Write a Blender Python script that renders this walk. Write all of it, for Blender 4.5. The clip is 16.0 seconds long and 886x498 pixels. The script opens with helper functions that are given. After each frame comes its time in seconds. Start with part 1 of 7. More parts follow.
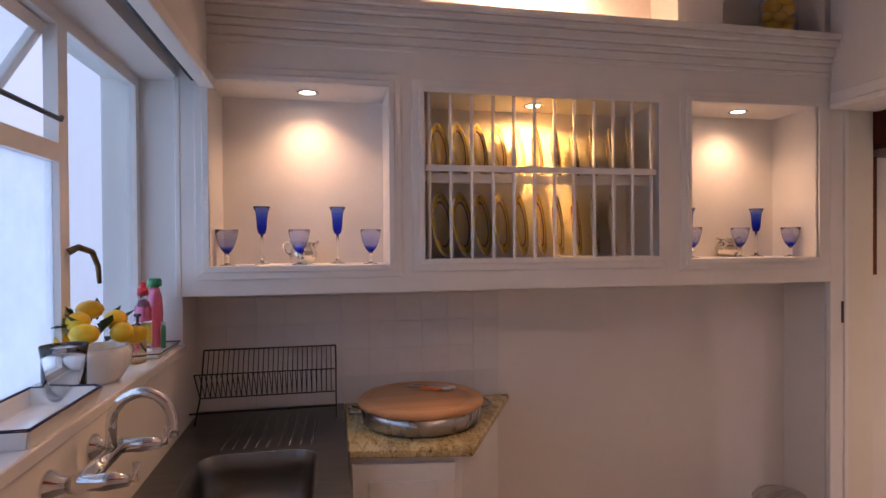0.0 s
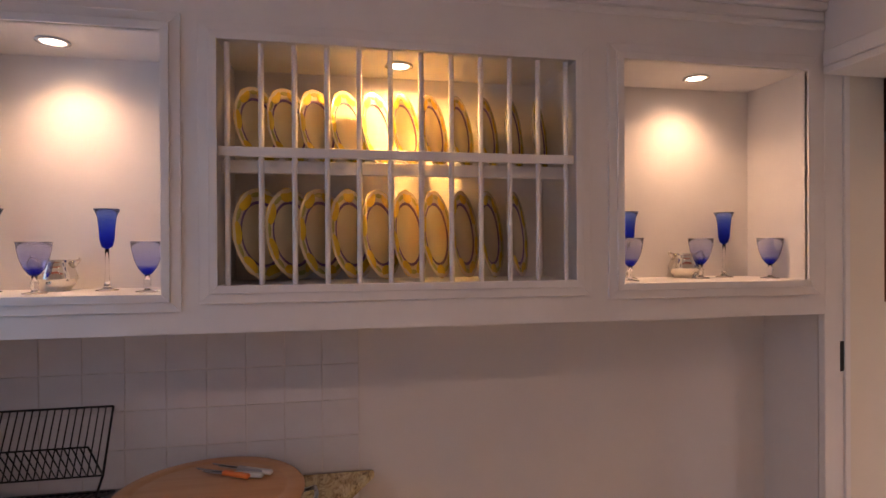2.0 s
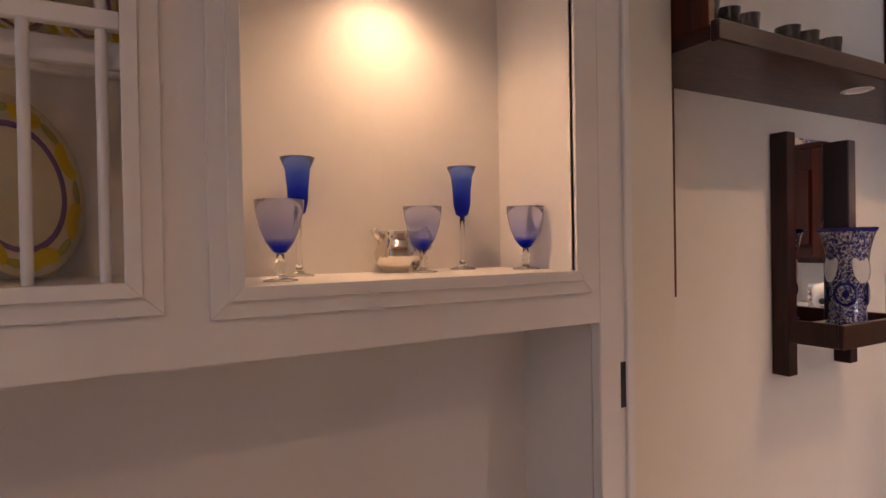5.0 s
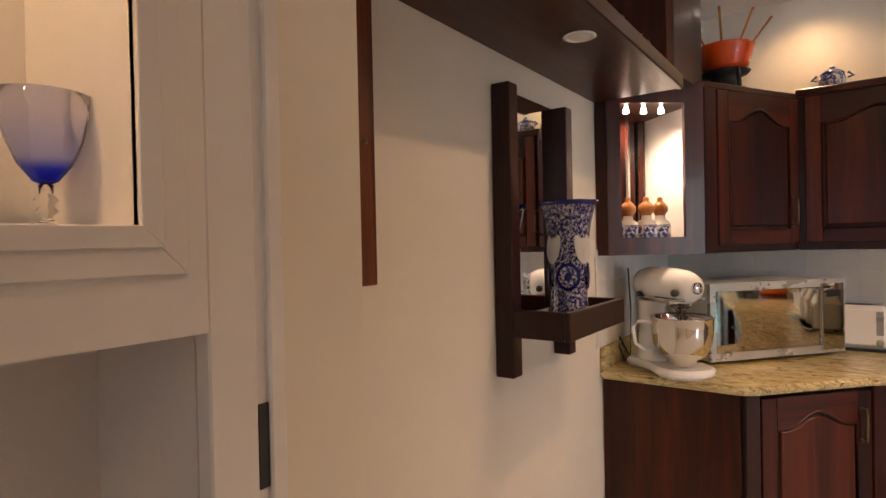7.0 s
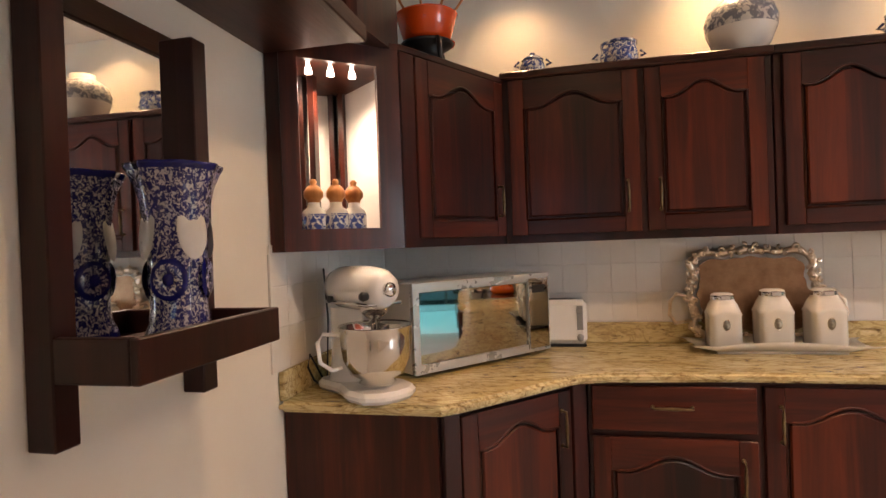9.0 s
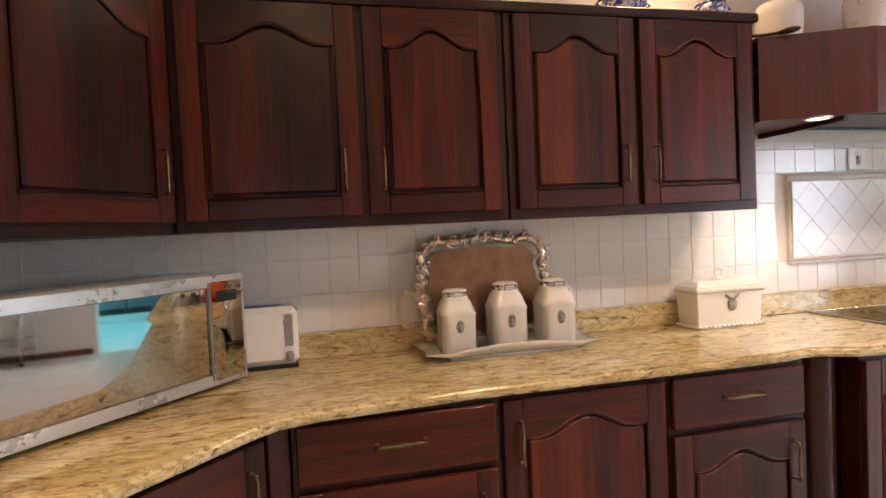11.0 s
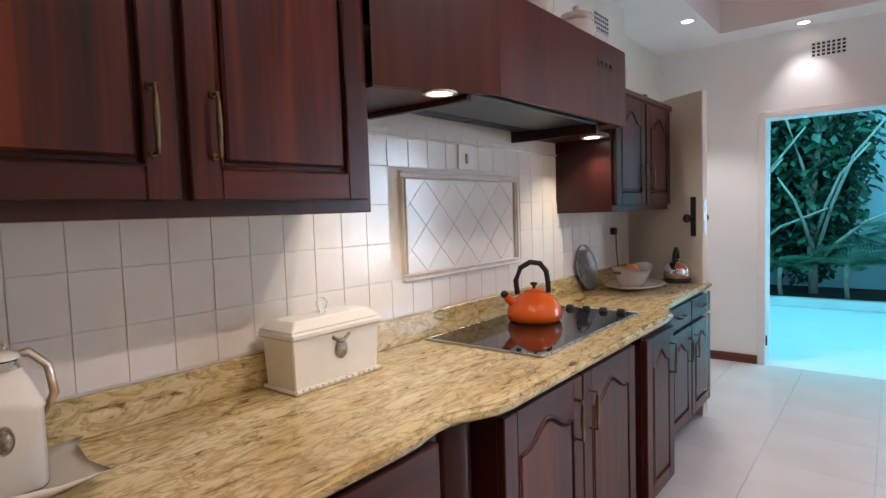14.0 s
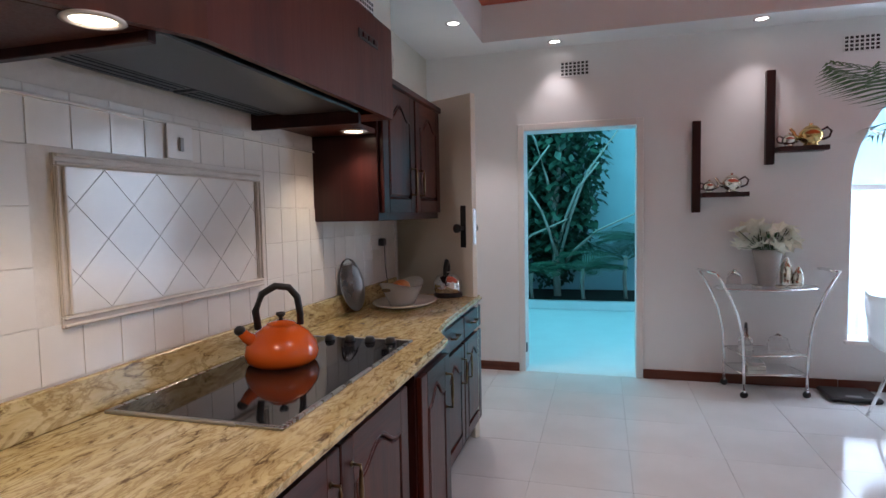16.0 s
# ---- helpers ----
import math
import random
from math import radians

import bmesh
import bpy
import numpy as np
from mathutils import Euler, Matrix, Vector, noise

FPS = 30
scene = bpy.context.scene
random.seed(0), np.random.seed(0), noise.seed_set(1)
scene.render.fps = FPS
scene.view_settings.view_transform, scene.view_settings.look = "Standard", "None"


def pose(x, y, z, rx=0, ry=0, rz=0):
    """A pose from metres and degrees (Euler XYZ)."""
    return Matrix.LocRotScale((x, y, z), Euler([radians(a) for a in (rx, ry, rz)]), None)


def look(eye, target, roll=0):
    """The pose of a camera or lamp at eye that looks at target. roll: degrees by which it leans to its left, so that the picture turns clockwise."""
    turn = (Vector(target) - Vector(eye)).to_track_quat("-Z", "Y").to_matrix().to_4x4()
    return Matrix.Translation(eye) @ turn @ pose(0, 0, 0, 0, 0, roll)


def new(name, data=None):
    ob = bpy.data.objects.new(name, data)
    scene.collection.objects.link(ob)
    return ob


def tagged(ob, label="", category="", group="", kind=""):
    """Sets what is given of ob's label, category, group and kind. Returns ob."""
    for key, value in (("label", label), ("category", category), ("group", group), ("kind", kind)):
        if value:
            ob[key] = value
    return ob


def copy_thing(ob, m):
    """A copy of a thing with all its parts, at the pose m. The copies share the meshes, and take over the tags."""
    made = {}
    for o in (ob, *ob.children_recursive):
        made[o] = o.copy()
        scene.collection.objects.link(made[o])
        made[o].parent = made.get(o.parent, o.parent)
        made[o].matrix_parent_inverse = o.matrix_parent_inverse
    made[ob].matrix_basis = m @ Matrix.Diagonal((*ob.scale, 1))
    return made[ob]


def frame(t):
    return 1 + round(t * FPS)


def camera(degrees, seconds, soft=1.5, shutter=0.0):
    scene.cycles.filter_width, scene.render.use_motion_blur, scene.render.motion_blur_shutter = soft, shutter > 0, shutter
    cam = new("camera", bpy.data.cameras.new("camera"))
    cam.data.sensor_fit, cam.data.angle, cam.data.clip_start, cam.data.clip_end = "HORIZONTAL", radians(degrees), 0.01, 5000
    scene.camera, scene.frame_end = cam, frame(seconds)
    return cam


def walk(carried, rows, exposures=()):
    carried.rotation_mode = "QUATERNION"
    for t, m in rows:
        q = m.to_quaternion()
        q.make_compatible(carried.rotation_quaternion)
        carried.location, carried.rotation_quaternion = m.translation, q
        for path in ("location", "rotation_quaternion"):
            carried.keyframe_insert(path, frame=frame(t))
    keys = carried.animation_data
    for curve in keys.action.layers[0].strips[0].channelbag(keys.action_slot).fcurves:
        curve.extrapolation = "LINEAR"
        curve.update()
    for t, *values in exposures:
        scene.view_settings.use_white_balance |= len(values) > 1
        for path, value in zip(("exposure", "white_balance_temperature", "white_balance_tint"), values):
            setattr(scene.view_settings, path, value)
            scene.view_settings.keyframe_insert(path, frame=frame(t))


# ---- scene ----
cam = camera(76.7, 16.0)
# exposure in stops, white balance in kelvin and tint
LIGHT = [(0, 0.28, 6600, 38), (4.2, 0.2, 6550, 36), (7, 0.32, 7450, 24), (10.2, 0.42, 7150, 23), (12.3, 0.6, 6200, 19), (14.0, 0.15, 6050, 18), (15, -0.2, 6000, 20), (16, -0.46, 6050, 22)]
PATH = [
    (0, (-0.181, -0.434, 1.549), (0.21, 1.527, 1.529), -0.4),
    (0.5, (0.017, -0.31, 1.562), (0.402, 1.653, 1.549), -0.4),
    (1, (0.201, -0.137, 1.586), (0.584, 1.826, 1.573), -0.4),
    (1.5, (0.399, 0.051, 1.604), (0.773, 2.016, 1.59), -0.3),
    (2, (0.582, 0.25, 1.592), (0.957, 2.214, 1.587), -0.3),
    (2.5, (0.731, 0.433, 1.595), (1.122, 2.394, 1.584), -0.2),
    (3, (0.873, 0.596, 1.588), (1.313, 2.547, 1.572), -0.2),
    (3.5, (1.044, 0.697, 1.575), (1.538, 2.634, 1.553), -0.2),
    (4, (1.19, 0.82, 1.573), (1.802, 2.724, 1.548), -0.4),
    (6.3, (1.761, 1.357, 1.452), (3.198, 2.748, 1.439), -1.1),
    (6.5, (1.84, 1.406, 1.445), (3.341, 2.727, 1.43), -1.0),
    (7, (2.001, 1.416, 1.439), (3.625, 2.584, 1.418), -1.2),
    (7.5, (2.171, 1.429, 1.428), (3.894, 2.444, 1.404), -1.1),
    (8, (2.343, 1.395, 1.393), (4.153, 2.246, 1.375), -1.4),
    (8.5, (2.509, 1.361, 1.375), (4.396, 2.025, 1.36), -1.7),
    (9, (2.672, 1.323, 1.373), (4.623, 1.763, 1.361), -2.1),
    (9.5, (2.811, 1.291, 1.372), (4.8, 1.499, 1.363), -2.4),
    (10, (2.955, 1.251, 1.335), (4.955, 1.252, 1.337), -2.9),
    (10.2, (3.011, 1.229, 1.317), (5.01, 1.152, 1.321), -3.0),
    (12.3, (3.771, 1.048, 1.4), (5.467, -0.001, 1.247), -1.8),
    (12.5, (3.81, 0.994, 1.377), (5.464, -0.121, 1.242), -2.1),
    (13, (3.912, 0.848, 1.367), (5.452, -0.421, 1.237), -2.1),
    (13.5, (4.004, 0.696, 1.359), (5.411, -0.72, 1.233), -2.1),
    (14, (4.087, 0.526, 1.363), (5.341, -1.027, 1.232), -1.9),
    (14.5, (4.162, 0.364, 1.354), (5.239, -1.316, 1.225), -1.7),
    (15, (4.207, 0.232, 1.355), (5.115, -1.545, 1.225), -1.5),
    (15.5, (4.242, 0.118, 1.357), (4.972, -1.739, 1.229), -1.2),
    (16, (4.279, 0.013, 1.362), (4.827, -1.906, 1.236), -1.1),
]
walk(cam, [(t, look(eye, target, roll)) for t, eye, target, roll in PATH], LIGHT)

# ---- light ----
world = bpy.data.worlds.new("sky")
scene.world = world
world.use_nodes = True
wn, wl = world.node_tree.nodes, world.node_tree.links
sky = wn.new("ShaderNodeTexSky")
sky.sky_type = "NISHITA"
sky.sun_disc = False
sky.sun_elevation = radians(38)
sky.sun_rotation = radians(120)
wl.new(sky.outputs[0], wn["Background"].inputs[0])
wn["Background"].inputs[1].default_value = 0.08


def area(name, m, sx, sy, power, color):
    d = bpy.data.lights.new(name, "AREA")
    d.shape, d.size, d.size_y, d.energy, d.color = "RECTANGLE", sx, sy, power, color
    ob = new(name, d)
    ob.matrix_world = m
    return ob


def spot(name, eye, target, power, color, angle, blend=0.6, radius=0.02):
    d = bpy.data.lights.new(name, "SPOT")
    d.energy, d.color, d.spot_size, d.spot_blend, d.shadow_soft_size = power, color, radians(angle), blend, radius
    ob = new(name, d)
    ob.matrix_world = look(eye, target)
    return ob


WARM = (1.0, 0.66, 0.34)
HALO = (1.0, 0.68, 0.36)
COOL = (0.55, 0.78, 1.0)
CYAN = (0.16, 0.88, 1.0)
NEUT = (1.0, 0.9, 0.82)
# daylight in the scullery window, the garden doorway and the arched window
area("window_daylight", look((-1.5, 1.4, 1.75), (0.5, 1.4, 1.7)), 4.2, 2.2, 14, (0.40, 0.74, 1.0))
area("garden_daylight", look((4.2, -6.6, 4.6), (4.2, -6.61, 0)), 5.0, 2.6, 230, CYAN)
area("arch_daylight", look((1.63, -4.98, 1.45), (1.63, -3.0, 1.2)), 1.7, 1.9, 115, (0.75, 0.9, 1.0))
# recessed lamps of the dresser
spot("niche_lamp", (-0.28, 2.19, 2.225), (-0.28, 2.235, 1.45), 13, WARM, 140, 1.0, 0.05)
spot("niche_lamp", (0.80, 2.17, 2.225), (0.80, 2.20, 1.45), 74, (1.0, 0.56, 0.13), 165, 0.9, 0.03)
spot("niche_lamp", (1.95, 2.19, 2.225), (1.95, 2.235, 1.45), 13, WARM, 140, 1.0, 0.05)
# unseen ceiling lamp, added to brighten and warm the scullery
spot("scullery_fill", (0.9, 0.1, 2.985), (0.9, 0.1, 0), 46, (1.0, 0.74, 0.5), 155, 0.9, 0.05)
spot("alcove_lamp", (0.8, 2.14, 2.98), (0.8, 2.3, 2.6), 58, WARM, 160, 0.8)
# recessed lamps over the kitchen
for yy, power in ((1.55, 16), (0.65, 23), (-0.3, 26)):
    spot("downlight_or_fill", (5.33, yy, 2.69), (5.36, yy, 0.9), power, HALO, 135, 0.9, 0.05)
# added fill over the corner, no such lamp seen
spot("downlight_or_fill", (3.9, 1.2, 2.69), (3.9, 1.2, 0), 34, HALO, 150, 0.8)
spot("downlight_or_fill", (4.35, 0.15, 2.69), (4.4, 0.15, 0), 16, HALO, 140, 0.8)
# added fill inside the ceiling tray, to brighten the dining end
spot("downlight_or_fill", (3.7, -0.9, 2.97), (3.7, -0.9, 0), 95, NEUT, 140, 0.8)
spot("downlight_or_fill", (5.29, -3.90, 2.69), (5.3, -3.90, 0), 50, NEUT, 90, 0.4)
spot("downlight_or_fill", (4.64, -4.57, 2.69), (4.64, -4.60, 0), 16, NEUT, 85, 0.9)
spot("downlight_or_fill", (3.19, -4.52, 2.69), (3.19, -4.57, 0), 16, NEUT, 85, 0.9)
# added fill beyond the hood, in line with the far downlight
spot("downlight_or_fill", (5.30, -2.4, 2.69), (5.3, -2.4, 0), 20, NEUT, 90, 0.5)
# hood lamps
spot("hood_lamp", (5.15, -0.80, 1.70), (5.15, -0.80, 0.86), 12, (1.0, 0.86, 0.62), 120, 0.7)
spot("hood_lamp", (5.29, -2.19, 1.70), (5.29, -2.19, 0.86), 11, (1.0, 0.86, 0.62), 120, 0.7)
# lamps in the corner display cabinet
spot("display_lamp", (4.62, 2.18, 2.00), (4.62, 2.18, 1.4), 20, (1.0, 0.84, 0.64), 160, 0.8)


# ---- materials ----
def nodes_of(name):
    m = bpy.data.materials.new(name)
    m.use_nodes = True
    nt = m.node_tree
    return m, nt, nt.nodes["Principled BSDF"], nt.links


def ramp(nt, stops):
    r = nt.nodes.new("ShaderNodeValToRGB")
    e = r.color_ramp.elements
    while len(e) < len(stops):
        e.new(0.5)
    for k, (p, c) in zip(e, stops):
        k.position, k.color = p, (*c, 1)
    return r


def coords(nt, scale=(1, 1, 1), kind="Object"):
    tc = nt.nodes.new("ShaderNodeTexCoord")
    mp = nt.nodes.new("ShaderNodeMapping")
    mp.inputs["Scale"].default_value = scale
    nt.links.new(tc.outputs[kind], mp.inputs[0])
    return mp


def noise_tex(nt, mp, scale, detail=4, rough=0.5, dist=0.0):
    n = nt.nodes.new("ShaderNodeTexNoise")
    n.inputs["Scale"].default_value, n.inputs["Detail"].default_value = scale, detail
    n.inputs["Roughness"].default_value, n.inputs["Distortion"].default_value = rough, dist
    nt.links.new(mp.outputs[0], n.inputs["Vector"])
    return n


def bump_to(nt, b, src, strength, dist=0.002):
    bp = nt.nodes.new("ShaderNodeBump")
    bp.inputs["Strength"].default_value, bp.inputs["Distance"].default_value = strength, dist
    nt.links.new(src, bp.inputs["Height"])
    nt.links.new(bp.outputs[0], b.inputs["Normal"])


def mottled(name, a, b2, scale=6, rough=0.5, metal=0.0, bump=0.1, fine=60, squash=(1, 1, 1), rvar=0.08, coat=0.0):
    """Paint, plaster, plastic or metal with broad and fine variation."""
    m, nt, b, L = nodes_of(name)
    mp = coords(nt, squash)
    n1 = noise_tex(nt, mp, scale, 5, 0.6)
    r = ramp(nt, [(0.3, a), (0.7, b2)])
    L.new(n1.outputs[0], r.inputs[0])
    L.new(r.outputs[0], b.inputs["Base Color"])
    n2 = noise_tex(nt, mp, fine, 3)
    mr = nt.nodes.new("ShaderNodeMapRange")
    mr.inputs[3].default_value, mr.inputs[4].default_value = max(rough - rvar, 0.02), rough + rvar
    L.new(n1.outputs[0], mr.inputs[0])
    L.new(mr.outputs[0], b.inputs["Roughness"])
    b.inputs["Metallic"].default_value = metal
    b.inputs["Coat Weight"].default_value = coat
    b.inputs["Coat Roughness"].default_value = 0.15
    if bump:
        bump_to(nt, b, n2.outputs[0], bump)
    return m


def wood(name, dark, mid, light, grain="Z", scale=1.0, rough=0.32, coat=0.35, boards=0):
    """Stained timber: long streaks along one axis, board-to-board change and fine pores."""
    m, nt, b, L = nodes_of(name)
    s = {"X": (0.5, 9, 9), "Y": (9, 0.5, 9), "Z": (9, 9, 0.5)}[grain]
    mp = coords(nt, tuple(v * scale for v in s))
    n1 = noise_tex(nt, mp, 1.6, 8, 0.62, 0.6)
    info = nt.nodes.new("ShaderNodeObjectInfo")
    add = nt.nodes.new("ShaderNodeMath")
    add.operation = "MULTIPLY_ADD"
    add.inputs[1].default_value, add.inputs[2].default_value = 0.22, -0.11
    L.new(info.outputs["Random"], add.inputs[0])
    sm = nt.nodes.new("ShaderNodeMath")
    L.new(n1.outputs[0], sm.inputs[0])
    L.new(add.outputs[0], sm.inputs[1])
    if boards:
        # glued-up boards, each of its own shade
        sep = nt.nodes.new("ShaderNodeSeparateXYZ")
        L.new(coords(nt, (boards, boards, 1)).outputs[0], sep.inputs[0])
        fl_ = nt.nodes.new("ShaderNodeMath")
        fl_.operation = "FLOOR"
        L.new(sep.outputs[0], fl_.inputs[0])
        seed = nt.nodes.new("ShaderNodeMath")
        L.new(fl_.outputs[0], seed.inputs[0])
        L.new(info.outputs["Random"], seed.inputs[1])
        wn_ = nt.nodes.new("ShaderNodeTexWhiteNoise")
        wn_.noise_dimensions = "1D"
        L.new(seed.outputs[0], wn_.inputs["W"])
        am = nt.nodes.new("ShaderNodeMath")
        am.operation = "MULTIPLY_ADD"
        am.inputs[1].default_value, am.inputs[2].default_value = 0.10, -0.06
        L.new(wn_.outputs[0], am.inputs[0])
        sm2 = nt.nodes.new("ShaderNodeMath")
        L.new(sm.outputs[0], sm2.inputs[0])
        L.new(am.outputs[0], sm2.inputs[1])
        sm = sm2
    r = ramp(nt, [(0.28, dark), (0.5, mid), (0.75, light)])
    L.new(sm.outputs[0], r.inputs[0])
    L.new(r.outputs[0], b.inputs["Base Color"])
    mp2 = coords(nt, tuple(v * 6 * scale for v in s))
    n2 = noise_tex(nt, mp2, 5, 3)
    mr = nt.nodes.new("ShaderNodeMapRange")
    mr.inputs[3].default_value, mr.inputs[4].default_value = rough - 0.08, rough + 0.14
    L.new(n2.outputs[0], mr.inputs[0])
    L.new(mr.outputs[0], b.inputs["Roughness"])
    b.inputs["Specular IOR Level"].default_value = 0.3
    b.inputs["Coat Weight"].default_value, b.inputs["Coat Roughness"].default_value = coat * 0.25, 0.12
    bump_to(nt, b, n2.outputs[0], 0.12, 0.001)
    return m


def granite_mat():
    m, nt, b, L = nodes_of("granite")
    mp = coords(nt, (1.0, 0.30, 1.0))
    mp.inputs["Rotation"].default_value = (0, 0, radians(24))
    big = noise_tex(nt, mp, 3.2, 6, 0.65, 1.4)
    r = ramp(nt, [(0.22, (0.36, 0.25, 0.10)), (0.42, (0.64, 0.52, 0.26)), (0.62, (0.76, 0.68, 0.42)), (0.85, (0.80, 0.75, 0.58))])
    L.new(big.outputs[0], r.inputs[0])
    sp = noise_tex(nt, mp, 42, 4, 0.7, 0.8)
    r2 = ramp(nt, [(0.34, (0.16, 0.09, 0.04)), (0.44, (0.8, 0.74, 0.62)), (0.72, (1, 1, 1))])
    L.new(sp.outputs[0], r2.inputs[0])
    mix = nt.nodes.new("ShaderNodeMix")
    mix.data_type, mix.blend_type = "RGBA", "MULTIPLY"
    mix.inputs[0].default_value = 0.85
    L.new(r.outputs[0], mix.inputs[6])
    L.new(r2.outputs[0], mix.inputs[7])
    vein = noise_tex(nt, coords(nt, (3.0, 0.9, 2.0)), 5, 6, 0.6, 2.5)
    r3 = ramp(nt, [(0.40, (1, 1, 1)), (0.475, (0.42, 0.30, 0.16)), (0.53, (1, 1, 1))])
    L.new(vein.outputs[0], r3.inputs[0])
    mix2 = nt.nodes.new("ShaderNodeMix")
    mix2.data_type, mix2.blend_type = "RGBA", "MULTIPLY"
    mix2.inputs[0].default_value = 0.6
    L.new(mix.outputs[2], mix2.inputs[6])
    L.new(r3.outputs[0], mix2.inputs[7])
    L.new(mix2.outputs[2], b.inputs["Base Color"])
    b.inputs["Roughness"].default_value = 0.16
    bump_to(nt, b, sp.outputs[0], 0.04, 0.0006)
    return m


def glass(name, color=(1, 1, 1), rough=0.0, ior=1.45):
    m, nt, b, L = nodes_of(name)
    b.inputs["Base Color"].default_value = (*color, 1)
    b.inputs["Transmission Weight"].default_value = 1
    b.inputs["Roughness"].default_value, b.inputs["IOR"].default_value = rough, ior
    return m


def blue_glass_mat(name, stops):
    """Blown glass, deep cobalt at the foot of the bowl, thinning to pale at the rim."""
    m, nt, b, L = nodes_of(name)
    tc = nt.nodes.new("ShaderNodeTexCoord")
    sx = nt.nodes.new("ShaderNodeSeparateXYZ")
    L.new(tc.outputs["Generated"], sx.inputs[0])
    r = ramp(nt, stops)
    L.new(sx.outputs[2], r.inputs[0])
    L.new(r.outputs[0], b.inputs["Base Color"])
    b.inputs["Transmission Weight"].default_value = 0.9
    b.inputs["Roughness"].default_value, b.inputs["IOR"].default_value = 0.02, 1.2
    return m


def patterned(name, ground, ink, scale=18, amount=0.52, rough=0.18):
    """Glazed ceramic with blue brushwork."""
    m, nt, b, L = nodes_of(name)
    n = noise_tex(nt, coords(nt), scale, 5, 0.6, 1.2)
    r = ramp(nt, [(amount - 0.03, ground), (amount + 0.03, ink)])
    L.new(n.outputs[0], r.inputs[0])
    L.new(r.outputs[0], b.inputs["Base Color"])
    b.inputs["Roughness"].default_value = rough
    b.inputs["Coat Weight"].default_value = 0.3
    return m


def emitter(name, color, strength):
    m, nt, b, L = nodes_of(name)
    b.inputs["Emission Color"].default_value = (*color, 1)
    b.inputs["Emission Strength"].default_value = strength
    return m


M = {}
M["paint"] = mottled("white_satin_paint", (0.74, 0.71, 0.68), (0.80, 0.78, 0.75), 3, 0.42, bump=0.05)
M["wall"] = mottled("cream_wall_paint", (0.72, 0.68, 0.60), (0.78, 0.74, 0.66), 2, 0.7, bump=0.12, fine=140)
M["wall_a"] = mottled("scullery_wall_paint", (0.70, 0.66, 0.62), (0.75, 0.71, 0.67), 2, 0.65, bump=0.12, fine=140)
M["ceil"] = mottled("ceiling_paint", (0.78, 0.78, 0.77), (0.82, 0.82, 0.81), 2, 0.8, bump=0.06, fine=120)
M["redceil"] = wood("red_stained_ceiling_timber", (0.45, 0.07, 0.03), (0.62, 0.12, 0.06), (0.7, 0.2, 0.1), "X", rough=0.4)
M["mahog"] = wood("mahogany", (0.010, 0.0024, 0.0018), (0.044, 0.0068, 0.0032), (0.12, 0.021, 0.0068), boards=8)
M["mahog_y"] = wood("mahogany_rail", (0.008, 0.002, 0.0015), (0.04, 0.006, 0.003), (0.115, 0.02, 0.007), "X")
M["mahog_x"] = wood("mahogany_shelf", (0.012, 0.004, 0.003), (0.032, 0.009, 0.006), (0.06, 0.018, 0.01), "X")
M["mahog_d"] = wood("dark_mahogany", (0.010, 0.0028, 0.0024), (0.027, 0.0055, 0.0045), (0.048, 0.010, 0.007))
M["hood"] = wood("hood_mahogany_veneer", (0.034, 0.0075, 0.0045), (0.064, 0.014, 0.008), (0.086, 0.022, 0.011), "Z", 0.6, 0.38, 0.2)
# brighter copy of the mahogany, with lamplight on the mirror frame in its colour
M["mahog_lit"] = wood("lit_mahogany_frame", (0.09, 0.022, 0.008), (0.23, 0.06, 0.018), (0.36, 0.11, 0.034))
M["granite"] = granite_mat()
M["tile"] = mottled("white_glazed_tile", (0.74, 0.70, 0.65), (0.80, 0.77, 0.72), 5, 0.16, bump=0.05, fine=25)
M["tile_a"] = mottled("white_wall_tile", (0.66, 0.64, 0.63), (0.73, 0.71, 0.70), 5, 0.2, bump=0.05, fine=25)
M["grout"] = mottled("tile_grout", (0.68, 0.64, 0.59), (0.74, 0.70, 0.65), 40, 0.85, bump=0.2, fine=200)
M["moulding"] = mottled("stone_border_tile", (0.60, 0.54, 0.47), (0.70, 0.64, 0.57), 14, 0.4, bump=0.2, fine=80)
M["floor"] = mottled("polished_porcelain_floor", (0.66, 0.66, 0.65), (0.74, 0.74, 0.73), 2.2, 0.12, bump=0.02, fine=30)
M["floor_grout"] = mottled("floor_grout", (0.52, 0.51, 0.50), (0.6, 0.59, 0.58), 40, 0.8, bump=0.2)
M["skirt"] = wood("skirting_timber", (0.06, 0.015, 0.009), (0.11, 0.03, 0.017), (0.16, 0.05, 0.027), "X")
M["steel"] = mottled("brushed_steel", (0.42, 0.42, 0.42), (0.50, 0.50, 0.49), 3, 0.28, 1.0, 0.06, 90, (1, 14, 1))
M["sinksteel"] = mottled("worn_sink_steel", (0.20, 0.20, 0.20), (0.28, 0.28, 0.27), 5, 0.34, 1.0, 0.1, 120, (1, 12, 1))
M["chrome"] = mottled("chrome", (0.72, 0.72, 0.73), (0.8, 0.8, 0.8), 4, 0.08, 1.0, 0.0, rvar=0.04)
M["silver"] = mottled("polished_silver", (0.72, 0.68, 0.58), (0.82, 0.78, 0.70), 9, 0.12, 1.0, 0.0, rvar=0.05)
M["antique"] = mottled("antique_silver_gilt", (0.70, 0.54, 0.38), (0.94, 0.82, 0.68), 40, 0.3, 1.0, 0.5, 90)
M["traybed"] = mottled("engraved_tarnished_tray", (0.22, 0.13, 0.075), (0.36, 0.23, 0.14), 14, 0.34, 1.0, 0.6, 60)
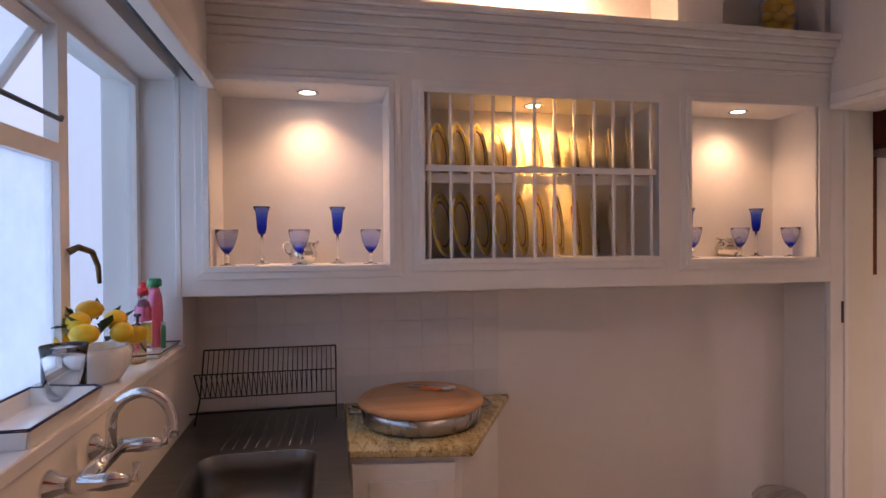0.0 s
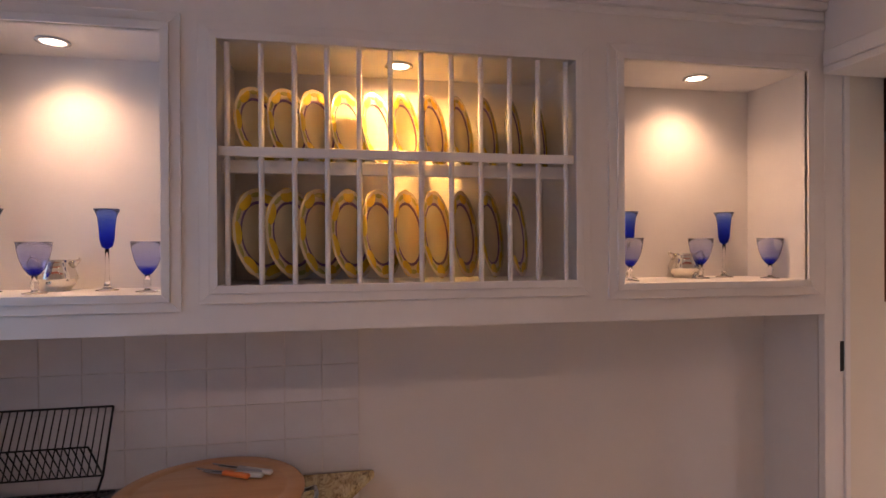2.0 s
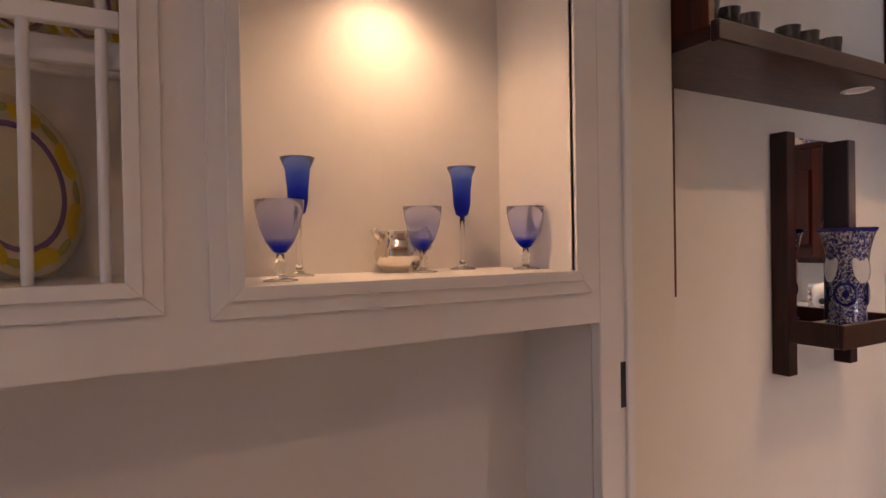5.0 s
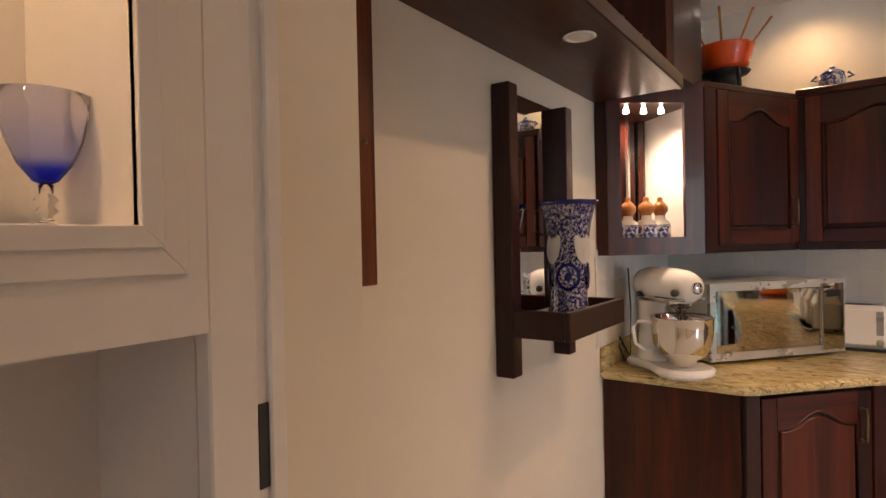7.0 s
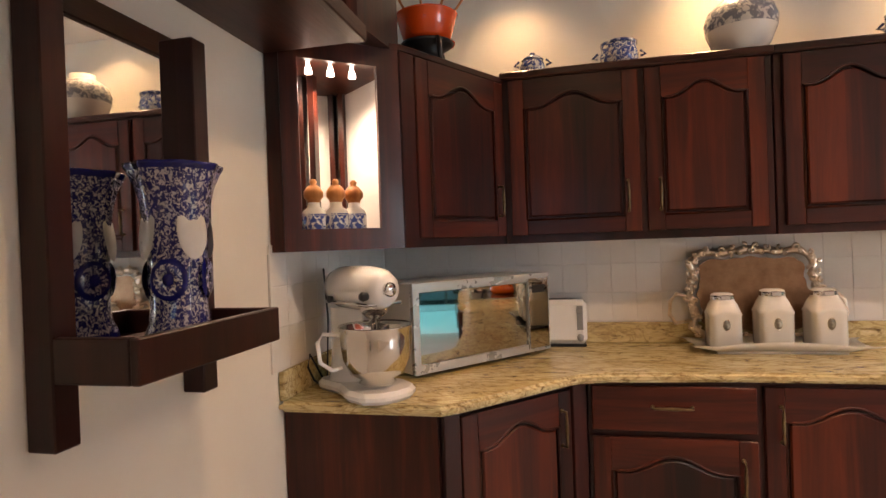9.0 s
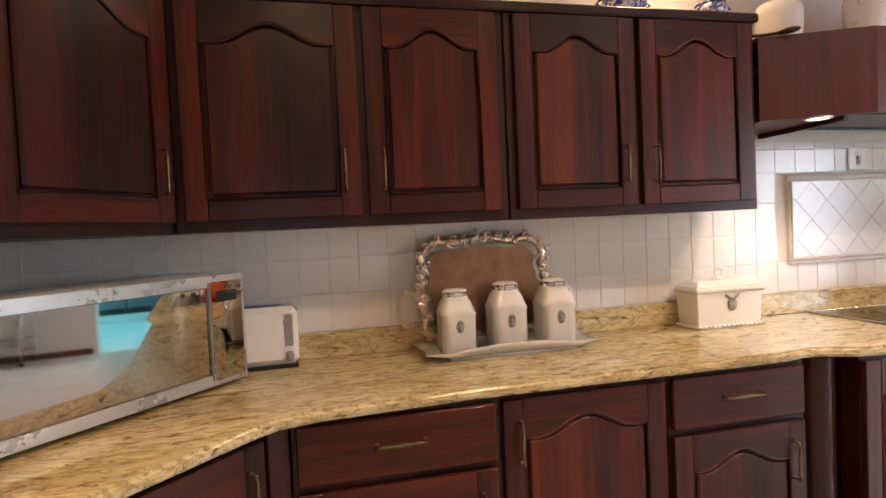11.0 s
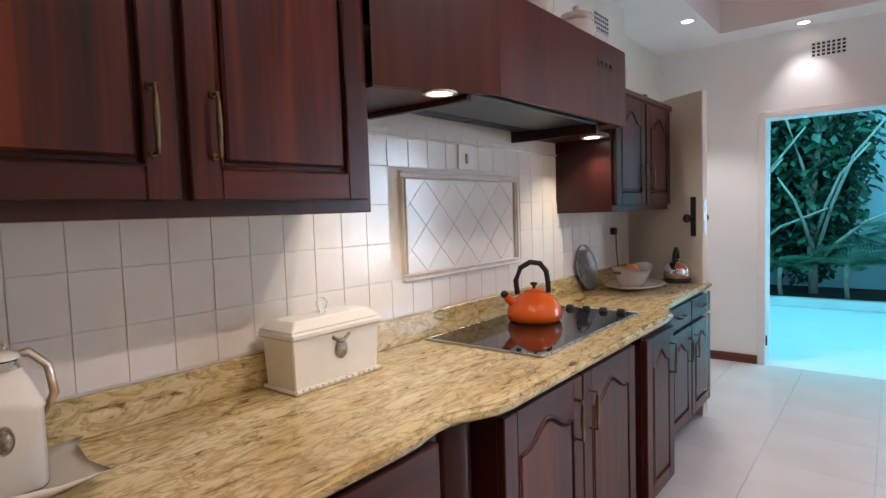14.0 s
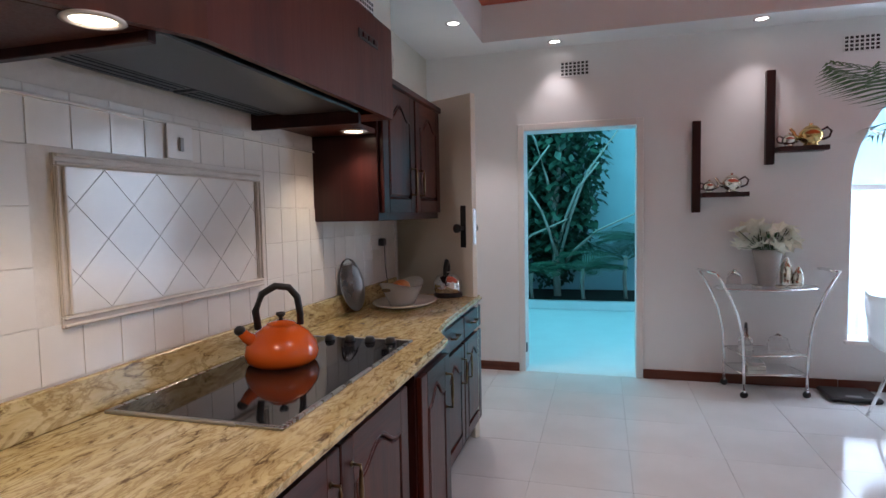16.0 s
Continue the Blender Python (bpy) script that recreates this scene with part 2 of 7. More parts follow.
M["brass"] = mottled("aged_brass", (0.13, 0.09, 0.05), (0.26, 0.19, 0.10), 30, 0.35, 1.0, 0.2, 100)
M["blackglass"] = mottled("black_hob_glass", (0.006, 0.006, 0.007), (0.009, 0.009, 0.01), 3, 0.05, rvar=0.02, bump=0.0)
M["black"] = mottled("black_plastic", (0.012, 0.012, 0.012), (0.02, 0.02, 0.02), 20, 0.4, bump=0.1)
M["iron"] = mottled("cast_iron", (0.015, 0.016, 0.017), (0.03, 0.03, 0.03), 20, 0.5, 0.3, 0.4, 120)
M["filter"] = mottled("hood_filter_steel", (0.05, 0.055, 0.06), (0.09, 0.10, 0.11), 20, 0.35, 0.9, 0.4, 160)
M["orange"] = mottled("orange_enamel", (0.62, 0.085, 0.007), (0.78, 0.14, 0.011), 3, 0.12, bump=0.0, coat=0.5)
M["redenam"] = mottled("red_orange_enamel", (0.62, 0.055, 0.008), (0.8, 0.10, 0.012), 3, 0.14, bump=0.0, coat=0.5)
M["ceramic"] = mottled("ivory_glazed_ceramic", (0.74, 0.70, 0.62), (0.80, 0.77, 0.70), 6, 0.16, bump=0.03, fine=30, coat=0.3)
M["white"] = mottled("white_enamel", (0.80, 0.79, 0.77), (0.84, 0.83, 0.81), 4, 0.14, bump=0.0, coat=0.4)
M["grey"] = mottled("grey_plastic", (0.25, 0.25, 0.25), (0.33, 0.33, 0.33), 12, 0.4)
M["medal"] = mottled("pewter_medallion", (0.16, 0.14, 0.11), (0.42, 0.38, 0.30), 120, 0.35, 0.8, 0.8, 150)
M["clear"] = glass("clear_glass")


def pane_mat(name, frosted):
    """Thin window glass: clear with a gloss, or etched so that it scatters the light."""
    m, nt, b, L = nodes_of(name)
    tr = nt.nodes.new("ShaderNodeBsdfTransparent")
    tr.inputs[0].default_value = (0.93, 0.97, 0.99, 1)
    body = tr
    if frosted:
        tl = nt.nodes.new("ShaderNodeBsdfTranslucent")
        tl.inputs[0].default_value = (0.85, 0.9, 0.95, 1)
        n = noise_tex(nt, coords(nt), 5, 4)
        mr = nt.nodes.new("ShaderNodeMapRange")
        mr.inputs[3].default_value, mr.inputs[4].default_value = 0.25, 0.6
        L.new(n.outputs[0], mr.inputs[0])
        body = nt.nodes.new("ShaderNodeMixShader")
        L.new(mr.outputs[0], body.inputs[0])
        L.new(tr.outputs[0], body.inputs[1])
        L.new(tl.outputs[0], body.inputs[2])
    gl = nt.nodes.new("ShaderNodeBsdfGlossy")
    gl.inputs["Roughness"].default_value = 0.2 if frosted else 0.02
    mix = nt.nodes.new("ShaderNodeMixShader")
    mix.inputs[0].default_value = 0.06
    L.new(body.outputs[0], mix.inputs[1])
    L.new(gl.outputs[0], mix.inputs[2])
    L.new(mix.outputs[0], nt.nodes["Material Output"].inputs[0])
    return m


M["pane"] = pane_mat("window_pane", False)
M["frost"] = pane_mat("etched_pane", True)
M["cobalt"] = blue_glass_mat("pale_cobalt_glass", [(0.0, (0.01, 0.02, 0.65)), (0.16, (0.05, 0.10, 0.80)), (0.3, (0.62, 0.66, 0.93)), (1.0, (0.86, 0.87, 0.96))])
M["cobaltflute"] = blue_glass_mat("cobalt_flute_glass", [(0.0, (0.01, 0.02, 0.60)), (0.35, (0.05, 0.12, 0.82)), (0.7, (0.22, 0.36, 0.90)), (1.0, (0.55, 0.66, 0.95))])
M["mirror"] = mottled("mirror_glass", (0.86, 0.87, 0.86), (0.88, 0.89, 0.88), 2, 0.015, 1.0, 0.0, rvar=0.01)
M["darkmirror"] = mottled("mirrored_oven_glass", (0.50, 0.47, 0.42), (0.54, 0.51, 0.46), 2, 0.03, 1.0, 0.0, rvar=0.01)
M["bluewhite"] = patterned("blue_and_white_ceramic", (0.74, 0.73, 0.70), (0.05, 0.08, 0.28), 60, 0.48)
M["bluedark"] = patterned("dark_blue_ceramic", (0.03, 0.05, 0.16), (0.45, 0.47, 0.55), 34, 0.56)
M["greywhite"] = patterned("grey_brushed_porcelain", (0.20, 0.21, 0.24), (0.62, 0.60, 0.55), 26, 0.5)
M["crystal"] = patterned("cut_cobalt_crystal", (0.44, 0.42, 0.48), (0.012, 0.012, 0.11), 110, 0.47, 0.06)
M["board"] = wood("beech_board", (0.36, 0.17, 0.07), (0.50, 0.26, 0.12), (0.6, 0.34, 0.17), "X", 0.7, 0.45, 0.1)
M["copperwood"] = wood("turned_orange_wood", (0.28, 0.09, 0.02), (0.45, 0.17, 0.05), (0.55, 0.24, 0.08), "Z", 3)
M["lemon"] = mottled("lemon_peel", (0.78, 0.42, 0.01), (0.88, 0.58, 0.02), 12, 0.4, bump=0.5, fine=160)
M["leaf"] = mottled("leaf_green", (0.03, 0.09, 0.03), (0.08, 0.17, 0.05), 14, 0.45, bump=0.2)
M["gardenleaf"] = mottled("garden_leaf", (0.018, 0.06, 0.04), (0.05, 0.14, 0.08), 6, 0.4, bump=0.1)
M["bark"] = mottled("pale_bark", (0.30, 0.27, 0.22), (0.5, 0.46, 0.4), 20, 0.8, bump=0.6, squash=(1, 1, 0.3))
M["patiowall"] = mottled("patio_wall_paint", (0.42, 0.62, 0.66), (0.50, 0.70, 0.74), 1.4, 0.8, bump=0.3, fine=40)
M["patiofloor"] = mottled("patio_floor", (0.74, 0.76, 0.76), (0.80, 0.82, 0.82), 3, 0.4, bump=0.1)
M["sign_red"] = mottled("red_plastic", (0.55, 0.02, 0.03), (0.62, 0.03, 0.05), 8, 0.35, bump=0)
M["pink"] = mottled("pink_detergent_bottle", (0.62, 0.12, 0.24), (0.70, 0.18, 0.30), 5, 0.25, bump=0)
M["green"] = mottled("green_cap", (0.01, 0.25, 0.09), (0.02, 0.32, 0.12), 5, 0.3, bump=0)
M["soap"] = glass("amber_soap", (0.95, 0.62, 0.35), 0.05, 1.3)
M["label"] = mottled("yellow_label", (0.75, 0.62, 0.08), (0.82, 0.70, 0.12), 9, 0.4, bump=0)
M["rim"] = mottled("navy_enamel_rim", (0.01, 0.012, 0.04), (0.02, 0.02, 0.06), 9, 0.3, bump=0)
M["doorp"] = mottled("cream_door_paint", (0.72, 0.67, 0.56), (0.78, 0.73, 0.62), 2, 0.5, bump=0.08, fine=60)
M["knife"] = mottled("knife_handle_orange", (0.72, 0.17, 0.03), (0.8, 0.22, 0.04), 9, 0.4, bump=0)
M["petal"] = mottled("lily_petal", (0.80, 0.81, 0.66), (0.87, 0.88, 0.78), 14, 0.5, bump=0.2)
M["rug"] = mottled("grey_rug", (0.42, 0.41, 0.40), (0.5, 0.49, 0.47), 60, 0.95, bump=0.6, fine=300)
M["lampglow"] = emitter("lamp_glow_warm", (1.0, 0.80, 0.52), 14)
M["lampwhite"] = emitter("lamp_glow_white", (1.0, 0.92, 0.80), 12)
# glaze colour warmed to carry the golden bounce light of the rack niche
M["plate_golden_lit"] = mottled("glaze_golden_bounce", (0.78, 0.66, 0.42), (0.82, 0.72, 0.50), 6, 0.16, bump=0)
M["plate_yellow"] = mottled("plate_lemon_decor", (0.78, 0.52, 0.03), (0.84, 0.62, 0.07), 12, 0.2, bump=0)
M["plate_violet"] = mottled("plate_violet_band", (0.22, 0.13, 0.26), (0.28, 0.17, 0.32), 12, 0.2, bump=0)
M["plate_leaf"] = mottled("plate_leaf_decor", (0.46, 0.42, 0.10), (0.55, 0.5, 0.16), 12, 0.2, bump=0)

M["skyglow"] = emitter("window_sky_glow", (0.50, 0.72, 0.95), 0.62)
M["archglow"] = emitter("arch_sky_glow", (0.22, 0.66, 0.95), 1.0)
M["cobaltdark"] = mottled("deep_cobalt_glass", (0.004, 0.005, 0.08), (0.01, 0.012, 0.16), 8, 0.05, bump=0)
M["frostcut"] = mottled("frosted_cut_lens", (0.50, 0.50, 0.50), (0.6, 0.6, 0.58), 20, 0.3, bump=0.1)
M["bowlsteel"] = mottled("polished_bowl_steel", (0.62, 0.60, 0.56), (0.7, 0.68, 0.64), 3, 0.10, 1.0, 0.0, rvar=0.03)
M["grey_light"] = mottled("pale_grey_enamel", (0.55, 0.56, 0.55), (0.6, 0.61, 0.6), 4, 0.3, bump=0)
M["silverplastic"] = mottled("silver_plastic", (0.5, 0.5, 0.48), (0.58, 0.58, 0.56), 6, 0.28, 0.6, 0.0)
M["bluesparse"] = patterned("ivory_with_blue_motif", (0.76, 0.72, 0.64), (0.12, 0.15, 0.32), 22, 0.62)
M["gilt"] = mottled("gilt_metal", (0.55, 0.38, 0.14), (0.68, 0.5, 0.22), 6, 0.16, 1.0, 0)
M["vasegrey"] = mottled("frosted_grey_vase", (0.36, 0.35, 0.33), (0.45, 0.43, 0.4), 6, 0.35, bump=0.1)
M["soil"] = mottled("garden_soil", (0.03, 0.025, 0.02), (0.06, 0.05, 0.035), 20, 0.95, bump=0.8)


def sheer_mat():
    m, nt, b, L = nodes_of("sheer_curtain")
    b.inputs["Base Color"].default_value = (0.85, 0.9, 0.95, 1)
    b.inputs["Roughness"].default_value = 0.9
    tr = nt.nodes.new("ShaderNodeBsdfTransparent")
    tl = nt.nodes.new("ShaderNodeBsdfTranslucent")
    tl.inputs[0].default_value = (0.85, 0.92, 0.98, 1)
    mix = nt.nodes.new("ShaderNodeMixShader")
    mix.inputs[0].default_value = 0.45
    mix2 = nt.nodes.new("ShaderNodeMixShader")
    mix2.inputs[0].default_value = 0.5
    L.new(b.outputs[0], mix2.inputs[1])
    L.new(tl.outputs[0], mix2.inputs[2])
    L.new(tr.outputs[0], mix.inputs[1])
    L.new(mix2.outputs[0], mix.inputs[2])
    L.new(mix.outputs[0], nt.nodes["Material Output"].inputs[0])
    return m


M["sheer"] = sheer_mat()


# ---- mesh helpers ----
def bevel_all(bm, w, seg=1):
    if w > 0:
        bmesh.ops.bevel(bm, geom=bm.edges[:], offset=w, segments=seg, affect="EDGES", clamp_overlap=True)
    return bm


def bx(x0, x1, y0, y1, z0, z1, bev=0.0, bm=None):
    t = bmesh.new()
    bmesh.ops.create_cube(t, size=1, matrix=Matrix.Translation(((x0 + x1) / 2, (y0 + y1) / 2, (z0 + z1) / 2)) @ Matrix.Diagonal((abs(x1 - x0), abs(y1 - y0), abs(z1 - z0), 1)))
    bevel_all(t, bev)
    return join(bm, t)


def join(bm, t):
    """Adds t's mesh to bm; gives t itself where bm is None."""
    if bm is None:
        return t
    me = bpy.data.meshes.new("tmp")
    t.to_mesh(me)
    t.free()
    bm.from_mesh(me)
    bpy.data.meshes.remove(me)
    return bm


def prism(pts, z0, z1, bev=0.0, m=None, bm=None):
    """A prism over a polygon in the xy plane."""
    t = bmesh.new()
    lo = [t.verts.new((x, y, z0)) for x, y in pts]
    hi = [t.verts.new((x, y, z1)) for x, y in pts]
    n = len(pts)
    t.faces.new(lo[::-1])
    t.faces.new(hi)
    for i in range(n):
        t.faces.new((lo[i], lo[(i + 1) % n], hi[(i + 1) % n], hi[i]))
    bmesh.ops.recalc_face_normals(t, faces=t.faces[:])
    bevel_all(t, bev)
    if m is not None:
        t.transform(m)
    return join(bm, t)


def lathe(prof, seg=32, m=None, bm=None, wob=None):
    """A turned shape from (radius, height) pairs. wob(angle, i) scales the radius."""
    t = bmesh.new()
    rings = []
    for i, (r, z) in enumerate(prof):
        if r < 1e-5:
            rings.append([t.verts.new((0, 0, z))])
        else:
            ring = []
            for k in range(seg):
                a = 2 * math.pi * k / seg
                q = r * (wob(a, i) if wob else 1)
                ring.append(t.verts.new((q * math.cos(a), q * math.sin(a), z)))
            rings.append(ring)
    for p, q in zip(rings, rings[1:]):
        for k in range(seg):
            k2 = (k + 1) % seg
            if len(p) == 1 and len(q) == 1:
                continue
            if len(p) == 1:
                t.faces.new((p[0], q[k], q[k2]))
            elif len(q) == 1:
                t.faces.new((p[k], q[0], p[k2]))
            else:
                t.faces.new((p[k], q[k], q[k2], p[k2]))
    bmesh.ops.recalc_face_normals(t, faces=t.faces[:])
    for f in t.faces:
        f.smooth = True
    if m is not None:
        t.transform(m)
    return join(bm, t)


def tube(pts, r, seg=10, bm=None, taper=None):
    """A round bar along points."""
    t = bmesh.new()
    P = [Vector(p) for p in pts]
    rings, up = [], Vector((0.3, 0.2, 1)).normalized()
    for i, p in enumerate(P):
        d = (P[min(i + 1, len(P) - 1)] - P[max(i - 1, 0)]).normalized()
        a = d.cross(up)
        if a.length < 1e-3:
            a = d.cross(Vector((1, 0, 0)))
        a.normalize()
        b = d.cross(a)
        q = r * (taper(i / max(len(P) - 1, 1)) if taper else 1)
        rings.append([t.verts.new(p + q * (math.cos(2 * math.pi * k / seg) * a + math.sin(2 * math.pi * k / seg) * b)) for k in range(seg)])
    for u, v in zip(rings, rings[1:]):
        for k in range(seg):
            t.faces.new((u[k], u[(k + 1) % seg], v[(k + 1) % seg], v[k]))
    t.faces.new(rings[0][::-1])
    t.faces.new(rings[-1])
    bmesh.ops.recalc_face_normals(t, faces=t.faces[:])
    for f in t.faces:
        f.smooth = len(f.verts) == 4
    return join(bm, t)


def arc(c, r, a0, a1, n, plane="xz"):
    out = []
    for i in range(n + 1):
        a = radians(a0 + (a1 - a0) * i / n)
        u, v = r * math.cos(a), r * math.sin(a)
        out.append({"xz": (c[0] + u, c[1], c[2] + v), "yz": (c[0], c[1] + u, c[2] + v), "xy": (c[0] + u, c[1] + v, c[2])}[plane])
    return out


def ball(c, r, sx=1, sy=1, sz=1, sub=2, bm=None):
    t = bmesh.new()
    bmesh.ops.create_icosphere(t, subdivisions=sub, radius=r, matrix=Matrix.Translation(c) @ Matrix.Diagonal((sx, sy, sz, 1)))
    for f in t.faces:
        f.smooth = True
    return join(bm, t)


def solid(name, bm, mat, label="", category="", kind="", group=""):
    """A mesh of its own at top level."""
    me = bpy.data.meshes.new(name)
    bm.to_mesh(me)
    bm.free()
    me.materials.append(M[mat])
    return tagged(new(name, me), label, category, group, kind)


def part(name, bm, mat, parent, label=""):
    """A mesh under a thing or a part."""
    ob = solid(name, bm, mat, label)
    ob.parent = parent
    return ob


def thing(name, m, label, category, group=""):
    ob = new(name)
    ob.empty_display_size = 0.05
    ob.matrix_world = m
    return tagged(ob, label, category, group)


def wall_holes(along, a0, a1, z0, z1, t0, t1, holes):
    """A wall slab with rectangular openings; along x or y, between t0 and t1 across."""
    bm = bmesh.new()
    cuts = sorted({a0, a1, *[v for h in holes for v in h[:2]]})
    for u, v in zip(cuts, cuts[1:]):
        mid, spans = (u + v) / 2, [(z0, z1)]
        for h in holes:
            if h[0] < mid < h[1]:
                spans = [q for s0, s1 in spans for q in ((s0, min(s1, h[2])), (max(s0, h[3]), s1))]
        for s0, s1 in spans:
            if s1 - s0 > 1e-4:
                if along == "x":
                    bx(u, v, t0, t1, s0, s1, bm=bm)
                else:
                    bx(t0, t1, u, v, s0, s1, bm=bm)
    bmesh.ops.remove_doubles(bm, verts=bm.verts[:], dist=1e-5)
    return bm


# ---- structure ----
XW, YW, YE, YD, YA, ZC, CEIL = 5.555, 2.30, -4.73, 2.05, 2.36, 0.866, 2.70
ST = "structure"
# floor slab under the joints of the tiles
solid("floor", bx(-1.2, 6.0, -4.95, 2.6, -0.10, -0.004), "floor_grout", "pale polished porcelain tile floor", "floor", ST)
wall_dresser = solid("wall_dresser", bx(-1.2, 2.672, YA, YA + 0.2, 0, 3.1), "wall_a", "white painted scullery wall with a tiled splashback", "wall", ST)
solid("wall_scullery_window", wall_holes("y", -1.7, YA, 0, 3.1, -1.10, -0.80, [(0.0, 2.10, 1.094, 2.24)]), "wall_a", "white painted wall with a deep window recess", "wall", ST)
solid("wall_scullery_back", bx(-1.10, 2.388, -1.9, -1.7, 0, 3.1), "wall_a", "plain painted wall", "wall", ST)
solid("wall_doorway", wall_holes("y", -1.7, 2.05, 0, 3.1, 2.388, 2.672, [(1.02, 2.05, 0, 2.26)]), "wall_a", "white wall with a tall opening for a sliding door", "wall", ST)
solid("wall_doorway_return", bx(2.389, 2.672, 2.085, YA, 0, 3.1), "wall_a", "end of the wall beside the dresser", "wall", ST)
solid("wall_shelf", bx(2.672, 6.0, YW, YW + 0.2, 0, 3.1), "wall", "cream painted kitchen wall with mirrors", "wall", ST)
wall_counter = solid("wall_counter", bx(XW, XW + 0.2, -3.36, YW, 0, 3.1), "wall", "cream painted wall above the worktop", "wall", ST)
solid("wall_recess", bx(5.755, 5.95, -4.73, -3.36, 0, 3.1), "wall", "cream wall behind the open door", "wall", ST)
solid("wall_left", bx(-1.4, -1.2, -4.95, -1.7, 0, 3.1), "wall", "plain cream wall", "wall", ST)
solid("wall_dining_back", bx(-1.2, 2.388, -1.96, -1.90, 0, 3.1), "wall", "plain cream wall", "wall", ST)


def end_wall():
    """The end wall with a doorway and an arched window."""
    bm = wall_holes("x", 2.54, 6.0, 0, 3.1, YE - 0.22, YE, [(4.018, 4.912, 0, 2.035)])
    cx, r, zs = 1.63, 0.91, 1.5
    bx(-1.2, cx - r, YE - 0.22, YE, 0, 3.1, bm=bm)
    bx(cx - r, cx + r, YE - 0.22, YE, 0, 0.374, bm=bm)
    n = 20
    for i in range(n):
        a0, a1 = math.pi * i / n, math.pi * (i + 1) / n
        p = [(cx + r * math.cos(a0), zs + r * math.sin(a0)), (cx + r * math.cos(a0), 3.1), (cx + r * math.cos(a1), 3.1), (cx + r * math.cos(a1), zs + r * math.sin(a1))]
        prism(p, 0, 0.22, m=Matrix(((1, 0, 0, 0), (0, 0, 1, YE - 0.22), (0, 1, 0, 0), (0, 0, 0, 1))), bm=bm)
    return bm


solid("wall_end", end_wall(), "ceil", "white end wall with a doorway and an arched window", "wall", ST)
# ceilings
solid("ceiling_scullery", bx(-1.2, 2.70, -1.9, 2.56, 3.0, 3.1), "ceil", "white painted ceiling", "ceiling", ST)


def tray_ceiling():
    bm = bmesh.new()
    x0, x1, y0, y1 = 0.2, 5.19, -4.42, -0.4
    bx(-1.2, x0, -4.95, -1.9, CEIL, CEIL + 0.06, bm=bm)
    bx(x1, 6.0, -4.95, 2.5, CEIL, CEIL + 0.06, bm=bm)
    bx(x0, x1, -4.95, y0, CEIL, CEIL + 0.06, bm=bm)
    bx(2.58, x1, y1, 2.5, CEIL, CEIL + 0.06, bm=bm)
    bx(x0, x1, y0 - 0.05, y0, CEIL + 0.06, 3.02, bm=bm)
    bx(x1, x1 + 0.05, y0 - 0.05, y1, CEIL + 0.06, 3.02, bm=bm)
    bx(2.58, x1, y1, y1 + 0.05, CEIL + 0.06, 3.02, bm=bm)
    return bm


solid("ceiling_kitchen", tray_ceiling(), "ceil", "white stepped tray ceiling with recessed lamps", "ceiling", ST)
solid("ceiling_panel", bx(-1.2, 5.25, -4.95, -0.3, 2.985, 3.05), "redceil", "orange-red stained timber in the ceiling tray", "ceiling", ST)
# extrusion of an xz outline along y
XZ = Matrix(((1, 0, 0, 0), (0, 0, 1, 0), (0, 1, 0, 0), (0, 0, 0, 1)))


def slab_xz(pts, y0, y1, bev=0.0, bm=None):
    return prism(pts, y0, y1, bev, XZ, bm)


# ---- scullery dresser ----
def moulded_frame(x0, x1, z0, z1, w, y, d, bm):
    """Four mitred bars round an opening, with a raised inner bead."""
    for k, (ww, dd) in enumerate(((w, d), (w * 0.45, d * 1.8))):
        for q in ([(x0 - ww, z0 - ww), (x1 + ww, z0 - ww), (x1, z0), (x0, z0)], [(x1, z1), (x1 + ww, z1 + ww), (x0 - ww, z1 + ww), (x0, z1)][::-1],
                  [(x0 - ww, z0 - ww), (x0, z0), (x0, z1), (x0 - ww, z1 + ww)], [(x1, z0), (x1 + ww, z0 - ww), (x1 + ww, z1 + ww), (x1, z1)]):
            slab_xz(q, y - dd, y + 0.002, 0.0012, bm)


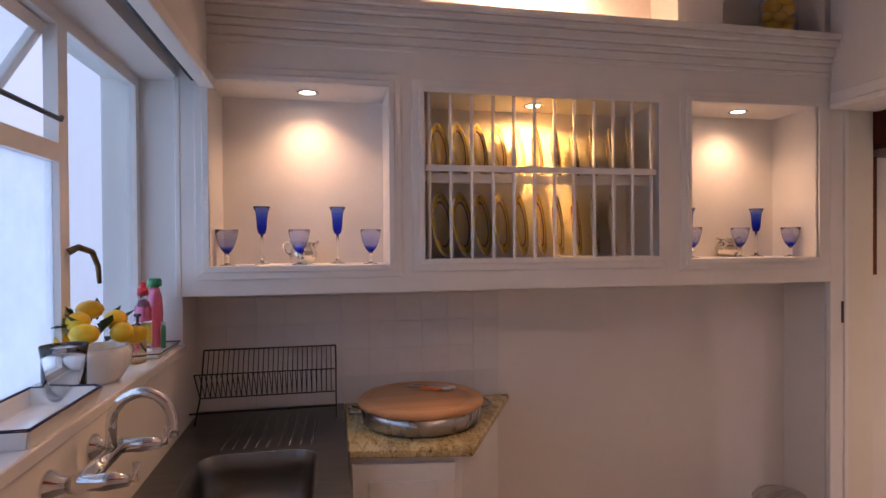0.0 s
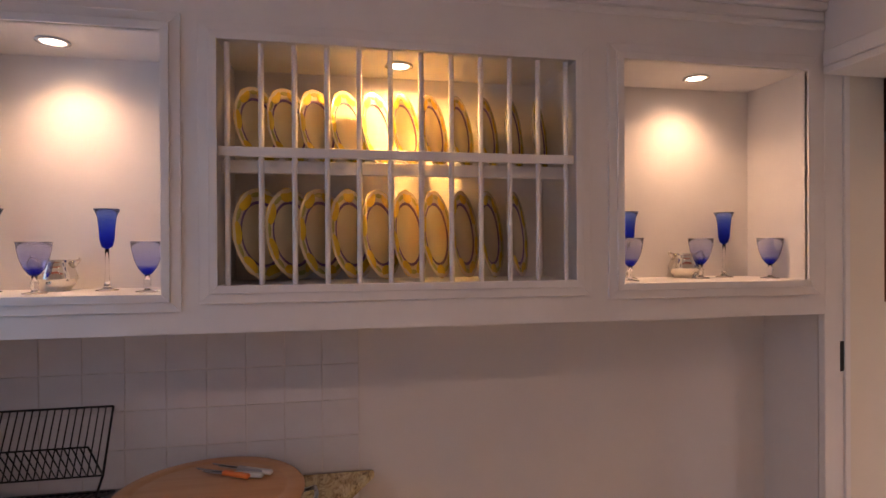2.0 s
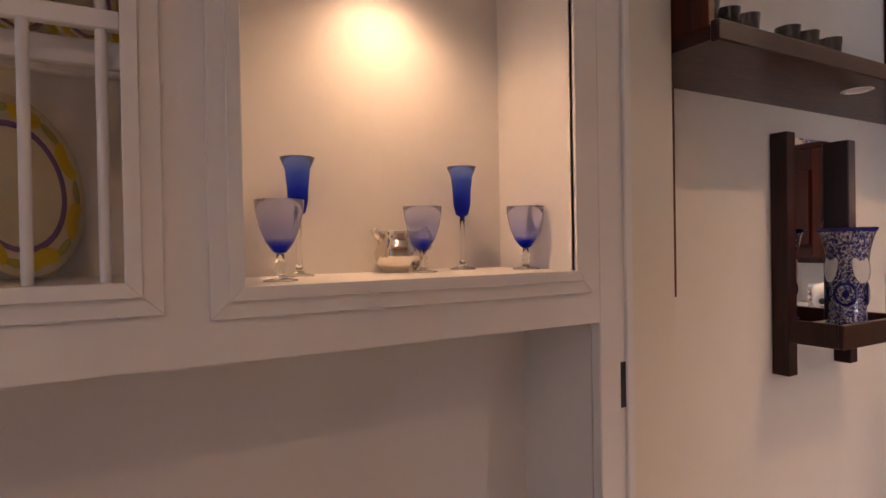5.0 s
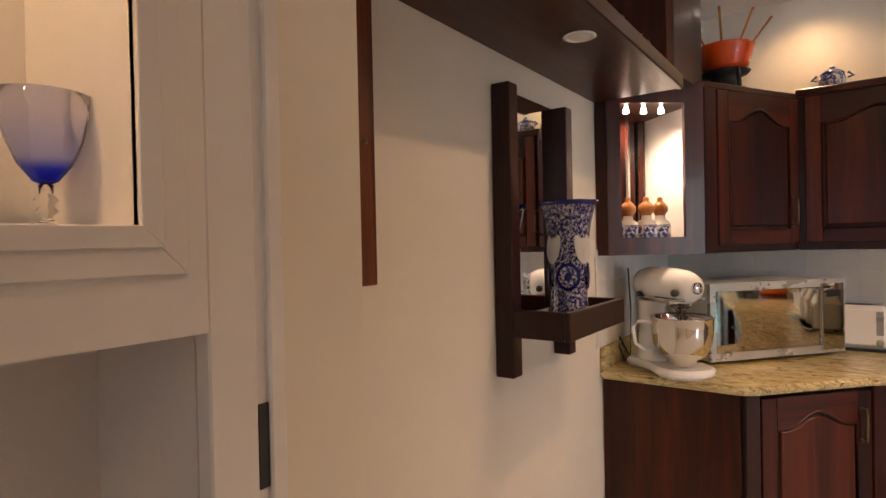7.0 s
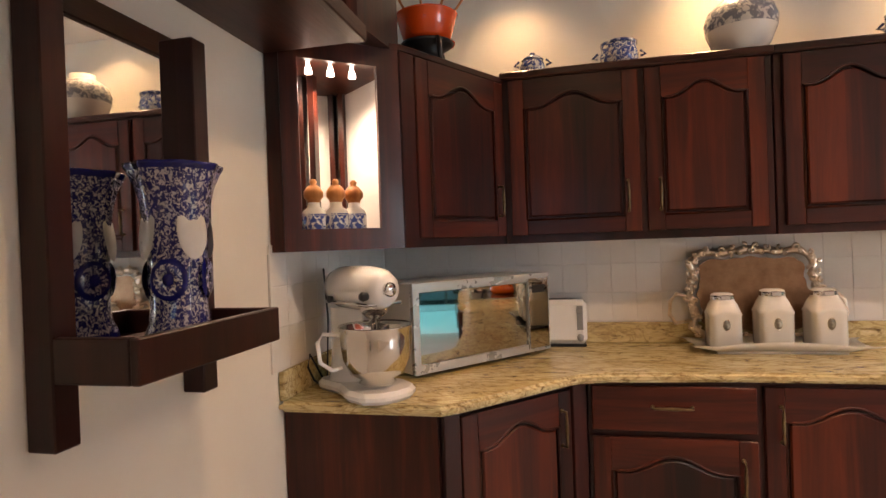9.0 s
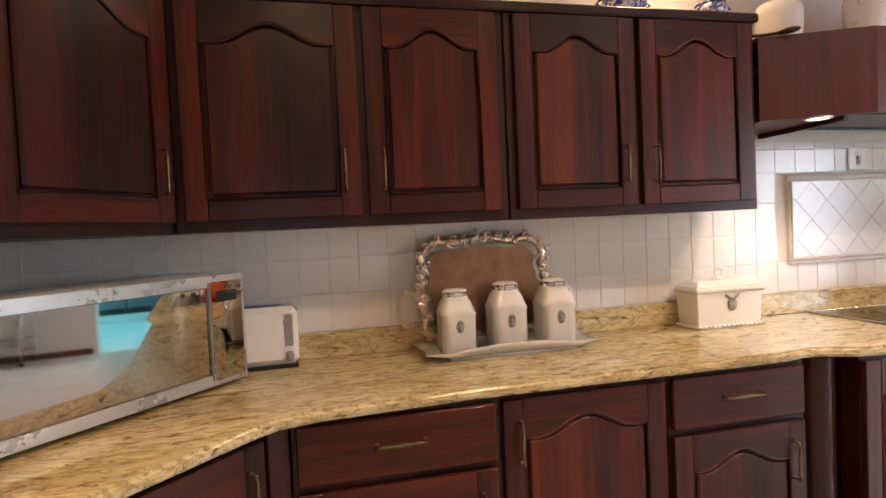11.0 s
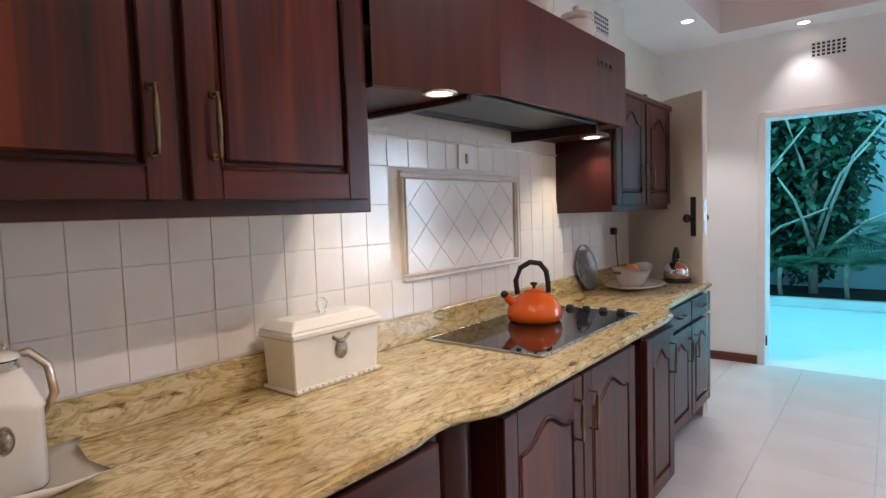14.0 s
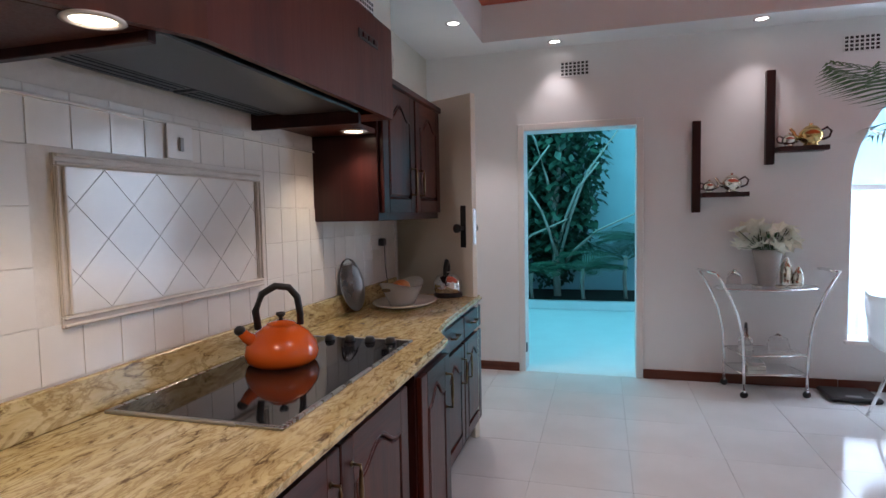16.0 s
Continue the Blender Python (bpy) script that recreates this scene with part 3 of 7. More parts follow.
def dresser():
    d = thing("dresser", pose(0, 0, 0), "white painted built-in dresser with lit niches and a plate rack", "dresser")
    holes = [(-0.678, 0.072, 1.458, 2.242), (0.231, 1.385, 1.480, 2.226), (1.563, 2.303, 1.465, 2.243)]
    part("face_frame", wall_holes("x", -0.79, 2.388, 1.335, 2.47, YD, YD + 0.022, holes), "paint", d)
    for h in holes:
        bm = bmesh.new()
        moulded_frame(h[0], h[1], h[2], h[3], 0.055, YD, 0.010, bm)
        part("opening_moulding", bm, "paint", d)
    for h in holes:
        for name, q in (("side_panel", (h[0] - 0.02, h[0], YD + 0.022, YA - 0.002, h[2] - 0.02, h[3] + 0.02)), ("side_panel", (h[1], h[1] + 0.02, YD + 0.022, YA - 0.002, h[2] - 0.02, h[3] + 0.02)),
                        ("niche_top", (h[0], h[1], YD + 0.022, YA - 0.002, h[3], h[3] + 0.02)), ("niche_floor", (h[0], h[1], YD + 0.022, YA - 0.002, h[2] - 0.02, h[2])),
                        ("back_panel", (h[0], h[1], YA - 0.012, YA - 0.003, h[2], h[3]))):
            part(name, bx(*q), "paint", d)
    part("bottom_board", bx(-0.79, 2.388, YD + 0.022, YA - 0.002, 1.335, 1.36), "paint", d)
    part("end_panel", bx(-0.812, -0.79, YD - 0.004, YA - 0.002, 1.335, 2.47, 0.003), "paint", d)
    part("top_board", bx(-0.79, 2.388, YD + 0.022, YA - 0.002, 2.58, 2.605), "paint", d)
    for k, (z0, z1, out) in enumerate(((2.40, 2.425, 0.010), (2.43, 2.47, 0.006), (2.47, 2.50, 0.022), (2.50, 2.545, 0.036), (2.545, 2.575, 0.058), (2.575, 2.608, 0.072))):
        part("cornice_strip", bx(-0.79, 2.388, YD - out, YD + 0.022, z0, z1, 0.005), "paint", d)
    for q in ((0.002, 0.022, 1.876, 1.906), (0.19, 0.21, 1.850, 1.868), (0.11, 0.122, 1.850, 1.868), (0.05, 0.07, 1.83, 1.872)):
        part("rack_rail", bx(0.231, 1.385, YD + q[0], YD + q[1], q[2], q[3], 0.002), "paint", d)
    for i in range(12):
        x = 0.256 + i * 0.1003
        for z0, z1 in ((1.480, 1.876), (1.906, 2.226)):
            part("dowel", lathe([(0.0085, z0), (0.0085, z1)], 10, pose(x, YD + 0.012, 0)), "paint", d)
    for x0, x1 in ((1.54, 1.80),):
        part("alcove_post", bx(x0, x1, YD + 0.06, YA - 0.002, 2.605, 2.998, 0.004), "paint", d)
    return d


dresser()


def plate_spot(r, rim, a, along, across, size):
    t = lathe([(0, 0.0), (r * size * 0.85, 0.0012), (r * size, 0)], 12)
    t.transform(Matrix.Translation((0.86 * r * math.cos(a), 0.86 * r * math.sin(a), rim)) @ Matrix.Rotation(a, 4, "Z") @ Matrix.Diagonal((across, along, 1, 1)))
    return t


def plate(r, m):
    p = thing("plate", m, "dinner plate with lemon border and violet band, golden niche light in its glaze", "plate", "plates in the rack")
    part("dish", lathe([(0, -0.004), (r * 0.6, -0.004), (r * 0.66, 0.002), (r * 0.98, 0.012), (r, 0.015), (r * 0.985, 0.0165), (r * 0.68, 0.008), (r * 0.62, 0.003), (0, 0.002)], 40), "plate_golden_lit", p)
    part("band", lathe([(r * 0.66, 0.0072), (r * 0.665, 0.009), (r * 0.715, 0.0108), (r * 0.725, 0.0095)], 40), "plate_violet", p)
    for k in range(7):
        a = 2 * math.pi * (k + 0.25) / 7
        part("painted_lemon", plate_spot(r, 0.0138, a, 1.3, 0.8, 0.20), "plate_yellow", p)
        part("painted_leaf", plate_spot(r, 0.0138, a + 0.42, 1.5, 0.5, 0.11), "plate_leaf", p)
    return p


def plate_pose(x, z, r):
    # stands on its rim, face turned towards +x and a little to the room
    return Matrix.Translation((x, YD + 0.160, z + r)) @ Matrix.Rotation(radians(-31), 4, "Z") @ Matrix.Rotation(radians(84), 4, "Y")


big = plate(0.155, plate_pose(0.335, 1.484, 0.155))
for i in range(1, 10):
    copy_thing(big, plate_pose(0.335 + i * 0.0985, 1.484, 0.155) @ Matrix.Rotation(i * 1.3, 4, "Z"))
small = plate(0.130, plate_pose(0.325, 1.869, 0.130))
for i in range(1, 11):
    copy_thing(small, plate_pose(0.325 + i * 0.0985, 1.869, 0.130) @ Matrix.Rotation(i * 0.9, 4, "Z"))


def wine_glass(m):
    g = thing("wine_glass", m, "pale blue wine glass with a cobalt base and clear stem", "glass", "blue glasses in the niches")
    part("bowl", lathe([(0.004, 0.052), (0.013, 0.056), (0.028, 0.076), (0.039, 0.104), (0.0455, 0.134), (0.048, 0.158), (0.0465, 0.158), (0.0435, 0.134), (0.037, 0.105), (0.026, 0.078), (0.011, 0.059), (0, 0.057)], 28), "cobalt", g)
    part("stem", lathe([(0, 0.0), (0.034, 0.0), (0.034, 0.002), (0.010, 0.006), (0.006, 0.014), (0.012, 0.021), (0.007, 0.027), (0.013, 0.034), (0.007, 0.041), (0.008, 0.052), (0, 0.0525)], 20), "clear", g)
    return g


def flute_glass(m):
    g = thing("flute_glass", m, "tall blue flute glass with a flared rim and clear stem", "glass", "blue glasses in the niches")
    part("bowl", lathe([(0.004, 0.135), (0.016, 0.142), (0.022, 0.165), (0.024, 0.20), (0.028, 0.24), (0.039, 0.265), (0.0375, 0.265), (0.0265, 0.24), (0.0225, 0.20), (0.0205, 0.166), (0.014, 0.144), (0, 0.139)], 28), "cobaltflute", g)
    part("stem", lathe([(0, 0.0), (0.034, 0.0), (0.034, 0.002), (0.012, 0.008), (0.007, 0.03), (0.0055, 0.08), (0.0065, 0.135), (0, 0.1355)], 20), "clear", g)
    return g


wg = wine_glass(pose(-0.63, 2.16, 1.4582))
for x, y in ((-0.322, 2.16), (-0.003, 2.16)):
    copy_thing(wg, pose(x, y, 1.4582, 0, 0, 40))
for x, y in ((1.648, 2.15), (2.01, 2.25), (2.265, 2.18)):
    copy_thing(wg, pose(x, y, 1.4652, 0, 0, 20))
fg = flute_glass(pose(-0.493, 2.25, 1.4582))
copy_thing(fg, pose(-0.152, 2.25, 1.4582))
for x in (1.72, 2.145):
    copy_thing(fg, pose(x, 2.29, 1.4652))


def creamer(m):
    j = thing("creamer", m, "small polished silver creamer jug with a scroll handle", "jug", "silver jugs in the niches")
    part("body", lathe([(0, 0), (0.04, 0), (0.042, 0.006), (0.055, 0.02), (0.062, 0.045), (0.052, 0.072), (0.045, 0.088), (0.050, 0.10), (0.046, 0.10), (0.042, 0.088), (0, 0.06)], 28, wob=lambda a, i: 1 + 0.05 * math.cos(8 * a) * (2 <= i <= 5)), "silver", j)
    part("handle", tube([(-0.048, 0, 0.095), (-0.075, 0, 0.11), (-0.09, 0, 0.085), (-0.082, 0, 0.055), (-0.06, 0, 0.04)], 0.005, 8), "silver", j)
    part("spout", tube([(0.045, 0, 0.08), (0.06, 0, 0.095), (0.07, 0, 0.105)], 0.012, 8, taper=lambda t: 1 - 0.5 * t), "silver", j)
    return j


cj = creamer(pose(-0.31, 2.27, 1.4582))
copy_thing(cj, pose(1.965, 2.29, 1.4652, 0, 0, 180))


def recessed_lamp(m, mat="lampglow", r=0.035, group="recessed lamps"):
    l = thing("recessed_lamp", m, "round recessed downlight with a pale rim, switched on", "lamp", group)
    part("rim", lathe([(r, 0.0), (r * 1.35, -0.001), (r * 1.4, -0.004), (r * 1.05, -0.006), (r, -0.002)], 28), "white", l)
    part("bulb", lathe([(0, -0.001), (r * 0.98, -0.0015)], 24), mat, l)
    return l


rl = recessed_lamp(pose(-0.28, 2.19, 2.2415))
copy_thing(rl, pose(0.80, 2.19, 2.2255))
copy_thing(rl, pose(1.95, 2.19, 2.2425))
# fitting added out of view for the scullery fill light
copy_thing(rl, pose(0.9, 0.1, 2.9995) @ Matrix.Diagonal((1.3, 1.3, 1.3, 1)))

# ---- cabinetry ----
def arch_top(w, h, rise, n=16):
    """The outline of a cathedral panel, width w, height h at the crown."""
    pts = [(0, 0), (w, 0)]
    for i in range(n + 1):
        u = 1 - i / n
        s = min(max((u - 0.1) / 0.8, 0), 1)
        pts.append((w * u, h - rise * (0.5 + 0.5 * math.cos(2 * math.pi * s))))
    return pts


def handle(parent, x, z, y, length=0.13, flat=False, mat="brass"):
    bm = bmesh.new()
    n = 7
    P = [(0, 0.0)] + [(0.026, (i / n) * length) for i in range(n + 1)] + [(0, length)]
    pts = [((x + s, y - d, z) if flat else (x, y - d, z + s)) for d, s in P]
    tube(pts, 0.0045, 8, bm, taper=lambda t: 0.75 + 0.6 * math.sin(math.pi * t) ** 2 + 0.25 * abs(math.sin(9 * t)))
    for s in (0, length):
        c = (x + s, y - 0.002, z) if flat else (x, y - 0.002, z + s)
        ball(c, 0.009, 1, 0.5, 1, 1, bm)
    return part("handle", bm, mat, parent, "ornate aged brass handle")


def panel_door(parent, x, z, w, h, y=0.0, grip="right", rise=0.06, low=False, glass_mat=None):
    """A cathedral raised-panel door; its back lies on y, its face looks to -y."""
    s, t = 0.068, 0.022
    d = part("door", bx(x + 0.002, x + w - 0.002, y - 0.008, y, z + 0.002, z + h - 0.002), "mahog_d", parent)
    for u in (x, x + w - s):
        part("stile", bx(u, u + s, y - t, y - 0.004, z, z + h, 0.003), "mahog", d)
    part("bottom_rail", bx(x + s, x + w - s, y - t, y - 0.004, z, z + s, 0.003), "mahog_y", d)
    pw, ph = w - 2 * s, h - 2 * s
    top = [(x + s + a, z + s + b) for a, b in arch_top(pw, ph, rise)[2:]]
    poly = [(x + w - s, z + h), *top[:1], *top[1:], (x + s, z + h)]
    part("top_rail", slab_xz(poly, y - t, y - 0.004, 0.0), "mahog_y", d)
    # bead along the inner edge
    edge = [(x + s + a, y - t + 0.003, z + s + b) for a, b in arch_top(pw, ph, rise)]
    part("bead", tube(edge + edge[:1], 0.0065, 6), "mahog", d)
    g = 0.014
    inner = [(x + s + g + a, z + s + g + b) for a, b in arch_top(pw - 2 * g, ph - 2 * g, rise * 0.85)]
    part("panel", slab_xz(inner, y - t - 0.001, y - 0.006, 0.006), "mahog", d)
    hz = z + (h - 0.20 if low else 0.09)
    hx = x + w - s * 0.78 if grip == "right" else x + s * 0.78
    handle(d, hx, hz, y - t, 0.13)
    return d


def wall_cabinet(m, w, h, depth, doors, label, group="wall cabinets"):
    c = thing("wall_cabinet", m, label, "cabinet", group)
    part("body", bx(0, w, 0, depth - 0.004, 0, h, 0.003), "mahog_d", c)
    part("top_moulding", bx(-0.006, w + 0.006, -0.03, 0.02, h - 0.03, h + 0.004, 0.006), "mahog_y", c)
    for x, dw, grip in doors:
        panel_door(c, x, 0.035, dw, h - 0.07, 0.0, grip, 0.065)
    return c


FACE = -90  # units on the counter wall look to -x
UP0, UP1 = 1.370, 2.14
wall_cabinet(pose(5.233, 1.60, UP0, 0, 0, FACE), 1.115, UP1 - UP0, XW - 5.233, [(0.03, 0.557, "right"), (0.612, 0.473, "left")], "dark mahogany wall cabinet with two arched panel doors, closed")
wall_cabinet(pose(5.233, 0.48, UP0, 0, 0, FACE), 1.06, UP1 - UP0, XW - 5.233, [(0.03, 0.482, "right"), (0.534, 0.496, "left")], "dark mahogany wall cabinet with two arched panel doors beside the hood")
wall_cabinet(pose(5.233, -2.30, 1.335, 0, 0, FACE), 0.93, 0.65, XW - 5.233, [(0.02, 0.435, "right"), (0.475, 0.435, "left")], "mahogany wall cabinet beyond the hood with two arched doors")


def corner_cabinet():
    """Diagonal display cabinet with an open lit front, and a door unit beside it."""
    a, b, c = Vector((4.385, 2.256)), Vector((4.66, 1.925)), Vector((5.233, 1.603))
    ang = math.degrees(math.atan2(b.y - a.y, b.x - a.x))
    w = (b - a).length
    d = thing("display_cabinet", pose(a.x, a.y, UP0, 0, 0, ang), "mahogany corner display cabinet with mirrored lit interior", "cabinet")
    h = 0.745
    bm = wall_holes("x", 0, w, 0, h, -0.022, 0.0, [(0.06, w - 0.085, 0.075, 0.655)])
    part("front_frame", bm, "mahog", d)
    t = bx(4.372, 4.392, 2.244, 2.297, UP0, UP0 + h, 0.002)
    t.transform(pose(a.x, a.y, UP0, 0, 0, ang).inverted())
    part("side_panel", t, "mahog", d)
    inv = pose(a.x, a.y, UP0, 0, 0, ang).inverted()

    def loc(x, y):
        v = inv @ Vector((x, y, UP0))
        return (v.x, v.y)

    pts = [loc(4.37, 2.294), loc(4.70, 1.93), loc(5.05, 2.294)]
    part("floor_board", prism(pts, 0.0, 0.06), "mahog", d)
    part("roof_board", prism(pts, h - 0.075, h), "mahog", d)
    m1, m2 = loc(4.38, 2.290), loc(5.0, 2.290)
    q = Matrix.LocRotScale((m1[0], m1[1], 0), Euler((0, 0, math.atan2(m2[1] - m1[1], m2[0] - m1[0]))), None)
    t = bx(0, 0.62, -0.006, 0, 0.06, h - 0.075)
    t.transform(q)
    part("mirror_back", t, "mirror", d)
    # side mirror drawn as a pale board, the wall's reflection in its colour
    m1 = loc(4.72, 1.95)
    m2 = loc(5.0, 2.28)
    q = Matrix.LocRotScale((m1[0], m1[1], 0), Euler((0, 0, math.atan2(m2[1] - m1[1], m2[0] - m1[0]))), None)
    t = bx(0, 0.43, -0.004, 0.014, 0.06, h - 0.075)
    t.transform(q)
    part("side_reflection", t, "wall_a", d, "side mirror as a plain pale board, reflected wall in its colour")
    # the third post is added for the mullion reflected in the side mirror
    for k, (x, y) in enumerate(((4.50, 2.262), (4.66, 2.262), (4.945, 2.262))):
        u = loc(x, y)
        t = bx(-0.018, 0.018, -0.012, 0.012, 0.06, h - 0.075)
        t.transform(Matrix.Translation((u[0], u[1], 0)) @ Matrix.Rotation(radians(-ang), 4, "Z"))
        part("mullion", t, "mahog", d)
    for s in (0.12, 0.20, 0.28):
        part("bulb", lathe([(0, 0), (0.014, 0.004), (0.012, 0.02), (0.006, 0.035), (0.006, 0.045)], 12, pose(s, 0.06, h - 0.12)), "lampwhite", d)
    # spice jars inside
    for k, (s, dd) in enumerate(((0.125, 0.07), (0.20, 0.05), (0.275, 0.075))):
        v = pose(a.x, a.y, UP0 + 0.06, 0, 0, ang) @ Vector((s, dd, 0))
        j = thing("spice_jar", pose(v.x, v.y, v.z) @ Matrix.Diagonal((1.12, 1.12, 1.12, 1)), "white painted ceramic jar with a turned wooden stopper", "jar", "jars in the display cabinet")
        part("body", lathe([(0, 0), (0.036, 0), (0.04, 0.006), (0.04, 0.06), (0.034, 0.075), (0.02, 0.085), (0.018, 0.10), (0, 0.10)], 24), "bluewhite", j)
        part("shoulder", lathe([(0.0405, 0.058), (0.0345, 0.0755), (0.0205, 0.0855), (0.0185, 0.1005), (0, 0.1006)], 24), "ceramic", j)
        part("stopper", lathe([(0, 0.101), (0.02, 0.101), (0.022, 0.108), (0.031, 0.118), (0.031, 0.135), (0.02, 0.15), (0.009, 0.158), (0.012, 0.166), (0.006, 0.175), (0, 0.176)], 24), "copperwood", j)
    # door unit
    e = (c - b).length
    ang2 = math.degrees(math.atan2(c.y - b.y, c.x - b.x))
    u = thing("wall_cabinet", pose(b.x, b.y, UP0, 0, 0, ang2), "mahogany corner wall cabinet with one arched panel door", "cabinet", "wall cabinets")
    inv2 = pose(b.x, b.y, UP0, 0, 0, ang2).inverted()
    pts = [tuple((inv2 @ Vector((x, y, UP0)))[:2]) for x, y in ((4.70, 1.928), (5.228, 1.612), (5.548, 1.612), (5.548, 2.294), (5.07, 2.294))]
    part("body", prism(pts, 0, UP1 - UP0 - 0.018), "mahog_d", u)
    part("top_moulding", bx(0.0, e, -0.014, -0.002, UP1 - UP0 - 0.045, UP1 - UP0 - 0.016, 0.004), "mahog_y", u)
    part("stile", bx(0.0, 0.075, -0.02, 0.0, 0, UP1 - UP0 - 0.046, 0.003), "mahog_d", u)
    panel_door(u, 0.08, 0.035, e - 0.10, UP1 - UP0 - 0.084, 0.0, "right", 0.065)


corner_cabinet()

# overhead shelf along the mirror wall
sh = thing("overhead_shelf", pose(0, 0, 0), "dark mahogany overhead shelf with a recessed lamp in its underside", "shelf")
part("board", bx(2.68, 4.37, 1.955, YW - 0.002, 2.035, 2.07), "mahog_x", sh)
part("front_rail", bx(2.68, 4.37, 1.93, 1.955, 2.03, 2.085, 0.004), "mahog_x", sh)
part("end_panel", prism([(4.36, 2.296), (4.36, 1.99), (4.40, 1.97), (4.70, 1.925), (4.40, 2.296)], 2.097, 2.695), "mahog", sh)
part("soffit_panel", prism([(4.362, 2.296), (4.362, 1.96), (4.69, 1.925), (4.45, 2.296)], 2.0955, 2.0965), "mahog_x", sh)
part("end_panel", bx(2.68, 2.705, 1.957, YW - 0.002, 2.071, 2.695, 0.002), "mahog", sh)
tagged(recessed_lamp(pose(3.572, 2.04, 2.035), "frostcut"), "round recessed lamp in the shelf, switched off")


def tumbler(m):
    g = thing("tumbler", m, "clear ribbed glass tumbler on the overhead shelf", "glass", "tumblers on the shelf")
    part("body", lathe([(0, 0), (0.026, 0), (0.028, 0.004), (0.036, 0.10), (0.034, 0.10), (0.026, 0.012), (0, 0.01)], 24), "clear", g)
    return g


tg = tumbler(pose(3.85, 2.03, 2.0702))
for x in (2.77, 2.86, 2.95, 3.15, 3.25, 3.38, 4.05, 4.14):
    copy_thing(tg, pose(x, 2.03, 2.0702))


# base units: fronts at x = 4.90, worktop over them
def base_cabinet(y_from, w, x, kind, label, grip="right", depth=None, toe=0.1):
    depth = depth or (XW - x - 0.004)
    c = thing("base_cabinet", pose(x, y_from, 0, 0, 0, FACE), label, "cabinet", "base cabinets")
    part("body", bx(0, w, 0, depth, toe, ZC - 0.04), "mahog_d", c)
    part("plinth", bx(0, w, 0.06, depth, 0, toe), "mahog_d", c)
    if kind == "drawer":
        dr = part("drawer_front", bx(0.012, w - 0.012, -0.022, 0, 0.64, 0.812, 0.004), "mahog_y", c)
        handle(dr, w / 2 - 0.07, 0.735, -0.022, 0.14, True)
        panel_door(c, 0.012, 0.11, w - 0.024, 0.505, 0.0, grip, 0.06, True)
    elif kind == "two":
        panel_door(c, 0.008, 0.11, w / 2 - 0.012, 0.70, 0.0, "right", 0.06, True)
        panel_door(c, w / 2 + 0.004, 0.11, w / 2 - 0.012, 0.70, 0.0, "left", 0.06, True)
    elif kind == "two_drawers":
        for k in (0, 1):
            dr = part("drawer_front", bx(0.008 + k * w / 2, (k + 1) * w / 2 - 0.008, -0.022, 0, 0.68, 0.805, 0.004), "mahog_y", c)
            handle(dr, k * w / 2 + w / 4 - 0.05, 0.742, -0.022, 0.10, True)
            panel_door(c, 0.008 + k * w / 2, 0.11, w / 2 - 0.016, 0.55, 0.0, "right" if k == 0 else "left", 0.06, True)
    else:
        panel_door(c, 0.012, 0.11, w - 0.024, 0.70, 0.0, grip, 0.06, True)
    return c


base_cabinet(1.272, 0.61, 4.925, "drawer", "mahogany base cabinet with a drawer over an arched door")
base_cabinet(0.655, 0.59, 4.95, "door", "mahogany base cabinet with one wide arched door", "left")
base_cabinet(0.06, 0.55, 4.95, "drawer", "mahogany base cabinet with a drawer over an arched door")
base_cabinet(-0.69, 0.98, 4.908, "two", "mahogany base cabinet with two arched doors under the hob")
base_cabinet(-1.735, 0.38, 4.888, "door", "mahogany tall-door base cabinet standing proud of its neighbours", "right")
base_cabinet(-2.46, 0.86, 5.02, "two_drawers", "mahogany base cabinet with two drawers over two doors")
solid("cabinet_post", lathe([(0.07, 0.0), (0.07, 0.82)], 20, pose(5.01, -0.595, 0), wob=lambda a, i: 1 + 0.03 * math.cos(12 * a)), "mahog_d", "rounded mahogany corner post under the worktop", "post")
solid("cabinet_filler", bx(5.02, XW - 0.01, -0.685, -0.495, 0.0, ZC - 0.04), "mahog_d", "dark mahogany filler between base cabinets", "panel")
solid("cabinet_filler", bx(4.98, XW - 0.01, -2.455, -2.12, 0.0, ZC - 0.04), "mahog_d", "dark mahogany filler between base cabinets", "panel")


def corner_base():
    a, b = Vector((4.43, 1.745)), Vector((4.922, 1.292))
    ang = math.degrees(math.atan2(b.y - a.y, b.x - a.x))
    w = (b - a).length
    m = pose(a.x, a.y, 0, 0, 0, ang)
    c = thing("base_cabinet", m, "mahogany diagonal corner base cabinet with one arched door", "cabinet", "base cabinets")
    inv = m.inverted()
    pts = [tuple((inv @ Vector((x, y, 0)))[:2]) for x, y in ((4.445, 1.75), (4.922, 1.302), (XW - 0.01, 1.302), (XW - 0.01, YW - 0.006), (4.445, YW - 0.006))]
    part("body", prism(pts, 0.1, ZC - 0.04), "mahog_d", c)
    part("plinth", prism([(p[0] * 0.96 + 0.03, p[1] + 0.03) for p in pts[:2]] + pts[2:], 0, 0.1), "mahog_d", c)
    t = bx(4.42, 4.445, 1.755, YW - 0.004, 0, ZC - 0.036, 0.002)
    t.transform(inv)
    part("end_panel", t, "mahog", c)
    part("stile", bx(-0.005, 0.06, -0.02, 0, 0.1, ZC - 0.04, 0.003), "mahog_d", c)
    part("stile", bx(w - 0.075, w, -0.02, 0, 0.1, ZC - 0.04, 0.003), "mahog_d", c)
    panel_door(c, 0.065, 0.11, w - 0.155, 0.70, 0.0, "right", 0.06, True)


corner_base()


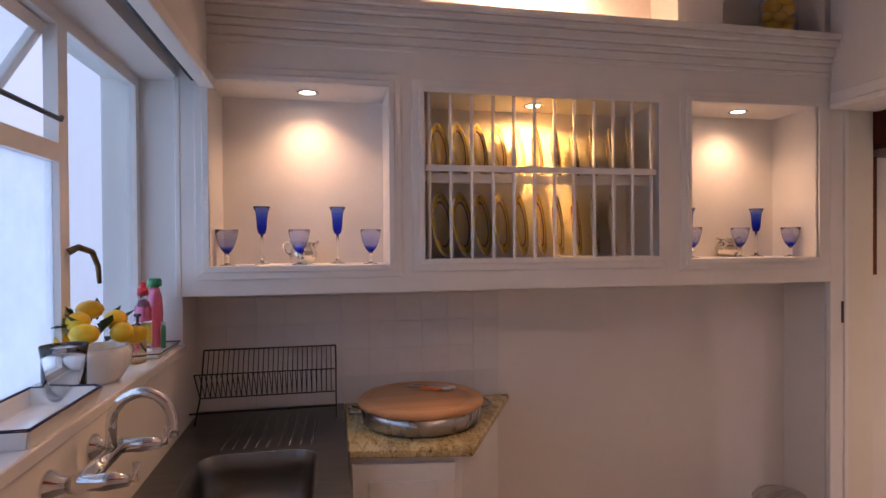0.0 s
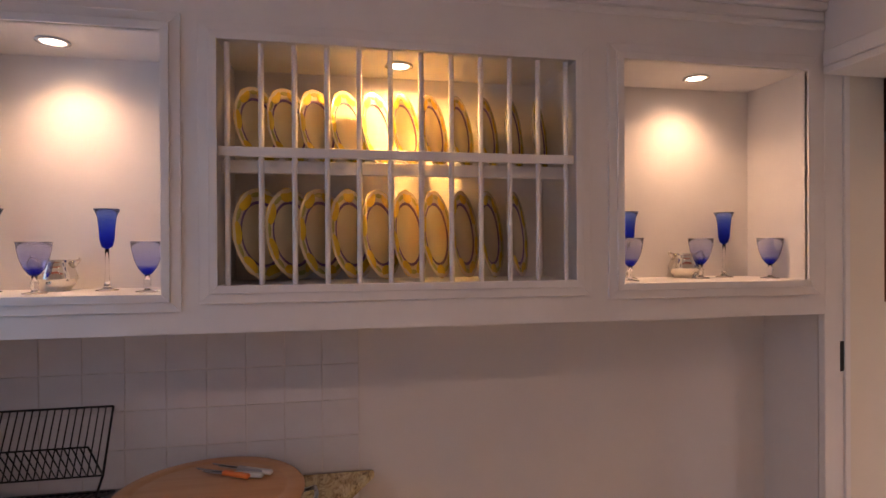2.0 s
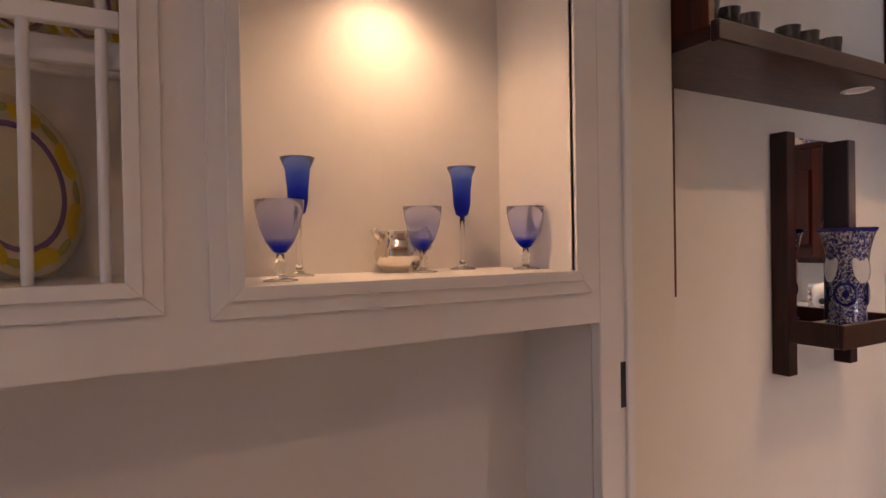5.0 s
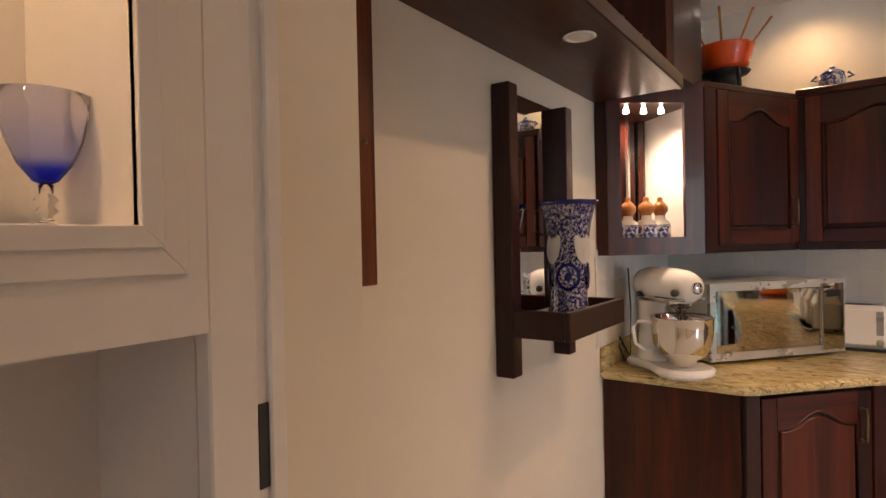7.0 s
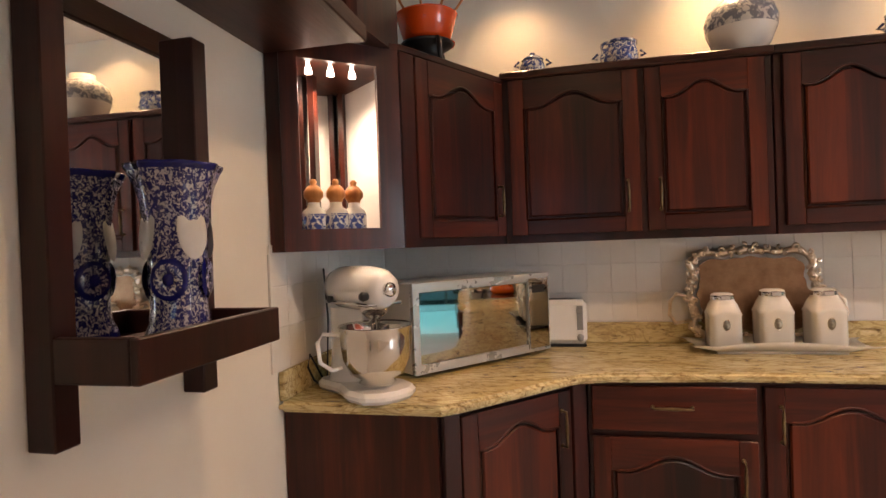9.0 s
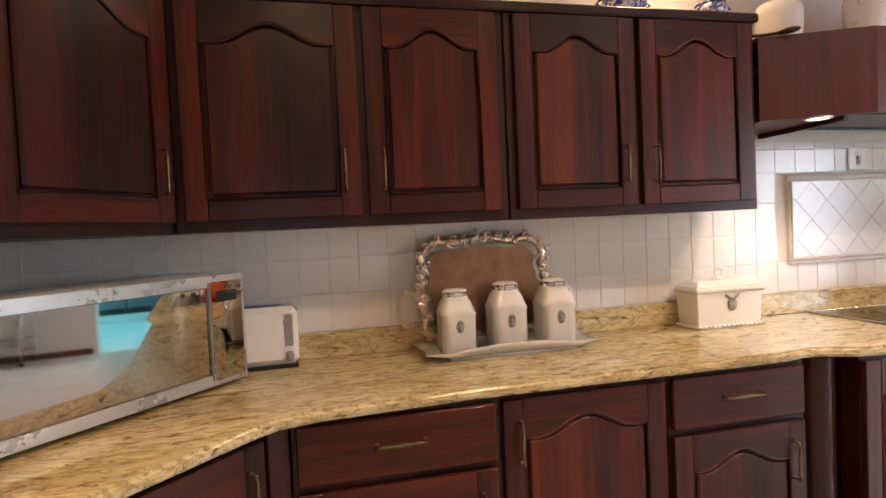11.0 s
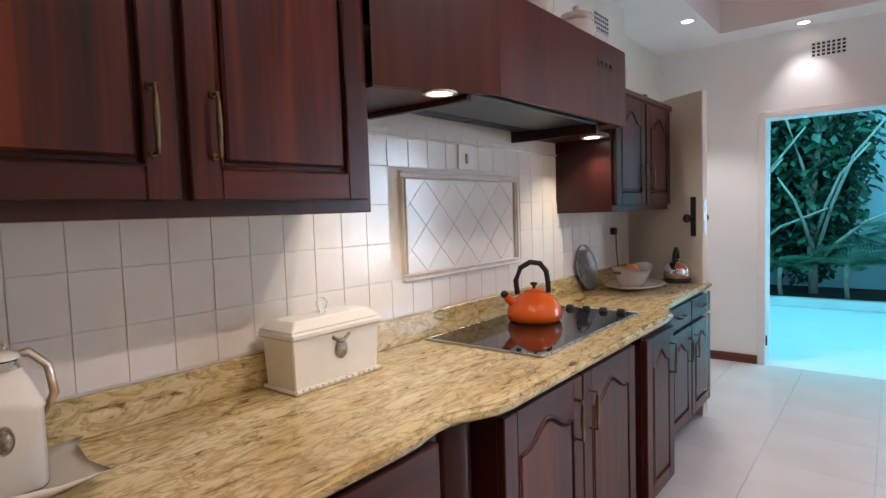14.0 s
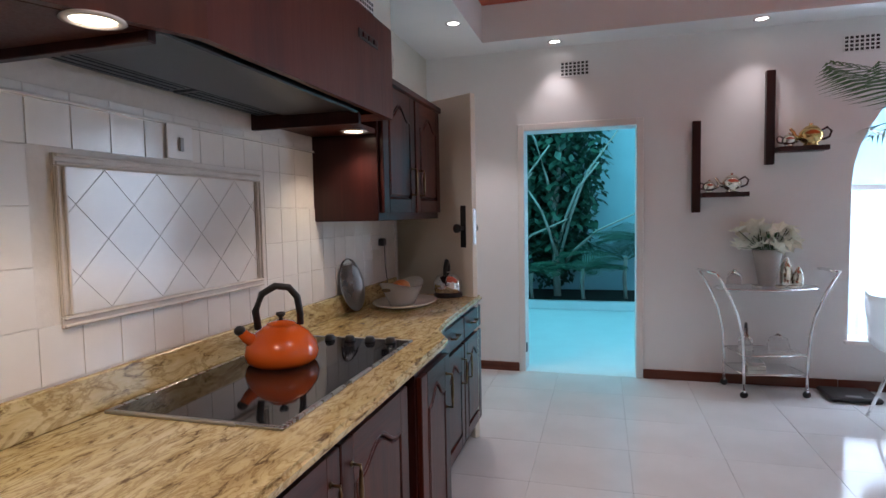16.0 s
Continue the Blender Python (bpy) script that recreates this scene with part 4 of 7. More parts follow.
def worktop():
    pts = [(XW - 0.004, YW - 0.004), (4.385, YW - 0.004), (4.385, 1.735), (4.415, 1.69), (4.79, 1.35), (4.838, 1.295), (4.866, 1.19), (4.905, 0.75), (4.91, -0.36)]
    for i in range(1, 9):
        u = i / 8
        pts.append((4.91 + 0.04 * math.sin(math.pi * u) ** 2 - 0.043 * u * u * (3 - 2 * u), -0.36 - 0.34 * u))
    pts += [(4.865, -0.74), (4.872, -2.06), (4.878, -2.13), (4.95, -2.27), (4.972, -2.46), (4.985, -3.30), (XW - 0.004, -3.30)]
    t = bmesh.new()
    lo = [t.verts.new((x, y, ZC - 0.036)) for x, y in pts]
    hi = [t.verts.new((x, y, ZC)) for x, y in pts]
    n = len(pts)
    t.faces.new(lo)
    t.faces.new(hi[::-1])
    for i in range(n):
        t.faces.new((lo[i], hi[i], hi[(i + 1) % n], lo[(i + 1) % n]))
    bmesh.ops.recalc_face_normals(t, faces=t.faces[:])
    hz = [e for e in t.edges if abs(e.verts[0].co.z - e.verts[1].co.z) < 1e-6 and min(e.verts[0].co.x, e.verts[1].co.x) < 5.4]
    bmesh.ops.bevel(t, geom=hz, offset=0.011, segments=3, affect="EDGES")
    return t


solid("worktop", worktop(), "granite", "golden speckled granite worktop with a wavy front edge", "worktop")
up = thing("splash_upstand", pose(0, 0, 0), "golden granite upstand along the back of the worktop", "upstand")
part("long_piece", bx(XW - 0.024, XW - 0.004, -3.30, YW - 0.026, ZC + 0.0005, ZC + 0.10, 0.003), "granite", up)
part("short_piece", bx(4.39, XW - 0.026, YW - 0.024, YW - 0.004, ZC + 0.0005, ZC + 0.10, 0.003), "granite", up)


def hood():
    h = thing("cooker_hood", pose(0, 0, 0), "wide mahogany cooker hood with slanted side and two lamps", "hood")
    outer = [(XW - 0.004, -0.584), (5.213, -0.584), (5.04, -0.965), (5.04, -2.0), (XW - 0.004, -2.0)]
    inner = [(XW - 0.004, -0.602), (5.23, -0.602), (5.06, -0.97), (5.06, -1.98), (XW - 0.004, -1.98)]
    for k in (1, 2, 3):
        a, b, c, d = outer[k], outer[(k + 1) % 5], inner[(k + 1) % 5], inner[k]
        part("side_board", prism([a, b, c, d], 1.72, 2.034), "hood", h)
    part("top_board", prism(outer, 2.034, 2.05), "hood", h)
    part("soffit", prism([(XW - 0.006, -0.602), (5.235, -0.602), (5.112, -0.88), (XW - 0.006, -0.88)], 1.7205, 1.733), "hood", h)
    part("soffit", prism([(XW - 0.006, -1.862), (5.065, -1.862), (5.065, -1.978), (XW - 0.006, -1.978)], 1.7205, 1.733), "hood", h)
    part("side_skirt", bx(5.11, XW - 0.006, -0.904, -0.881, 1.70, 1.75, 0.002), "mahog_d", h)
    part("side_skirt", bx(5.11, XW - 0.006, -1.861, -1.839, 1.688, 1.75, 0.002), "mahog_d", h)
    f = part("filter_tray", bx(5.105, XW - 0.03, -1.838, -0.906, 1.743, 1.768), "filter", h)
    part("filter_panel", bx(5.135, 5.40, -1.82, -0.93, 1.73, 1.743, 0.003), "filter", f)
    part("front_lip", bx(5.106, 5.13, -1.835, -0.91, 1.724, 1.743, 0.004), "filter", f)
    for k in range(2):
        y0 = -1.81 + k * 0.445
        part("filter", bx(5.41, 5.50, y0, y0 + 0.425, 1.733, 1.744, 0.003), "filter", f)
        for j in range(3):
            part("louvre", bx(5.422 + j * 0.026, 5.434 + j * 0.026, y0 + 0.02, y0 + 0.405, 1.73, 1.736), "filter", f)
    part("switch_slot", bx(5.036, 5.0405, -1.86, -1.70, 1.94, 1.97, 0.001), "black", h)
    for k in range(3):
        part("switch", bx(5.031, 5.0405, -1.84 + k * 0.045, -1.815 + k * 0.045, 1.947, 1.963, 0.001), "mahog_d", h)
    return h


hood()
copy_thing(rl, pose(5.15, -0.80, 1.72) @ Matrix.Diagonal((1.1, 1.1, 1.1, 1)))
solid("hood_lamp_board", bx(5.24, XW - 0.006, -2.298, -2.002, 1.72, 1.74), "hood", "mahogany board under the hood end", "board")
copy_thing(rl, pose(5.29, -2.19, 1.7195) @ Matrix.Diagonal((1.2, 1.2, 1.2, 1)))


def hob():
    h = thing("hob", pose(0, 0, 0), "black glass ceramic hob with a steel trim and black knobs", "hob")
    bm = bmesh.new()
    x0, x1, y0, y1 = 4.99, 5.51, -2.025, -1.10
    for q in ((x0, x1, y0, y0 + 0.014), (x0, x1, y1 - 0.014, y1), (x0, x0 + 0.014, y0 + 0.014, y1 - 0.014), (x1 - 0.014, x1, y0 + 0.014, y1 - 0.014)):
        bx(*q, ZC + 0.0005, ZC + 0.009, 0.002, bm)
    part("trim", bm, "steel", h)
    part("glass", bx(x0 + 0.014, x1 - 0.014, y0 + 0.014, y1 - 0.014, ZC + 0.0005, ZC + 0.0075), "blackglass", h)
    for k in range(4):
        part("knob", lathe([(0, 0), (0.021, 0), (0.021, 0.004), (0.017, 0.017), (0.014, 0.021), (0, 0.022)], 20, pose(5.06 + k * 0.085, -1.965, ZC + 0.0075)), "black", h)
    return h


hob()


# ---- scullery things ----
def scullery_window():
    w = tagged(new("window_1"), "white steel window with an open top light", "window", "", ST)
    part("frame", wall_holes("y", 0.0, 2.10, 1.13, 2.24, -1.0, -0.96, [(0.04, 1.395, 1.17, 1.795), (0.04, 1.395, 1.85, 2.20), (1.455, 2.06, 1.17, 2.20)]), "paint", w)
    for y0, y1, z0, z1, mt in ((0.04, 1.395, 1.17, 1.795, "frost"), (1.455, 2.06, 1.17, 2.20, "pane")):
        p = part("pane", bx(-0.982, -0.978, y0, y1, z0, z1), mt, w)
        p.visible_shadow = False
    # top light, swung out
    s = bmesh.new()
    for q in ((0.0, 1.37, -0.035, 0), (0.0, 1.37, -0.375, -0.34), (0.0, 0.035, -0.34, -0.035), (1.335, 1.37, -0.34, -0.035)):
        bx(-0.012, 0.012, q[0], q[1], q[2], q[3], 0.002, s)
    s.transform(Matrix.Translation((-0.995, 0.03, 2.20)) @ Matrix.Rotation(radians(32), 4, "Y"))
    c = part("casement", s, "paint", w)
    t = bx(-0.002, 0.002, 0.035, 1.335, -0.34, -0.035)
    t.transform(Matrix.Translation((-0.995, 0.03, 2.20)) @ Matrix.Rotation(radians(32), 4, "Y"))
    p = part("pane", t, "pane", c)
    p.visible_shadow = False
    part("stay", tube([(-0.95, 1.39, 1.925), (-0.935, 1.35, 1.91), (-0.94, 0.7, 1.915), (-0.965, 0.35, 1.92)], 0.007, 8), "iron", w)
    part("catch", tube([(-0.955, 1.43, 1.53), (-0.93, 1.44, 1.545), (-0.91, 1.485, 1.53), (-0.905, 1.515, 1.485), (-0.905, 1.525, 1.43)], 0.009, 8, taper=lambda t: 1.3 - 0.5 * t), "brass", w)
    part("window_sill", bx(-0.96, -0.785, 0.0, 2.098, 1.095, 1.13, 0.004), "tile_a", w)
    return w


scullery_window()
solid("backdrop_window", bx(-2.62, -2.60, -2.5, 14, -0.5, 6.0), "skyglow", "pale blue daylight outside the window", "backdrop", ST)
bh = thing("pelmet", pose(0, 0, 0), "beige pelmet board with a white rail over the window", "pelmet")
part("face_board", bx(-0.70, -0.68, -1.69, 2.04, 2.245, 2.995), "wall_a", bh)
part("rail", bx(-0.71, -0.65, -1.69, 2.045, 2.20, 2.245, 0.004), "paint", bh)
part("track", bx(-0.74, -0.715, -1.69, 2.03, 2.225, 2.24), "iron", bh)

# door frame of the sliding door, at the end of the dresser
df = tagged(new("door_1"), "cream door frame with a recessed sliding-door latch slot", "door frame", "", ST)
part("frame_strip", bx(2.389, 2.459, 2.052, 2.083, 0, 2.26, 0.003), "paint", df)
part("frame_strip", bx(2.474, 2.50, 2.046, 2.083, 0, 2.26, 0.003), "paint", df)
part("jamb_lining", bx(2.50, 2.672, 2.062, 2.083, 0, 2.26, 0.002), "doorp", df)
part("slot", bx(2.4585, 2.4745, 2.052, 2.055, 1.115, 1.229), "black", df)
part("slot_back", bx(2.459, 2.474, 2.0555, 2.083, 0, 2.26), "paint", df)
part("head", bx(2.382, 2.678, 1.02, 2.05, 2.235, 2.262, 0.003), "paint", df)
part("architrave", bx(2.374, 2.3875, 1.0, 2.045, 2.262, 2.32, 0.004), "paint", df)


def sink_unit():
    s = thing("sink", pose(0, 0, 0), "stainless steel sink with a ribbed draining board", "sink")
    bm = bmesh.new()
    x0, x1, y0, y1 = -0.797, -0.128, 0.35, YA - 0.003
    a0, a1, b0, b1 = -0.66, -0.245, 1.27, 1.76
    for q in ((x0, a0, y0, y1), (a1, x1, y0, y1), (a0, a1, y0, b0), (a0, a1, b1, y1)):
        bx(*q, 0.734, 0.766, bm=bm)
    part("top", bm, "sinksteel", s)
    def outline(g, n=6, rad=0.075):
        pts = []
        for cx, cy, s0 in ((a1 - rad, b1 - rad, 0), (a0 + rad, b1 - rad, 90), (a0 + rad, b0 + rad, 180), (a1 - rad, b0 + rad, 270)):
            for k in range(n + 1):
                u = radians(s0 + 90 * k / n)
                pts.append((cx + (rad + g) * math.cos(u), cy + (rad + g) * math.sin(u)))
        return pts

    bm = bmesh.new()
    rings = [[bm.verts.new((x, y, z)) for x, y in outline(g)] for g, z in ((0.012, 0.7665), (0.004, 0.770), (-0.002, 0.766), (-0.006, 0.704), (-0.016, 0.594), (-0.04, 0.572), (-0.06, 0.569))]
    for p, q in zip(rings, rings[1:]):
        for k in range(len(p)):
            bm.faces.new((p[k], p[(k + 1) % len(p)], q[(k + 1) % len(p)], q[k])).smooth = True
    bm.faces.new(rings[-1])
    part("bowl", bm, "sinksteel", s)
    bm = bmesh.new()
    for cx, cy, sx, sy in ((a1, b1, -1, -1), (a0, b1, 1, -1), (a0, b0, 1, 1), (a1, b0, -1, 1)):
        pts = [(cx, cy)] + [(cx + sx * 0.075 * (1 - math.cos(radians(u))), cy + sy * 0.075 * (1 - math.sin(radians(u)))) for u in range(0, 91, 15)]
        prism(pts, 0.739, 0.766, 0.0, None, bm)
    part("corner_web", bm, "sinksteel", s)
    for i in range(9):
        x = -0.60 + i * 0.042
        part("rib", tube([(x, 1.82, 0.7665), (x + 0.01, 2.02, 0.7675), (x + 0.012, 2.22, 0.7675)], 0.004, 6), "sinksteel", s)
    return s


sink_unit()
cb = thing("base_cabinet", pose(0, 0, 0), "white painted panelled base cabinet under the granite", "cabinet", "scullery base cabinets")
part("body", prism([(-0.79, 0.4), (-0.14, 0.4), (-0.14, 1.75), (0.31, 1.685), (0.66, YA - 0.004), (-0.79, YA - 0.004)], 0.0, 0.562), "paint", cb)
part("upper_body", prism([(-0.12, 1.75), (0.31, 1.685), (0.66, YA - 0.004), (-0.12, YA - 0.004)], 0.563, 0.728), "paint", cb)
t = bx(0.01, 0.41, -0.02, -0.001, 0.08, 0.705, 0.004)
t.transform(pose(-0.12, 1.75, 0, 0, 0, -8.6))
part("door", t, "paint", cb)
t = bx(0.075, 0.345, -0.03, -0.0195, 0.15, 0.64, 0.006)
t.transform(pose(-0.12, 1.75, 0, 0, 0, -8.6))
part("panel", t, "paint", cb)
solid("granite_top", prism([(-0.124, 1.715), (0.345, 1.635), (0.72, YA - 0.008), (-0.124, YA - 0.008)], 0.732, 0.766, 0.006), "granite", "golden granite worktop corner beside the sink", "worktop")


def tap():
    t = thing("tap", pose(-0.788, 1.06, 1.02), "chrome wall-mounted swan-neck kitchen tap", "tap")
    for y in (-0.12, 0.12):
        part("flange", lathe([(0.036, 0), (0.036, 0.008), (0.022, 0.022), (0.016, 0.05), (0, 0.05)], 24, pose(-0.012, y, 0, 0, 90, 0)), "chrome", t)
        part("valve", lathe([(0, 0), (0.02, 0), (0.022, 0.02), (0.018, 0.05), (0.02, 0.07), (0.014, 0.12), (0, 0.125)], 20, pose(0.035, y, 0.0, 0, 90, 0)), "chrome", t)
        part("lever", tube([(0.145, y, 0), (0.165, y, 0.0), (0.168, y + 0.01, 0.035)], 0.010, 8), "chrome", t)
    part("body", tube([(0.055, -0.13, 0), (0.055, 0.13, 0)], 0.021, 14), "chrome", t)
    sp = [(0.055, 0.06, 0.0), (0.055, 0.06, 0.075)] + [(0.055 + 0.072 * (1 - math.cos(radians(a))), 0.06, 0.075 + 0.078 * math.sin(radians(a))) for a in range(15, 181, 15)] + [(0.20, 0.06, 0.055), (0.20, 0.06, 0.035)]
    part("spout", tube(sp, 0.014, 12), "chrome", t)
    return t


tap()


def dish_rack():
    r = thing("dish_rack", pose(-0.765, 2.03, 0.769), "folding black wire dish rack", "dish rack")
    w = 0.60

    def rod(p, name="wire", rad=0.0022):
        part(name, tube(p, rad, 6), "iron", r)

    rod([(0, 0.30, 0.29), (w, 0.30, 0.29)], "rail", 0.004)
    rod([(0, 0.10, 0.22), (w, 0.10, 0.22)], "rail", 0.003)
    rod([(0.0, 0.21, 0.09), (w, 0.21, 0.09)], "rail", 0.003)
    rod([(0, 0.02, 0.075), (w, 0.02, 0.075)], "rail", 0.004)
    rod([(0.0, 0.30, 0.0), (w, 0.30, 0.0)], "rail", 0.003)
    for x in (0, w):
        rod([(x, 0.30, 0.29), (x, 0.21, 0.09), (x, 0.10, 0.0)], "leg", 0.004)
        rod([(x, 0.02, 0.075), (x, 0.30, 0.0)], "leg", 0.004)
        rod([(x, 0.10, 0.22), (x, 0.21, 0.09)], "leg", 0.003)
    for i in range(1, 27):
        x = w * i / 27
        rod([(x, 0.30, 0.29), (x, 0.205, 0.09), (x, 0.10, 0.22)])
        rod([(x, 0.02, 0.075), (x, 0.15, 0.035), (x, 0.30, 0.0)])
    return r


dish_rack()
pan = thing("paella_pan", pose(0.205, 2.03, 0.7665) @ Matrix.Diagonal((1.14, 1.14, 1.08, 1)), "wide shallow steel pan with loop handles on the granite", "pan")
part("body", lathe([(0, 0), (0.215, 0), (0.228, 0.008), (0.236, 0.07), (0.232, 0.07), (0.222, 0.012), (0, 0.006)], 56), "steel", pan)
for s in (-1, 1):
    part("handle", tube([(s * 0.232, -0.05, 0.05), (s * 0.27, -0.045, 0.058), (s * 0.275, 0, 0.06), (s * 0.27, 0.045, 0.058), (s * 0.232, 0.05, 0.05)], 0.006, 8), "steel", pan)
brd = thing("chopping_board", pose(0.205, 2.03, 0.8425) @ Matrix.Diagonal((1.14, 1.14, 1.0, 1)), "round beech chopping board lying on the pan", "chopping board")
part("disc", lathe([(0, 0), (0.236, 0), (0.243, 0.005), (0.244, 0.018), (0.238, 0.026), (0.205, 0.027), (0.200, 0.024), (0.192, 0.024), (0.187, 0.027), (0, 0.027)], 56), "board", brd)


def knife(m, hmat, l=0.11):
    k = thing("paring_knife", m, "small paring knife on the chopping board", "knife", "knives on the board")
    part("blade", slab_xz([(0, -0.008), (l * 0.85, -0.007), (l, 0.002), (0, 0.008)], -0.001, 0.001), "steel", k)
    part("handle", bx(-0.10, 0.0, -0.007, 0.007, -0.010, 0.010, 0.004), hmat, k)
    return k


for i, (dx, dy, a, mt) in enumerate(((0.02, 0.10, 150, "knife"), (0.055, 0.085, 160, "ceramic"), (0.06, 0.13, 148, "grey"), (0.085, 0.115, 152, "ceramic"))):
    knife(pose(0.205 + dx, 2.03 + dy, 0.8805, 90, 0, a), mt)


def lemon_pot():
    p = thing("lemon_pot", pose(-0.89, 1.46, 1.1305) @ Matrix.Diagonal((1.12, 1.12, 1.1, 1)), "ribbed white bowl of lemons and green leaves on the sill", "flower pot")
    part("bowl", lathe([(0, 0), (0.05, 0), (0.06, 0.01), (0.082, 0.05), (0.086, 0.085), (0.078, 0.10), (0.072, 0.10), (0.07, 0.06), (0, 0.05)], 40, wob=lambda a, i: 1 + 0.03 * math.sin(14 * a + i * 0.5)), "white", p)
    rnd = random.Random(4)
    for i in range(9):
        a = 2 * math.pi * i / 9 + rnd.uniform(-0.2, 0.2)
        r = 0.095 if i % 3 else 0.05
        z = 0.10 + (0.03 if i % 3 else 0.085) + rnd.uniform(-0.015, 0.02)
        part("lemon", ball((r * math.cos(a), r * math.sin(a), z), 0.03, 1.25 if i % 2 else 1, 1, 0.95, 2), "lemon", p)
    for i in range(16):
        a = rnd.uniform(0, 6.28)
        t = bmesh.new()
        vs = [t.verts.new(v) for v in ((0, 0, 0), (0.03, -0.018, 0.012), (0.075, 0, 0.004), (0.03, 0.018, 0.012))]
        t.faces.new((vs[0], vs[1], vs[2]))
        t.faces.new((vs[0], vs[2], vs[3]))
        bmesh.ops.solidify(t, geom=t.faces[:], thickness=0.001)
        t.transform(Matrix.Translation((0.045 * math.cos(a), 0.045 * math.sin(a), 0.11 + rnd.uniform(0, 0.07))) @ Matrix.Rotation(a, 4, "Z") @ Matrix.Rotation(rnd.uniform(-1.0, 0.2), 4, "Y"))
        part("leaf", t, "leaf", p)
    return p


lemon_pot()


def bottle(name, x, y, prof, mat, cap, capmat, label, z=1.149, squash=0.6):
    b = thing(name, pose(x, y, z, 0, 0, 20), label, "bottle", "bottles on the sill")
    t = lathe(prof, 28)
    t.transform(Matrix.Diagonal((squash, 1, 1, 1)))
    part("body", t, mat, b)
    part("cap", lathe(cap, 20), capmat, b)
    return b


st = thing("enamel_tray", pose(-0.88, 1.92, 1.1305), "small white enamel tray with a dark rim", "tray")
part("dish", bx(-0.075, 0.075, -0.14, 0.14, 0, 0.018, 0.006), "white", st)
part("rim", tube([(-0.078, -0.143, 0.02), (0.078, -0.143, 0.02), (0.078, 0.143, 0.02), (-0.078, 0.143, 0.02), (-0.078, -0.143, 0.02)], 0.003, 6), "rim", st)
bottle("detergent_bottle", -0.875, 1.985, [(0, 0), (0.048, 0), (0.05, 0.01), (0.047, 0.06), (0.05, 0.14), (0.042, 0.20), (0.024, 0.235), (0, 0.236)], "pink", [(0, 0.236), (0.026, 0.236), (0.026, 0.262), (0.02, 0.268), (0, 0.269)], "green", "pink detergent bottle with a green cap")
b = bottle("dish_soap", -0.885, 1.875, [(0, 0), (0.046, 0), (0.048, 0.01), (0.046, 0.08), (0.049, 0.13), (0.038, 0.18), (0.016, 0.21), (0, 0.211)], "clear", [(0, 0.211), (0.02, 0.211), (0.019, 0.24), (0.011, 0.242), (0.010, 0.262), (0, 0.263)], "sign_red", "clear dish soap bottle with yellow label and red cap")
part("label", lathe([(0.0488, 0.03), (0.0488, 0.10)], 24, Matrix.Diagonal((0.61, 1.0, 1, 1))), "label", b)
part("label", lathe([(0.0496, 0.115), (0.0505, 0.155), (0.046, 0.17)], 24, Matrix.Diagonal((0.61, 1.0, 1, 1))), "pink", b)
b = bottle("hand_soap", -0.86, 1.73, [(0, 0), (0.034, 0), (0.036, 0.006), (0.036, 0.09), (0.028, 0.11), (0.012, 0.12), (0, 0.12)], "soap", [(0, 0.12), (0.015, 0.12), (0.015, 0.138), (0.005, 0.14), (0.005, 0.165), (0.012, 0.166), (0.012, 0.175), (0, 0.176)], "black", "amber hand soap bottle with a black pump", 1.1305, 0.8)
part("nozzle", tube([(0, 0, 0.172), (0, -0.03, 0.172), (0, -0.045, 0.165)], 0.004, 6), "black", b)
bottle("sponge_bottle", -0.83, 1.93, [(0, 0), (0.016, 0), (0.016, 0.08), (0.01, 0.09), (0, 0.09)], "green", [(0, 0.09), (0.009, 0.09), (0.009, 0.10), (0, 0.101)], "white", "small green bottle in the tray")


def enamel_dish(m, lx, ly, h):
    d = thing("enamel_dish", m, "white enamel baking dish with a thin navy rim", "dish")
    bm = bmesh.new()
    bx(-lx, lx, -ly, ly, 0, 0.004, bm=bm)
    for q in ((-lx - 0.004, -lx, -ly, ly), (lx, lx + 0.004, -ly, ly), (-lx, lx, -ly - 0.004, -ly), (-lx, lx, ly, ly + 0.004)):
        bx(*q, 0, h, bm=bm)
    for v in bm.verts:
        if v.co.z > 0.01:
            v.co.x *= 1.16
            v.co.y *= 1.10
    part("dish", bm, "white", d)
    X, Y = lx * 1.19, ly * 1.115
    part("rim", tube([(-X, -Y, h), (X, -Y, h), (X, Y - 0.02, h), (X - 0.02, Y, h), (-X, Y, h), (-X, -Y, h)], 0.004, 6), "rim", d)
    return d


enamel_dish(pose(-0.875, 1.03, 1.1305), 0.075, 0.17, 0.045)
gj = thing("glass_jar", pose(-0.895, 1.255, 1.1305), "clear glass jar on the window sill", "jar")
part("body", lathe([(0, 0), (0.05, 0), (0.052, 0.004), (0.054, 0.12), (0.058, 0.15), (0.056, 0.15), (0.05, 0.12), (0.048, 0.01), (0, 0.008)], 28), "clear", gj)
lj = thing("lemon_jar", pose(2.20, 2.19, 2.6085), "glass jar filled with yellow lemons on the dresser top", "jar")
part("jar", lathe([(0, 0), (0.085, 0), (0.09, 0.006), (0.09, 0.24), (0.075, 0.27), (0.075, 0.29), (0.072, 0.29), (0.086, 0.24), (0.086, 0.01), (0, 0.008)], 32), "clear", lj)
rnd = random.Random(8)
for i in range(16):
    a = i * 2.4
    part("lemon", ball((0.045 * math.cos(a), 0.045 * math.sin(a), 0.042 + 0.0125 * i), 0.032, 1.2, 1, 1, 2), "lemon", lj)
bn = thing("pedal_bin", pose(2.06, 2.02, 0), "low grey bin with a domed steel lid", "bin")
